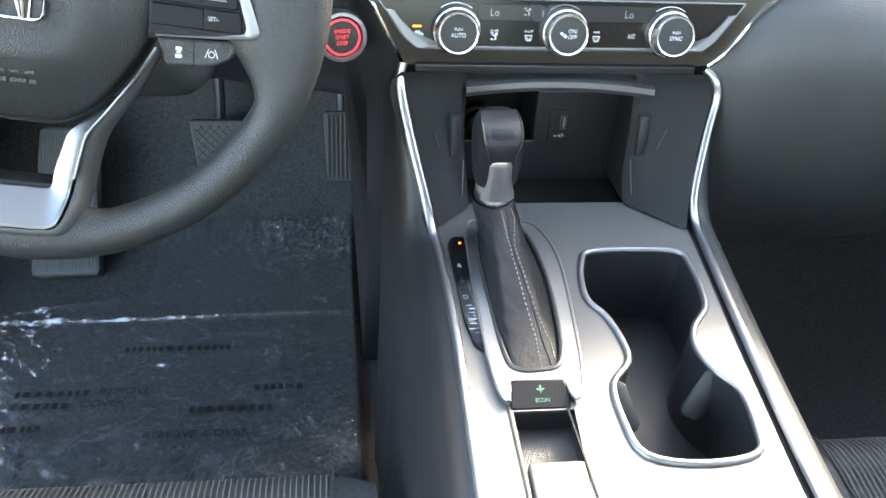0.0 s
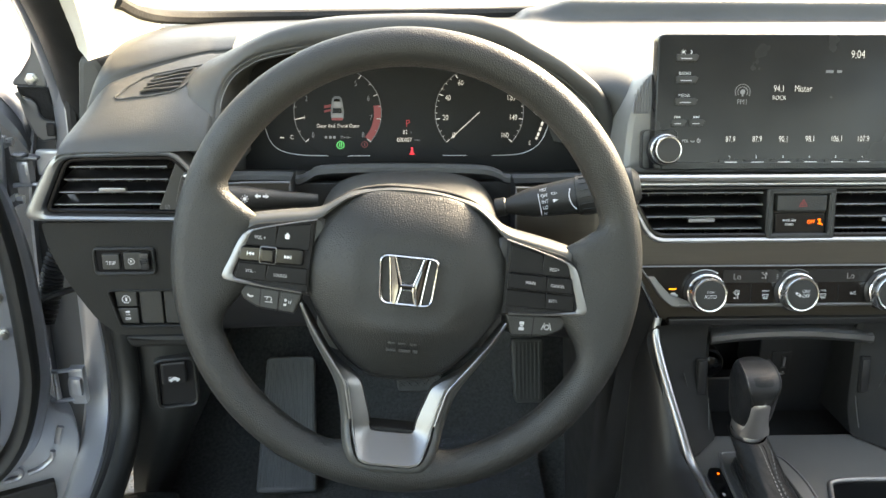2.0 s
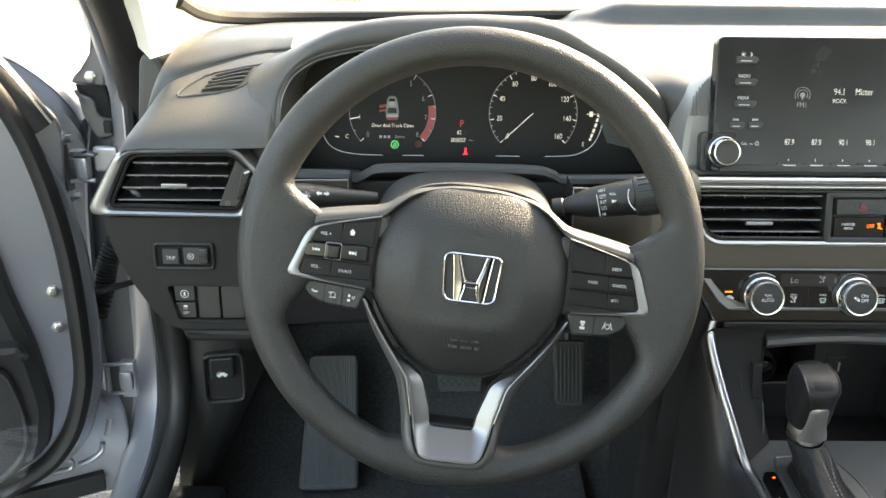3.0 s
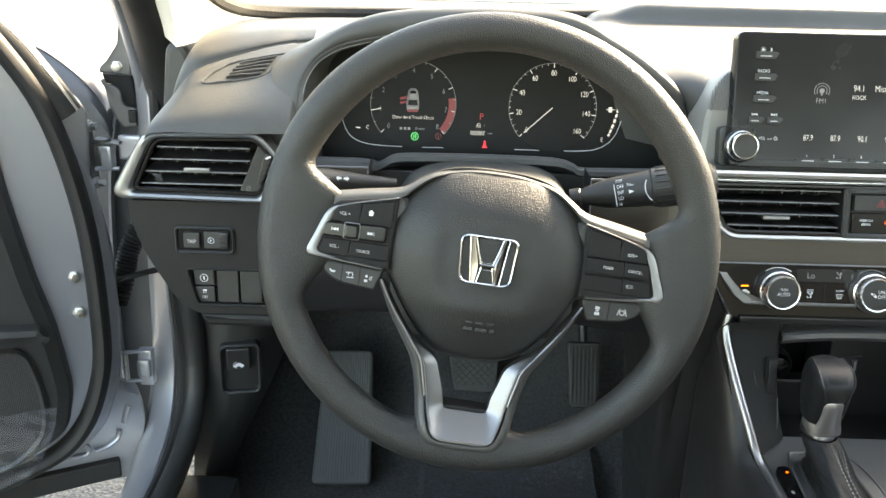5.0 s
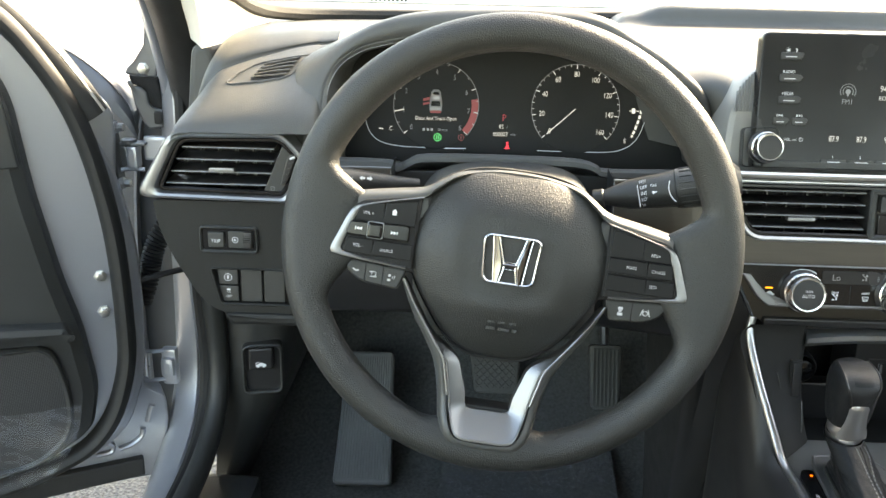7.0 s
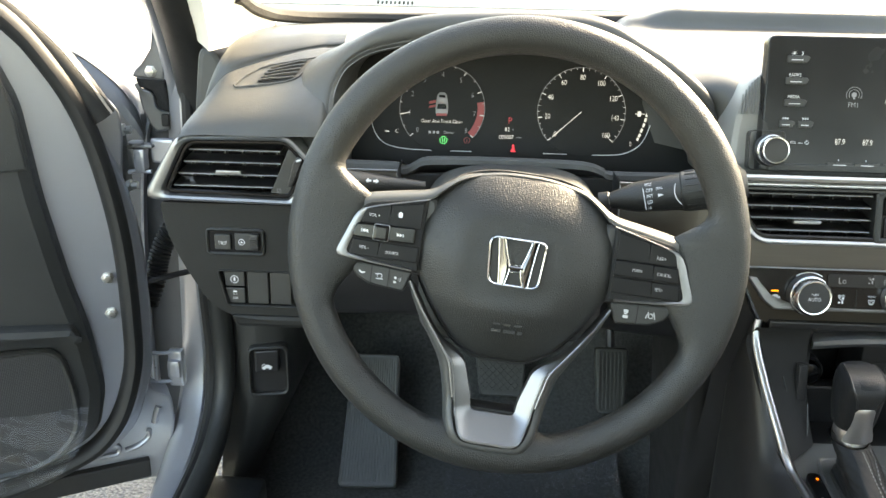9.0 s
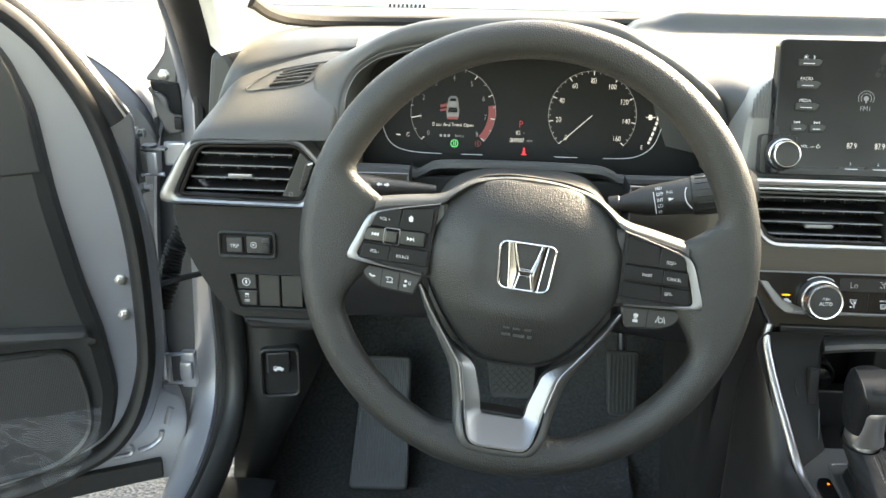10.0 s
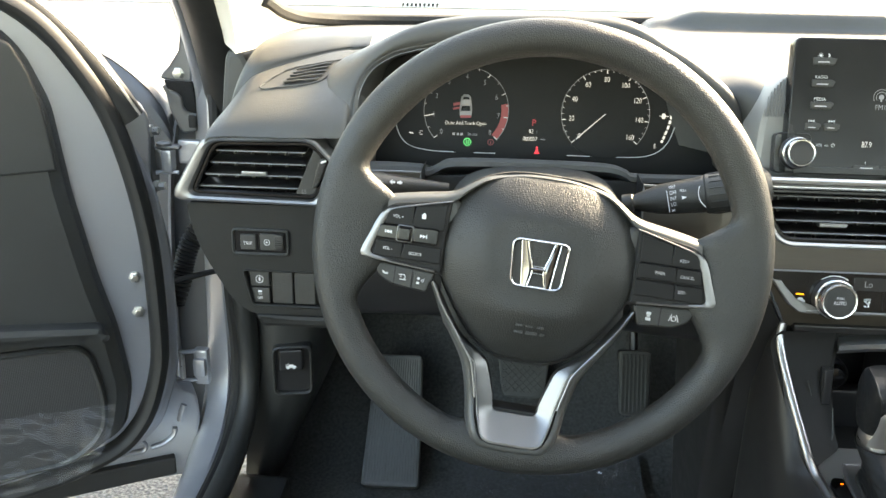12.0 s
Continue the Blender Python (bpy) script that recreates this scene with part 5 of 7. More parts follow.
    thumb = part("rocker_thumb", slab(rect(0.0125, 0.0130, 0.002, -0.1140, 0.0005), -0.0195, -0.012, 0.0022), "gloss", rocker)
    part("thumb_edge", border(rect(0.0135, 0.0140, 0.002, -0.1140, 0.0005), 0.0010, -0.0172, -0.012, 0.0004), "satin", thumb)
    for x, d in ((-0.1275, -1), (-0.0985, 1)):
        sign([[(d * -2.4, -1.5), (d * -2.4, 1.5), (0, 0)], [(0, -1.5), (0, 1.5), (d * 2.4, 0)], strip((d * 3, -1.5), (d * 3, 1.5), 0.6)], x, 0.0005, "print", rocker, -0.0162)
    # right keys
    text("RES/+", 0.1185, 0.0125, 0.0027, "key_print", w, t)
    text("MAIN", 0.1000, 0.0000, 0.0027, "key_print", w, t - 0.0016)
    text("CANCEL", 0.1225, -0.0005, 0.0025, "key_print", w, t - 0.0016)
    text("SET/-", 0.1205, -0.0135, 0.0026, "key_print", w, t)
    # lower keys
    y = -0.0056
    sign(arc(0, 1.4, 3.0, 1.4, 200, 310, 8), -0.1265, -0.0350, "key_print", w, y)
    sign(arc(0, 0, 2.0, 0.6, -60, 200, 10) + [strip((-4, 1.5), (0, 2), 0.7), strip((-3, -2.4), (3, -2.4), 0.7)], -0.1115, -0.0375, "key_print", w, y)
    sign([disc(-1.5, 1.5, 1.2), strip((-3, -2.4), (-0.5, -2.4), 2.0), strip((1, -1), (1.6, 1.4), 0.5), strip((2.4, -1.6), (3.2, 2.0), 0.5)], -0.0965, -0.0385, "key_print", w, y)
    sign([rect(4, 2.6, 0.6, 0, 2.4, 2), rect(2.6, 1.4, 0.3, 0, 0.2, 1), rect(4.4, 2.6, 0.6, 0, -2.4, 2)], 0.0985, -0.0385, "key_print", w, y)
    sign([strip((-4, -3), (-2, 3), 0.7), strip((4, -3), (2, 3), 0.7)] + arc(0, -0.6, 2.0, 0.7, 0, 360, 12), 0.1195, -0.0370, "key_print", w, y)
    # lower spoke: a satin Y with an opening
    yb = part("lower_spoke", slab(rounded([(-0.0300, -0.1380), (0.0300, -0.1380), (0.0240, -0.1660), (-0.0240, -0.1660)], 0.004), -0.003, 0.018, 0.002), "matt", w)
    # rounded dark shell outside the bright trim, sunk into the rim at its foot
    half = [(0.0850, -0.0370), (0.0720, -0.0590), (0.0540, -0.0840), (0.0440, -0.0985), (0.0400, -0.1130), (0.0360, -0.1320), (0.0325, -0.1495), (0.0250, -0.1640), (0.0120, -0.1665), (0, -0.1668)]
    wide = [(0.0880, -0.0385), (0.0765, -0.0640), (0.0610, -0.0890), (0.0530, -0.1030), (0.0485, -0.1160), (0.0445, -0.1340), (0.0405, -0.1560), (0.0310, -0.1715), (0.0140, -0.1745), (0, -0.1750)]
    half, wide = ([(-x, z) for x, z in o] + [(x, z) for x, z in reversed(o[:-1])] for o in (half, wide))
    rows = []
    for (xi, zi), (xo, zo) in zip(spline(half, 4), spline(wide, 4)):
        lift = -0.0105 * ease(-0.130, -0.160, zi)
        rows.append([(xi + (xo - xi) * k, y + lift, zi + (zo - zi) * k) for k, y in ((0.0, 0.004), (0.0, -0.0085), (0.25, -0.0092), (0.6, -0.0070), (0.9, -0.0010), (1.0, 0.006), (0.9, 0.022))])
    part("spoke_shell", loft(rows), "switch", yb, "dark grey rounded shell", sharp=60)
    rows = []
    inner = [(-0.0822, -0.0400), (-0.0575, -0.0775), (-0.0400, -0.0915), (-0.0300, -0.1000), (-0.0255, -0.112), (-0.0205, -0.128), (-0.0190, -0.1375), (-0.0150, -0.1405), (0, -0.1405), (0.0150, -0.1405), (0.0190, -0.1375), (0.0205, -0.128), (0.0255, -0.112), (0.0300, -0.1000), (0.0400, -0.0915), (0.0575, -0.0775), (0.0822, -0.0400)]
    outer = [(-0.0840, -0.0385), (-0.0600, -0.0765), (-0.0480, -0.0920), (-0.0415, -0.1000), (-0.0385, -0.112), (-0.0350, -0.128), (-0.0310, -0.1480), (-0.0225, -0.1635), (0, -0.1650), (0.0225, -0.1635), (0.0310, -0.1480), (0.0350, -0.128), (0.0385, -0.112), (0.0415, -0.1000), (0.0480, -0.0920), (0.0600, -0.0765), (0.0840, -0.0385)]
    for (xi, zi), (xo, zo) in zip(spline(inner, 4), spline(outer, 4)):
        rows.append([(xi + (xo - xi) * k, y, zi + (zo - zi) * k) for k, y in ((0, 0.006), (0.02, -0.0050), (0.30, -0.0070), (0.80, -0.0105), (0.90, -0.0125), (0.98, -0.0125), (1.0, -0.0080), (1.0, 0.006))])
    part("spoke_trim", loft([[(x, y - (0.0095 * ease(-0.138, -0.162, z) if y < 0 else 0), z) for x, y, z in row] for row in rows]), "trim", yb, "satin silver lower spoke")
    for s in (-1, 1):
        path = spline([(s * 0.0850, -0.0095, -0.0370), (s * 0.0720, -0.0110, -0.0590), (s * 0.0540, -0.0115, -0.0840), (s * 0.0435, -0.0125, -0.0985), (s * 0.0395, -0.0125, -0.1125), (s * 0.0355, -0.0125, -0.1300)], 5)
        part("chrome_edge", tube(path, 0.0011, 8), "trim", yb)


steering_wheel()


def column():
    c = thing("steering_column", "dark plastic steering column cover with two control stalks", "steering column")
    rows = []
    for y, hw, top, bot in ((0.630, 0.070, 0.945, 0.830), (0.655, 0.086, 0.945, 0.800), (0.70, 0.092, 0.943, 0.770), (0.79, 0.096, 0.932, 0.750)):
        o = rounded([(-0.389 - hw, bot), (-0.389 + hw, bot), (-0.389 + hw, top - 0.045), (-0.389 + hw * 0.80, top - 0.010), (-0.389 + hw * 0.4, top), (-0.389 - hw * 0.4, top), (-0.389 - hw * 0.80, top - 0.010), (-0.389 - hw, top - 0.045)], 0.03, 4)
        rows.append([(x, y, z) for x, z in o])
    part("cover", loft(rows, True, caps=True), "pad", c)
    part("collar", lathe([(0.052, 0.06), (0.052, 0.02), (0.045, 0.0)], 32, (-0.389, 0.60, 0.900), turn=(-12.4, 0, 0)), "black", c)
    # light stalk on the door's side
    a, b = Vector((-0.476, 0.710, 0.9265)), Vector((-0.590, 0.692, 0.9345))
    st = part("light_stalk", tube([a, a.lerp(b, 0.25), a.lerp(b, 0.55), a.lerp(b, 0.56), a.lerp(b, 0.92), b], [0.0055, 0.0080, 0.0115, 0.0120, 0.0125, 0.0105], 20), "panel", c)
    m = Matrix.Translation(a.lerp(b, 0.5)) @ pose(0, 0, 0, -20, 6, 11)
    sign([[(-8, 0), (-5.2, 2.4), (-5.2, 1.0), (-2.4, 1.0), (-2.4, -1.0), (-5.2, -1.0), (-5.2, -2.4)], [(5, 0), (2.2, 2.4), (2.2, 1.0), (-0.6, 1.0), (-0.6, -1.0), (2.2, -1.0), (2.2, -2.4)]], 0.006, 0.002, "print", st, -0.0122, m=m)
    sign([disc(0, 0, 1.6)] + [strip((2.4 * math.cos(q), 2.4 * math.sin(q)), (3.8 * math.cos(q), 3.8 * math.sin(q)), 0.6) for q in [k * math.pi / 4 for k in range(8)]], -0.0110, -0.001, "print", st, -0.0126, m=m)
    bars([(0, 0.007, 0.008), (0, 0, 0.008), (0, -0.007, 0.008)], -0.031, 0, "print", st, -0.0130, 0.0014).matrix_basis = m
    # wiper stalk beside the centre of the dashboard
    a, b = Vector((-0.304, 0.714, 0.916)), Vector((-0.190, 0.693, 0.941))
    st = part("wiper_stalk", tube([a, a.lerp(b, 0.08), a.lerp(b, 0.09), a.lerp(b, 0.3), a.lerp(b, 0.66), a.lerp(b, 0.67), a.lerp(b, 0.92), b], [0.0090, 0.0090, 0.0075, 0.0145, 0.0175, 0.0190, 0.0195, 0.0170], 24), "panel", c)
    for k in range(18):
        q = 2 * math.pi * k / 18
        d = (b - a).normalized()
        u = Vector((0, 0, 1)) - d * d.z
        u.normalize()
        s = d.cross(u)
        off = (u * math.cos(q) + s * math.sin(q)) * 0.0193
        part("rib", tube([a.lerp(b, 0.70) + off, a.lerp(b, 0.88) + off], 0.0007, 5), "panel", st)
    m = Matrix.Translation(a.lerp(b, 0.42)) @ pose(0, 0, 0, -14, -15, -12)
    for k, wd in enumerate(("MIST", "OFF", "INT", "LO", "HI")):
        text(wd, 0, 0, 0.0028 if wd in ("MIST", "HI") else 0.0034, "print", st, m=m @ pose(-0.003, -0.0166 + 0.0006 * abs(k - 1.5), 0.0105 - 0.0056 * k), align="LEFT", squeeze=0.8)
    text("PULL", 0, 0, 0.0026, "print", st, m=m @ pose(0.010, -0.0172, 0.0055), squeeze=0.75)
    sign([strip((-5, 8), (-5, -13), 0.7), [(8, 0.6), (8, -2.8), (13, -1.1)]], 0, 0, "print", st, -0.0174, m=m)
    ends = Matrix.Translation(a.lerp(b, 0.66)) @ pose(0, 0, 0, -14, -15, -12)
    sign(arc(12, 0, 17, 0.8, 150, 225, 10), 0, 0, "print", st, -0.0192, m=ends)
    tip = part("stalk_end", lathe([(0.0165, 0.0), (0.0185, -0.004), (0.0185, -0.014), (0.012, -0.020), (0, -0.021)], 24), "panel", c)
    tip.matrix_basis = Matrix.Translation(b) @ (b - a).to_track_quat("-Y", "Z").to_matrix().to_4x4()


column()


# ---- side vent and switches ----
def side_vent():
    v = thing("air_vent", "black slatted side air vent in a satin silver frame", "air vent", LEFT)
    outer = rounded([(-0.784, 0.889), (-0.615, 0.8865), (-0.593, 0.930), (-0.622, 0.9625), (-0.742, 0.9600)], [0.018, 0.006, 0.008, 0.010, 0.016])
    inner = rounded([(-0.762, 0.8955), (-0.624, 0.8930), (-0.602, 0.930), (-0.6255, 0.9560), (-0.733, 0.9540)], [0.012, 0.006, 0.008, 0.010, 0.012])
    part("frame", ring_frame(outer, inner, -0.012, 0.03, 0.004), "satin", v, "satin silver frame")
    part("bezel", border(inner, 0.0050, -0.004, 0.03, 0.0015), "gloss", v)
    part("duct", slab(inset(inner, 0.002), 0.040, 0.05, 0.001), "foam", v)
    louvre(v, inset(inner, 0.005), 4, None, 10, xs=(-0.8, -0.634))
    for k in range(6):
        part("vane", box(0.0016, 0.010, 0.048, (-0.738 + 0.019 * k, 0.029, 0.925), 0.0004), "switch", v)
    part("tab", box(0.027, 0.006, 0.0042, (-0.690, 0.000, 0.9195), 0.0012), "trim", v, "satin silver sliding tab")
    w = part("wheel_panel", slab(rounded([(-0.646, 0.8970), (-0.622, 0.8970), (-0.604, 0.930), (-0.622, 0.952)], 0.003), -0.002, 0.01, 0.001), "panel", v)
    part("thumb_wheel", slab(rounded([(-0.627, 0.905), (-0.620, 0.908), (-0.609, 0.935), (-0.613, 0.940), (-0.619, 0.934)], 0.003), -0.006, 0.0, 0.0015), "black", w)
    for k in range(4):
        part("ridge", box(0.006, 0.001, 0.0008, (-0.6215 + 0.0024 * k, -0.0066, 0.912 + 0.006 * k), 0, (0, -22, 0)), "panel", w)
    part("wheel_mark", box(0.006, 0.001, 0.0020, (-0.6130, -0.0066, 0.9355), 0.0003, (0, -22, 0)), "print", w)
    sign([strip((-2, -2), (2, -2), 0.5), strip((2, -2), (2, 2), 0.5), strip((2, 2), (-2, 2), 0.5), strip((-2, 2), (-2, -2), 0.5), strip((-2, -2), (2, 2), 0.5)], -0.636, 0.9010, "faint", w, -0.0026)
    bars([(0, 0.0018, 0.004), (0, 0, 0.004), (0, -0.0018, 0.004)], -0.6150, 0.9470, "faint", w, -0.0026, 0.0007)


def switches():
    p = thing("trip_switch", "small black panel with trip button and dimmer wheel", "switch", LEFT @ pose(-0.0040, 0, -0.0045))
    o = rect(0.0645, 0.0305, 0.006, -0.6825, 0.8465)
    part("bezel", border(o, 0.003, -0.004, 0.01, 0.0015), "panel", p)
    part("base", slab(inset(o, 0.002), -0.001, 0.01, 0.0005), "gloss", p)
    b = part("trip_button", slab(rect(0.0180, 0.0170, 0.0015, -0.6960, 0.8465), -0.0045, 0.002, 0.0012), "panel", p)
    text("TRIP", -0.6960, 0.8455, 0.0042, "print", b, -0.0052)
    d = part("dimmer", slab(rect(0.0270, 0.0190, 0.0015, -0.6695, 0.8470), -0.0035, 0.002, 0.0010), "panel", p)
    sign(arc(-3, 0, 3.2, 0.6, 0, 360, 16) + [[(-4, -1.4), (-4, 1.4), (-1.6, 0)]], -0.6720, 0.8470, "print", d, -0.0042)
    for k in range(7):
        part("wheel_ridge", box(0.0095, 0.004, 0.0012, (-0.6610, -0.0060 + 0.0004 * (k - 3) ** 2, 0.8395 + 0.0025 * k), 0.0004), "black", d)
    part("dial", box(0.0095, 0.006, 0.019, (-0.6610, -0.0030, 0.8470), 0.0025), "black", d)
    p = thing("switch_bank", "black driver-assist switches and two blank covers", "switch", LEFT @ pose(0, 0, -0.005))
    for x, w, z, h in ((-0.6915, 0.0225, 0.8015, 0.0175), (-0.6915, 0.0225, 0.7820, 0.0185), (-0.6655, 0.0235, 0.7915, 0.0375), (-0.6400, 0.0235, 0.7915, 0.0375)):
        part("switch_cover", slab(rect(w, h, 0.0014, x, z, 2), 0.004, 0.04, 0.0012), "panel", p)
    sign(arc(0, 0, 4.2, 0.7, 0, 360, 18) + [rect(2, 4.4, 0.8, 0, 0, 2)], -0.6915, 0.8015, "print", p, 0.0034)
    sign([rect(4.5, 2.2, 0.6, 0, 4.0, 2), strip((-2, 1.6), (-0.6, 0.4), 0.6), strip((0.6, 1.6), (2, 0.4), 0.6)], -0.6915, 0.7830, "print", p, 0.0034)
    text("OFF", -0.6915, 0.7790, 0.0030, "print", p, 0.0034)


side_vent()
switches()


def start_button():
    m = pose(-0.187, 0.702, 0.823, -6, 0, 8)
    s = thing("start_button", "round engine start button with a glowing red ring", "button", m)
    part("bezel", lathe([(0.0212, 0.02), (0.0212, 0.0), (0.0203, -0.003), (0.0176, -0.0035), (0.0158, 0.0)], 40), "satin", s, "satin silver ring")
    part("cap", lathe([(0.0158, 0.004), (0.0155, -0.0015), (0.010, -0.0022), (0, -0.0024)], 40), "panel", s)
    part("red_ring", lathe([(0.0155, 0.0), (0.0153, -0.0022), (0.0137, -0.0026), (0.0135, -0.001)], 40), "red", s, "glowing red ring")
    for k, w in enumerate(("ENGINE", "START", "STOP")):
        text(w, 0, 0.0052 - 0.0050 * k, 0.0032, "red", s, -0.0031, squeeze=0.85)


start_button()


# ---- lower centre: open bin ----
def storage_bin():
    b = thing("storage_bin", "open black storage bin under the climate panel", "storage bin")
    part("back", box(0.22, 0.02, 0.17, (0, 0.865, 0.730), 0.004), "matt", b)
    part("ceiling", box(0.25, 0.16, 0.008, (0, 0.785, 0.795), 0.002), "black", b)
    for s in (-1, 1):
        # side cheek from the trim line in to the bin
        rows = []
        trim = [(s * 0.137, 0.704, 0.792), (s * 0.146, 0.704, 0.775), (s * 0.133, 0.680, 0.730), (s * 0.124, 0.655, 0.694), (s * 0.116, 0.63, 0.676)]
        near = -0.0785 if s < 0 else 0.0745
        mouth = [(near, 0.705, 0.792), (near, 0.705, 0.775), (near, 0.700, 0.735), (near - s * 0.003, 0.690, 0.700), (near - s * 0.005, 0.672, 0.679)]
        deep = [(s * 0.093, 0.86, 0.792), (s * 0.093, 0.86, 0.775), (s * 0.092, 0.86, 0.735), (s * 0.090, 0.86, 0.700), (s * 0.088, 0.86, 0.650)]
        for p, q, r in zip(spline(trim, 4), spline(mouth, 4), spline(deep, 4)):
            p, q, r = Vector(p), Vector(q), Vector(r)
            rows.append([tuple(p), tuple(p.lerp(q, 0.5)), tuple(p.lerp(q, 0.93)), tuple(q + Vector((0, 0.004, 0))), tuple(q.lerp(r, 0.3)), tuple(r)])
        part("cheek", loft(rows), "matt", b)
        part("slot", box(0.011, 0.004, 0.040, (near + s * 0.0095, 0.6965, 0.737), 0.0012, (-9, 0, 0)), "foam", b)
        part("slot_blade", box(0.0080, 0.004, 0.036, (near + s * 0.0092, 0.6945, 0.737), 0.0012, (-9, 0, 0)), "black", b)
        line = spline([(near + s * 0.030, 0.691, 0.745), (near + s * 0.020, 0.688, 0.715), (near + s * 0.011, 0.679, 0.690), (near + s * 0.003, 0.674, 0.684), (near + s * 0.001, 0.690, 0.715)], 4)
        part("seam", tube(line, 0.0006, 6), "switch", b)
    part("floor", box(0.205, 0.20, 0.012, (0, 0.772, 0.648), 0.002), "matt", b)
    # unseen walls added to keep stray light out of the bin
    for sgn in (-1, 1):
        part("stray_light_wall", box(0.006, 0.15, 0.15, (sgn * 0.106, 0.800, 0.715), 0.002), "matt", b)
    part("lower_back", box(0.20, 0.02, 0.060, (0, 0.775, 0.668), 0.003), "black", b)
    part("header", box(0.262, 0.02, 0.030, (0, 0.7265, 0.7940), 0.004), "matt", b)
    rows = []
    for k in range(17):
        x = -0.080 + 0.170 * k / 16
        q = 0.007 * (1 - ((x - 0.001) / 0.09) ** 2)
        rows.append([(x, 0.735, 0.781 + q), (x, 0.706, 0.781 + q), (x, 0.7005, 0.7785 + q), (x, 0.7000, 0.7735 + q), (x, 0.7030, 0.7690 + q), (x, 0.735, 0.7690 + q)])
    part("lip", loft(rows), "satin", b, "satin metal lip")
    line = [(-0.098 + 0.2 * k / 12, 0.708, 0.7880 + 0.006 * (1 - ((-0.098 + 0.2 * k / 12) / 0.1) ** 2)) for k in range(13)]
    part("lip_line", tube(line, 0.0008, 6), "chrome", b)
    part("socket_panel", slab(rounded([(0.0005, 0.6925), (0.0900, 0.6925), (0.0900, 0.750), (0.0005, 0.750)], 0.004), 0.0, 0.06, 0.002), "black", b, m=pose(0, 0.765, 0))
    u = thing("usb_socket", "small black USB socket plate", "socket", pose(0, 0.7638, 0))
    part("plate", slab(rect(0.0215, 0.0320, 0.001, 0.0255, 0.7140), -0.001, 0.004, 0.0006), "black", u)
    part("port_frame", border(rect(0.0068, 0.0155, 0.001, 0.0285, 0.7180), 0.0010, -0.0022, 0.003, 0.0004), "chrome", u)
    part("port_tongue", box(0.0024, 0.003, 0.011, (0.0293, -0.0005, 0.7180), 0.0003), "grey_print", u)
    sign([strip((-5, 0), (5, 0), 0.6), disc(-5, 0, 1.1), strip((-2, 0), (1, 2), 0.5), strip((-1, 0), (2, -2), 0.5), disc(2.4, 2, 0.8)], 0.0265, 0.7035, "print", u, -0.0016)
    k = thing("power_socket", "round black twelve volt socket with a cap", "socket", pose(-0.0565, 0.768, 0.716))
    part("rim", lathe([(0.0175, 0.01), (0.0175, -0.004), (0.0155, -0.006), (0.0135, -0.002), (0.013, 0.02)], 24), "black", k)
    part("cap", lathe([(0.0130, 0.01), (0.0130, -0.006), (0.0115, -0.011), (0.006, -0.0132), (0, -0.0135)], 24), "gloss", k)


storage_bin()


# ---- centre console ----
M["console"] = material("satin_grey_console", (0.145, 0.143, 0.136), 0.34, metal=0.35, vary=0.05, rough_vary=0.04)


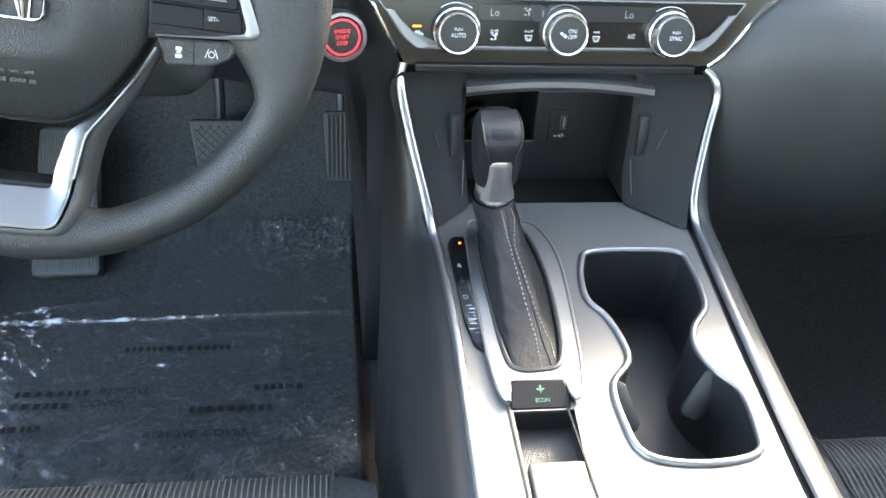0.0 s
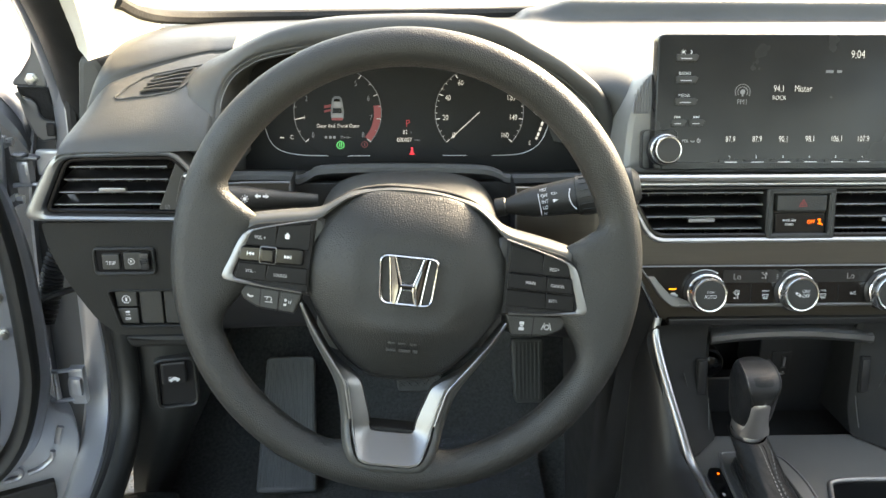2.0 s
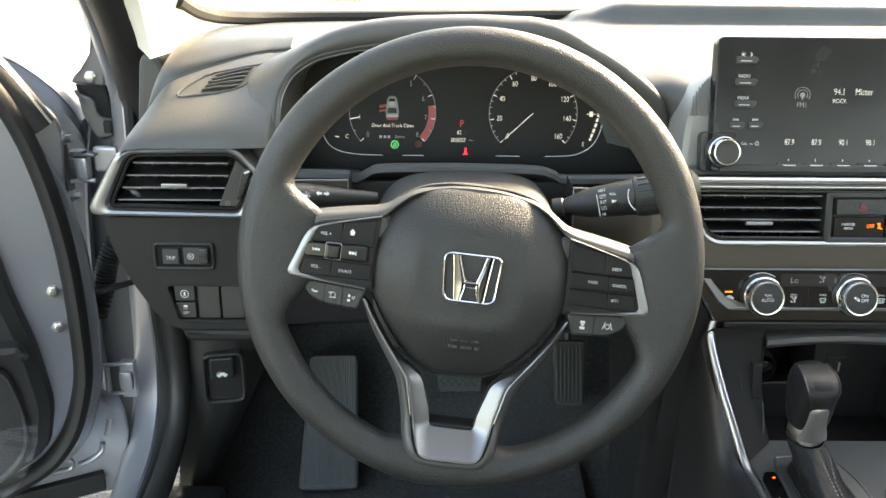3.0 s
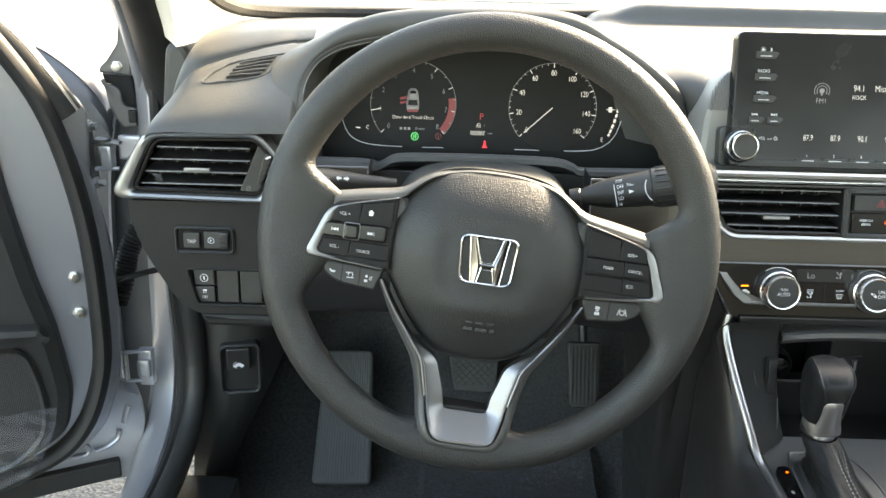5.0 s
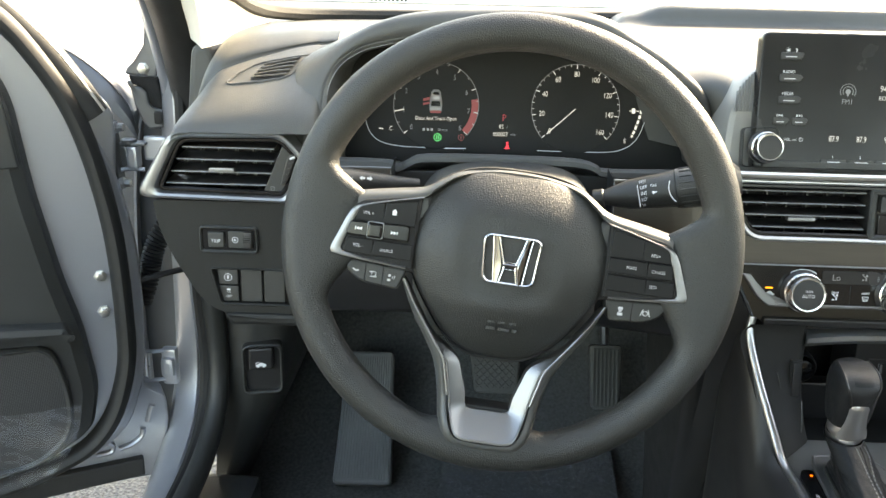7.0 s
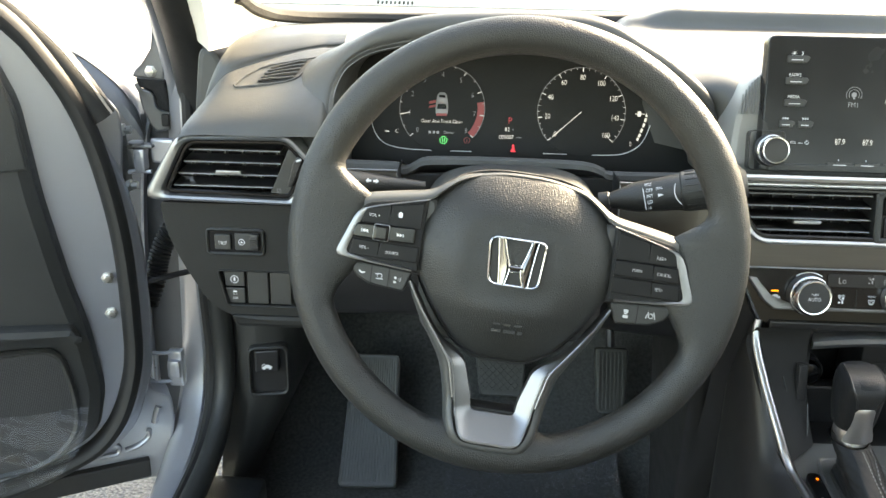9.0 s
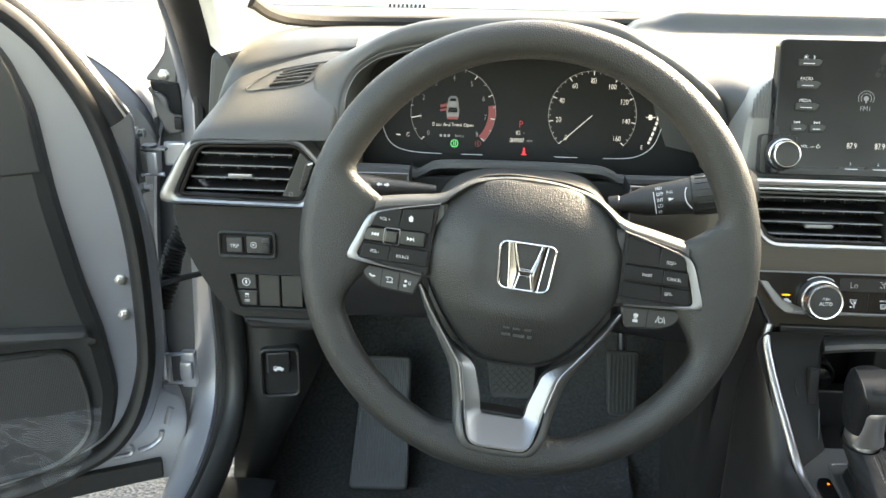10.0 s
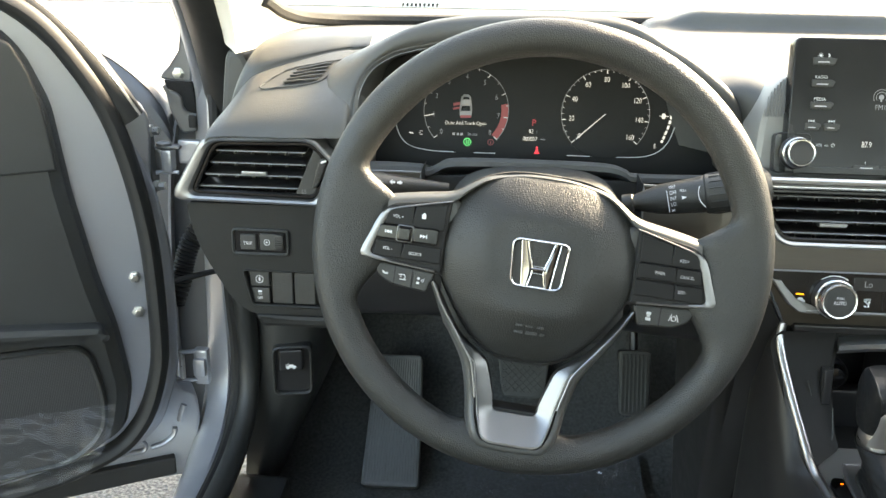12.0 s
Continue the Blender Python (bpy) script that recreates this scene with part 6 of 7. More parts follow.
def console():
    c = thing("centre_console", "satin grey centre console with silver edge trims", "console", CONSOLE)
    cup = spline([(0.010, -0.012), (0.020, 0.002), (0.060, 0.004), (0.097, 0.000), (0.103, -0.020), (0.098, -0.070), (0.079, -0.097), (0.073, -0.120), (0.079, -0.145), (0.090, -0.165), (0.088, -0.200), (0.079, -0.222), (0.040, -0.228), (0.004, -0.219), (-0.003, -0.190), (-0.001, -0.155), (0.016, -0.133), (0.018, -0.110), (0.013, -0.082), (0.003, -0.062), (0.004, -0.035)], 4, True)
    gate = [(-0.081, 0.035), (-0.014, 0.035), (-0.008, -0.020), (-0.026, -0.150), (-0.078, -0.150), (-0.084, -0.075)]
    tray = [(-0.077, -0.176), (-0.034, -0.176), (-0.040, -0.262), (-0.078, -0.262)]
    under = [(-0.111, -0.36), (0.104, -0.36), (0.108, -0.24), (0.115, -0.12), (0.123, -0.03), (0.128, 0.045), (0.126, 0.078), (-0.112, 0.078), (-0.106, 0.02), (-0.106, -0.12), (-0.109, -0.24)]
    part("underlay", plate([under, cup, gate, tray], 0.0035, 0.006), "panel", c)
    edge = [(-0.111, -0.36), (0.093, -0.36), (0.098, -0.24), (0.106, -0.12), (0.114, -0.03), (0.119, 0.045), (0.117, 0.078), (-0.112, 0.078), (-0.106, 0.02), (-0.106, -0.12), (-0.109, -0.24)]
    part("top", plate([edge, cup, gate, tray], 0.0, 0.003), "console", c, "satin grey painted top")
    # cup holders
    holder = part("cup_well", loft([[(x, y, z) for x, z in o] for o, y in ((cup, -0.0005), (inset(cup, 0.002), 0.012), (inset(cup, 0.004), 0.075))], True, caps=False), "black", c, "black cup holder well")
    part("well_floor", plate([inset(cup, 0.003)], 0.074, 0.076), "black", holder)
    part("well_rim", tube([(x, -0.0006, z) for x, z in cup], 0.0029, 10, True), "satin", holder, "bright rim")
    for a, b in (((0.000, 0.003, -0.150), (0.013, 0.036, -0.167)), ((0.084, 0.005, -0.140), (0.065, 0.038, -0.153))):
        a, b = Vector(a), Vector(b)
        part("cup_finger", tube([a, a.lerp(b, 0.1), a.lerp(b, 0.9), b], [0.006, 0.0095, 0.0110, 0.008], 10, flat=0.5), "tread", holder)
    # edge trims that climb to the dashboard
    inv = CONSOLE.inverted()
    right = [(0.138, 0.712, 0.794), (0.147, 0.7055, 0.785), (0.150, 0.702, 0.770), (0.143, 0.690, 0.745), (0.131, 0.664, 0.706), (0.127, 0.648, 0.686), (0.127, 0.628, 0.676), (0.122, 0.57, 0.6715), (0.114, 0.47, 0.6655), (0.107, 0.36, 0.6590), (0.103, 0.24, 0.652)]
    left = [(-0.1345, 0.7105, 0.798), (-0.1365, 0.7045, 0.778), (-0.129, 0.683, 0.742), (-0.118, 0.655, 0.702), (-0.112, 0.632, 0.679), (-0.108, 0.60, 0.6735), (-0.107, 0.52, 0.6690), (-0.109, 0.40, 0.662), (-0.112, 0.24, 0.652)]
    for path in (right, left):
        local = [inv @ Vector(p) for p in spline(path, 5)]
        part("edge_trim", tube([tuple(p) for p in local], 0.0042, 12, flat=0.8), "edge", c, "satin silver edge trim")
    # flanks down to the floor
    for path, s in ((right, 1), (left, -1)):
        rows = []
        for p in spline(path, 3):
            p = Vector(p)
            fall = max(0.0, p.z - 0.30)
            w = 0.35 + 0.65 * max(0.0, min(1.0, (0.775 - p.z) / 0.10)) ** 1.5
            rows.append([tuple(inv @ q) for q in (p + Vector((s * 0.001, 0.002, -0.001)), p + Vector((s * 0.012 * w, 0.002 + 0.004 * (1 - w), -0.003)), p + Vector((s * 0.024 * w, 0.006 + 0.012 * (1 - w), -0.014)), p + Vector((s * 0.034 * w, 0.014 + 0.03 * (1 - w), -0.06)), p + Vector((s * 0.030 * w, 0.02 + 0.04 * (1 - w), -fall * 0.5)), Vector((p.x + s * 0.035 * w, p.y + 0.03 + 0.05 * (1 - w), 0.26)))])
        # same plastic both sides: shade darkens the driver's colour, veil lifts the passenger's
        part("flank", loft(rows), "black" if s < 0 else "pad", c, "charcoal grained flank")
    # well for the loose things behind the gear lever
    part("tray_well", slab(inset(tray, -0.002), 0.018, 0.03, 0.001), "panel", c)
    part("tray_wall", border(inset(tray, -0.003), 0.003, 0.001, 0.02, 0.0006), "black", c)
    part("tray_lid", slab(rounded([(-0.0755, -0.222), (-0.0385, -0.222), (-0.0410, -0.300), (-0.0770, -0.300)], 0.003), -0.003, 0.006, 0.002), "console", c, "satin grey sliding lid")
    part("split_line", box(0.0012, 0.002, 0.20, (-0.0355, -0.0002, -0.27), 0, (0, -2, 0)), "foam", c)
    part("split_line", box(0.0012, 0.002, 0.20, (-0.0800, -0.0002, -0.27), 0, (0, 0, 0)), "foam", c)


console()


def shifter():
    g = thing("gear_lever", "leather gear lever with brushed collar and stitched boot", "gear lever", CONSOLE)
    sur = spline([(-0.0795, -0.172), (-0.0850, -0.160), (-0.0875, -0.120), (-0.0875, -0.070), (-0.085, 0.005), (-0.081, 0.036), (-0.072, 0.043), (-0.034, 0.041), (-0.0195, 0.029), (-0.0115, -0.005), (-0.0124, -0.050), (-0.0192, -0.124), (-0.0255, -0.160), (-0.0325, -0.172)], 4)
    sur += [(-0.0352, -0.165), (-0.0372, -0.1530), (-0.0760, -0.1520), (-0.0778, -0.160)]
    hole = spline([(-0.070, 0.026), (-0.040, 0.026), (-0.0305, 0.012), (-0.0262, -0.040), (-0.0300, -0.105), (-0.0365, -0.136), (-0.048, -0.1425), (-0.068, -0.1420), (-0.0750, -0.127), (-0.0770, -0.065), (-0.0765, 0.005)], 4, True)
    part("surround", plate([sur, hole], -0.006, 0.002), "satin", g, "satin silver surround")
    part("surround_edge", tube([(x, -0.0055, z) for x, z in sur], 0.0016, 8, True), "satin", g)
    part("gate_edge", tube([(x, -0.0060, z) for x, z in hole], 0.0020, 8, True), "panel", g)
    inv = CONSOLE.inverted()
    # boot from the gate up to the collar
    base = [Vector((x, -0.004, z)) for x, z in inset(hole, 0.002)]
    top_c, n = inv @ Vector((-0.066, 0.619, 0.720)), len(base)
    cen = sum(base, Vector()) / n
    rows = []
    shape = [(0, 1.0), (0.02, 1.03), (0.10, 1.04), (0.22, 1.0), (0.36, 0.97), (0.5, 0.94), (0.66, 0.96), (0.82, 0.98), (0.93, 1.0), (1.0, 0.98)]
    for t, puff in spline(shape, 5):
        ring = []
        for i, p in enumerate(base):
            a = math.atan2(p.z - cen.z, p.x - cen.x)
            end = top_c + Vector((0.0185 * math.cos(a), 0, 0.0215 * math.sin(a)))
            u = max(0.0, t) ** 0.85
            q = p.lerp(end, u)
            axis = cen.lerp(top_c, u)
            # slack leather: long folds towards the foot, short creases across them
            ca, sa = math.cos(a), math.sin(a)
            crease = abs(noise.noise(Vector((ca * 2.2 + t * 2, sa * 2.2, t * 9 + ca * 2))))
            fine = abs(noise.noise(Vector((ca * 4.5, sa * 4.5 + 5, t * 17))))
            fold = 1 + (0.05 * noise.noise(Vector((ca * 1.6, sa * 1.6, t * 3 + 2))) - 0.10 * max(0.0, 0.22 - crease) - 0.06 * max(0.0, 0.2 - fine)) * 2.2 * math.sin(math.pi * min(1, max(0, t))) ** 0.6
            q = axis + (q - axis) * puff * fold
            q.y = p.y + (end.y - p.y) * t
            ring.append(tuple(q))
        rows.append(ring)
    boot = part("boot", loft(rows, True), "boot", g, "dark leather boot with grey stitching", sharp=70)
    # twin seam with stitches down the near face
    for off in (-0.0040, 0.0, 0.0040):
        line = []
        for ring in rows[1:]:
            j = min(range(n), key=lambda i: ring[i][2] + abs(ring[i][0] - (sum(p[0] for p in ring) / n + 0.010 + off)) * 1.2)
            line.append(Vector(ring[j]) + Vector((off * 0.4, 0, -0.0008)))
        line = [sum(line[max(0, i - 3):i + 4], Vector()) / len(line[max(0, i - 3):i + 4]) for i in range(len(line))]
        if off == 0.0:
            part("seam", tube([p + Vector((0, 0.0004, 0)) for p in line], 0.0008, 6), "foam", boot)
            continue
        line = [Vector(p) for p in spline(line, 2)]
        for a, b in zip(line[::2], line[1::2]):
            part("stitch", tube([a, b], 0.0005, 5), "stitch", boot)
    # collar and knob, drawn upright
    up = pose(-0.0635, 0.6195, 0.716, 6, -2, 0)
    col = part("collar_ring", loft([[(r * w * math.cos(2 * math.pi * k / 32), r * d * math.sin(2 * math.pi * k / 32) + sh, z) for k in range(32)] for r, w, d, sh, z in ((0.0160, 1, 1.05, 0.003, 0.0), (0.0164, 1, 1.10, 0.003, 0.002), (0.0160, 1, 1.10, 0.004, 0.006))], True), "brushed", g, "brushed metal collar", m=inv @ up)

    def section(hw, hd, z, cy=0.0, e=2.6):
        out = []
        for k in range(40):
            a = 2 * math.pi * k / 40
            c, s = math.cos(a), math.sin(a)
            out.append((hw * math.copysign(abs(c) ** (2 / e), c), cy + hd * math.copysign(abs(s) ** (2 / e), s), z))
        return out
    rows = [section(0.0172, 0.0170, 0.018, 0.005), section(0.0184, 0.0190, 0.023, 0.005), section(0.0194, 0.0215, 0.034, 0.005), section(0.0200, 0.0240, 0.046, 0.005), section(0.0203, 0.0258, 0.056, 0.005), section(0.0198, 0.0258, 0.064, 0.004), section(0.0184, 0.0238, 0.0700, 0.004), section(0.0154, 0.0195, 0.0738, 0.004), section(0.0090, 0.0120, 0.0752, 0.004)]
    kn = part("knob", loft(rows, True, caps=True), "boot", g, "black leather knob", m=inv @ up, sharp=70)
    rows = []
    for z, hw, y in ((0.0490, 0.0092, -0.0208), (0.055, 0.0104, -0.0222), (0.062, 0.0125, -0.0230), (0.0685, 0.0146, -0.0208), (0.0730, 0.0154, -0.0155), (0.0758, 0.0154, -0.0085), (0.0768, 0.0150, 0.001), (0.0762, 0.0140, 0.012)):
        rows.append([(hw * q, y + 0.0022 * q * q, z) for q in (-1, -0.6, 0, 0.6, 1)])
    # brushed collar: a flared foot and a face let into the front of the knob
    stem = [section(0.0152, 0.0170, 0.006, 0.003, 2.3), section(0.0154, 0.0172, 0.010, 0.003, 2.3), section(0.0150, 0.0168, 0.015, 0.003, 2.3), section(0.0140, 0.0155, 0.020, 0.003, 2.3)]
    part("collar_foot", loft(stem, True), "brushed", col, sharp=70)
    face = []
    for z, hw, y in ((0.0490, 0.0086, -0.0188), (0.0475, 0.0089, -0.0202), (0.042, 0.0091, -0.0198), (0.034, 0.0093, -0.0188), (0.027, 0.0100, -0.0180), (0.021, 0.0113, -0.0174), (0.016, 0.0132, -0.0170), (0.008, 0.0142, -0.0168)):
        face.append([(hw * q, y + 0.0026 * abs(q) ** 2.2 + 0.0035 * max(0.0, hw - 0.0105) / 0.007 * q * q, z) for q in (-1, -0.85, -0.6, -0.3, 0, 0.3, 0.6, 0.85, 1)])
    part("collar_face", thick(loft(face), 0.0016), "brushed", col, "brushed metal face", sharp=50)
    part("knob_panel", thick(loft(rows), 0.0012), "knob", kn, "grained leather inlay")
    for s in (-1, 1):
        part("knob_seam", tube([(r[0 if s < 0 else -1][0], r[0][1] - 0.0006, r[0][2]) for r in rows], 0.0008, 6), "black", kn)
    # selector panel beside the lever
    sel = rounded([(-0.1010, 0.014), (-0.0960, 0.024), (-0.0855, 0.024), (-0.0850, -0.060), (-0.0795, -0.116), (-0.0850, -0.121), (-0.0945, -0.112), (-0.0990, -0.085)], 0.004)
    p = part("selector_panel", slab(sel, -0.003, 0.002, 0.001), "gloss", g, "glossy black gear selector panel with clear film")
    sign([disc(0, 0, 1.4)], -0.0905, 0.013, "orange", p, -0.0038)
    for w, z in (("R", -0.018), ("D", -0.058)):
        text(w, -0.0945, z, 0.0048, "print", p, -0.0036)
    bars([(0, 0, 0.002), (0, 0.004, 0.001)], -0.0945, -0.038, "faint", p, -0.0036, 0.0010)
    bars([(-0.001, 0, 0.004), (0.001, -0.004, 0.005), (0, -0.016, 0.007), (0, -0.021, 0.006), (-0.002, -0.027, 0.004)], -0.0925, -0.068, "print", p, -0.0036, 0.0010)
    b = part("econ_button", slab(rounded([(-0.0755, 0.0), (-0.0375, -0.001), (-0.0350, -0.010), (-0.0362, -0.0232), (-0.0785, -0.0232), (-0.0770, -0.004)], 0.0022), 0.0, 0.010, 0.0015), "key", g, "dark grey economy mode button", m=pose(0, -0.0085, -0.1535, 20))
    film = part("selector_film", slab(rounded([(-0.0995, -0.040), (-0.0870, -0.036), (-0.0815, -0.112), (-0.0940, -0.111), (-0.0985, -0.085)], 0.003), -0.0046, -0.0040, 0.0002), "sheet", p, "clear protective film with printed bars")
    bars([(0.000, 0, 0.006), (0.003, -0.004, 0.004), (-0.002, -0.010, 0.003), (0.003, -0.013, 0.009), (0.002, -0.018, 0.005), (0.004, -0.023, 0.008)], -0.0930, -0.078, "stitch", film, -0.0050, 0.0008)
    text("ECON", -0.0555, -0.0168, 0.0030, "dim_green", b, -0.0005)
    sign([[(0, -1.5), (-3.4, 0.4), (-1.2, 0.9)], [(0, -1.5), (3.4, 0.4), (1.2, 0.9)], [(0, -1.5), (-1.0, 2.2), (0, 3.4), (1.0, 2.2)], strip((0, -3), (0, -1), 0.5)], -0.0560, -0.0085, "dim_green", b, -0.0005)


shifter()


# ---- floor, mat, pedals ----
def footwell():
    rows = [[(-0.86, y, z), (-0.5, y, z), (0.0, y, z), (0.5, y, z), (0.86, y, z)] for y, z in ((-1.6, 0.25), (0.6, 0.25), (1.05, 0.25), (1.22, 0.265), (1.36, 0.36), (1.48, 0.55), (1.50, 0.80), (1.50, 1.02))]
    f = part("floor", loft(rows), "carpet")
    tagged(f, "black carpet of the car floor and footwell", "floor", kind="structure")
    mat = spline([(0.50, 0.262), (0.75, 0.262), (0.95, 0.262), (1.05, 0.266), (1.15, 0.270), (1.215, 0.280), (1.262, 0.296)], 4)
    bm = bmesh.new()
    rows = []
    for y, z in mat:
        wide = 0.0 if y < 1.03 else min(1.0, (y - 1.03) / 0.04)
        left = -0.672 + 0.215 * wide
        rows.append([(left + (-0.166 - left) * k / 12, y, z) for k in range(13)])
    loft(rows, bm=bm)
    thick(bm, 0.010)
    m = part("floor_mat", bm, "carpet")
    tagged(m, "black carpet floor mat on the driver's side", "floor mat")
    # protective film, wrinkled
    bm = bmesh.new()
    rows = []
    path = spline(mat, 18)
    fine = []
    for a, b in zip(path, path[1:]):
        n = max(1, round((b[0] - a[0]) / 0.0026))
        fine += [(a[0] + (b[0] - a[0]) * k / n, a[1] + (b[1] - a[1]) * k / n) for k in range(n)]
    for j, (y, z) in enumerate(fine):
        row = []
        for k in range(201):
            wide = 0.0 if y < 1.05 else min(1.0, (y - 1.05) / 0.05)
            left = -0.662 + 0.195 * wide
            x = left + (-0.170 - left) * k / 200
            h = 0.013 + 0.0014 * noise.noise(Vector((x * 10, y * 14, 0.3))) + 0.0005 * noise.noise(Vector((x * 55, y * 60, 4.0)))
            h += 0.0016 * max(0.0, 0.16 - abs(noise.noise(Vector((x * 9 + 3, y * 13, 7.0))))) / 0.16
            h += 0.0015 * max(0.0, 0.12 - abs(noise.noise(Vector((x * 24, y * 19, 2.5))))) / 0.12
            patch = max(0.0, min(1.0, 3.5 * noise.noise(Vector((x * 7, y * 6, 11.0))) + 0.35))
            h += 0.0036 * patch * max(0.0, 0.10 - abs(noise.noise(Vector((x * 42 + y * 14, y * 30, 5.5))))) / 0.10
            h += 0.0034 * patch * max(0.0, 0.14 - abs(noise.noise(Vector((x * 75 - y * 20, y * 60, 8.5))))) / 0.14
            h += 0.007 * math.exp(-((y - 1.045 - 0.02 * x) / 0.0042) ** 2) * (0.8 + 0.5 * noise.noise(Vector((x * 30, 0, 2))))
            h += 0.013 * max(0, math.sin(x * 400 + 3 * noise.noise(Vector((x * 20, y * 20, 9))))) * math.exp(-((y - 1.245) / 0.03) ** 2)
            row.append((x, y, z + max(0.0115, h)))
        rows.append(row)
    loft(rows, bm=bm)
    film = part("mat_film", bm, "film", sharp=50)
    tagged(film, "wrinkled clear protective film over the floor mat", "plastic film")
    bm = bmesh.new()
    rnd = random.Random(4)
    for y, rows_x in ((0.965, (-0.48, -0.34)), (0.880, (-0.60, -0.51)), (0.858, (-0.60, -0.53)), (0.880, (-0.30, -0.24)), (0.842, (-0.38, -0.28)), (0.818, (-0.62, -0.56))):
        x = rows_x[0]
        while x < rows_x[1]:
            w = rnd.uniform(0.006, 0.012)
            vs = [bm.verts.new((x + a * w, y + b * 0.010, 0.2775)) for a, b in ((0, 0), (0.7, 0), (0.7, 1), (0, 1))]
            bm.faces.new(vs)
            x += w * 1.25
    tagged(part("film_print", bm, "foam", film, "dark unreadable print"), kind="stuff")
    for word, x, y in (("REMOVE", -0.465, 0.885), ("COVER", -0.489, 0.863), ("REMOVE", -0.398, 0.803), ("COVER", -0.330, 0.803)):
        text(word, 0, 0, 0.0125, "foam", film, m=pose(x, y, 0.2785, -90), squeeze=0.95)
    for name, label, cx, cz, w, h, y in (("accelerator_pedal", "black ribbed accelerator pedal", -0.179, 0.420, 0.060, 0.116, 1.300), ("brake_pedal", "black rubber brake pedal with diamond tread", -0.376, 0.415, 0.094, 0.080, 1.318)):
        p = thing(name, label, "pedal", pose(cx, y, cz, -22, 0, 0))
        o = rounded([(-w / 2, h / 2), (w / 2, h / 2), (w * 0.45, -h / 2), (-w * 0.38, -h / 2)], 0.008)
        pad = part("pad", slab(o, 0.0, 0.018, 0.004), "tread", p)
        if "acc" in name:
            for k in range(7):
                part("rib", box(0.0035, 0.004, h * 0.88, (-0.021 + 0.007 * k, -0.001, 0), 0.001), "tread", pad)
        else:
            for k in range(-6, 7):
                for s in (-1, 1):
                    x = k * 0.0135
                    seg = [(x - s * 0.030, -0.030), (x + s * 0.030, 0.030)]
                    cl = []
                    for t in [i / 20 for i in range(21)]:
                        q = (seg[0][0] + (seg[1][0] - seg[0][0]) * t, seg[0][1] + (seg[1][1] - seg[0][1]) * t)
                        if abs(q[0]) < 0.039 and abs(q[1]) < 0.033:
                            cl.append(q)
                    if len(cl) > 2:
                        part("tread", tube([(cl[0][0], -0.0005, cl[0][1]), (cl[-1][0], -0.0005, cl[-1][1])], 0.0013, 5), "tread", pad)
        arm = [(0.0, 0.016, 0.0), (0.0, 0.03, 0.10), (-0.02, 0.02, 0.24), (-0.03, -0.03, 0.36)]
        part("arm", tube(spline(arm, 5), 0.008, 8), "black", p)
    r = thing("footrest", "grey-black ribbed rubber footrest sloping up the footwell", "footrest", pose(-0.600, 1.215, 0.372, -39, 0, 2))
    part("base", slab(rounded([(-0.050, -0.115), (0.050, -0.115), (0.046, 0.115), (-0.036, 0.115)], 0.010), 0.0, 0.03, 0.005), "footrest", r)
    for k in range(19):
        foot, head = -0.044 + 0.0049 * k, -0.031 + 0.0040 * k
        part("rib", tube([(foot, 0.0, -0.106), (head, 0.0, 0.106)], 0.0014, 5), "footrest", r)


footwell()


def seat(name, cx, front, top, label):
    s = thing(name, label, "seat", pose(cx, front, top))
    prof = [(-0.50, -0.02), (-0.30, -0.025), (-0.12, -0.008), (-0.05, 0.0), (-0.012, -0.010), (0.004, -0.035), (0.006, -0.07), (-0.02, -0.16), (-0.05, -0.20)]
    rows = []
    for k in range(81):
        x = -0.245 + 0.49 * k / 80
        side = max(0.0, abs(x) - 0.190) / 0.055
        rise = 0.016 * math.sin(min(1, side) * math.pi * 0.6)
        end = max(0.0, abs(x) - 0.230) / 0.015
        rows.append([(x, y - 0.02 * end - (0.025 * side if y > -0.1 else 0), z + (rise if y < -0.04 else rise * 0.4) - 0.05 * end) for y, z in spline(prof, 4)])
    part("cushion", loft(rows), "fabric", s)
    for k in range(76):
        x = -0.185 + 0.37 * k / 75
        part("pleat", tube([(x, -0.16, -0.0085), (x, -0.06, 0.0012), (x, -0.030, -0.0008), (x, -0.012, -0.0080), (x, 0.001, -0.024), (x, 0.0065, -0.050)], 0.0008, 5), "pleat", s)
    for sgn in (-1, 1):
        part("piping", tube(spline([(sgn * 0.190, -0.30, -0.020), (sgn * 0.190, -0.05, 0.002), (sgn * 0.194, -0.010, -0.012), (sgn * 0.205, 0.0, -0.05)], 5), 0.0012, 6), "fabric", s)
    part("backrest", box(0.48, 0.13, 0.62, (0, -0.84, 0.22), 0.05, (20, 0, 0)), "fabric", s)


seat("driver_seat", -0.390, 0.535, 0.508, "charcoal fabric driver's seat with pleated cushion")
seat("passenger_seat", 0.405, 0.515, 0.545, "charcoal fabric passenger seat with pleated cushion")


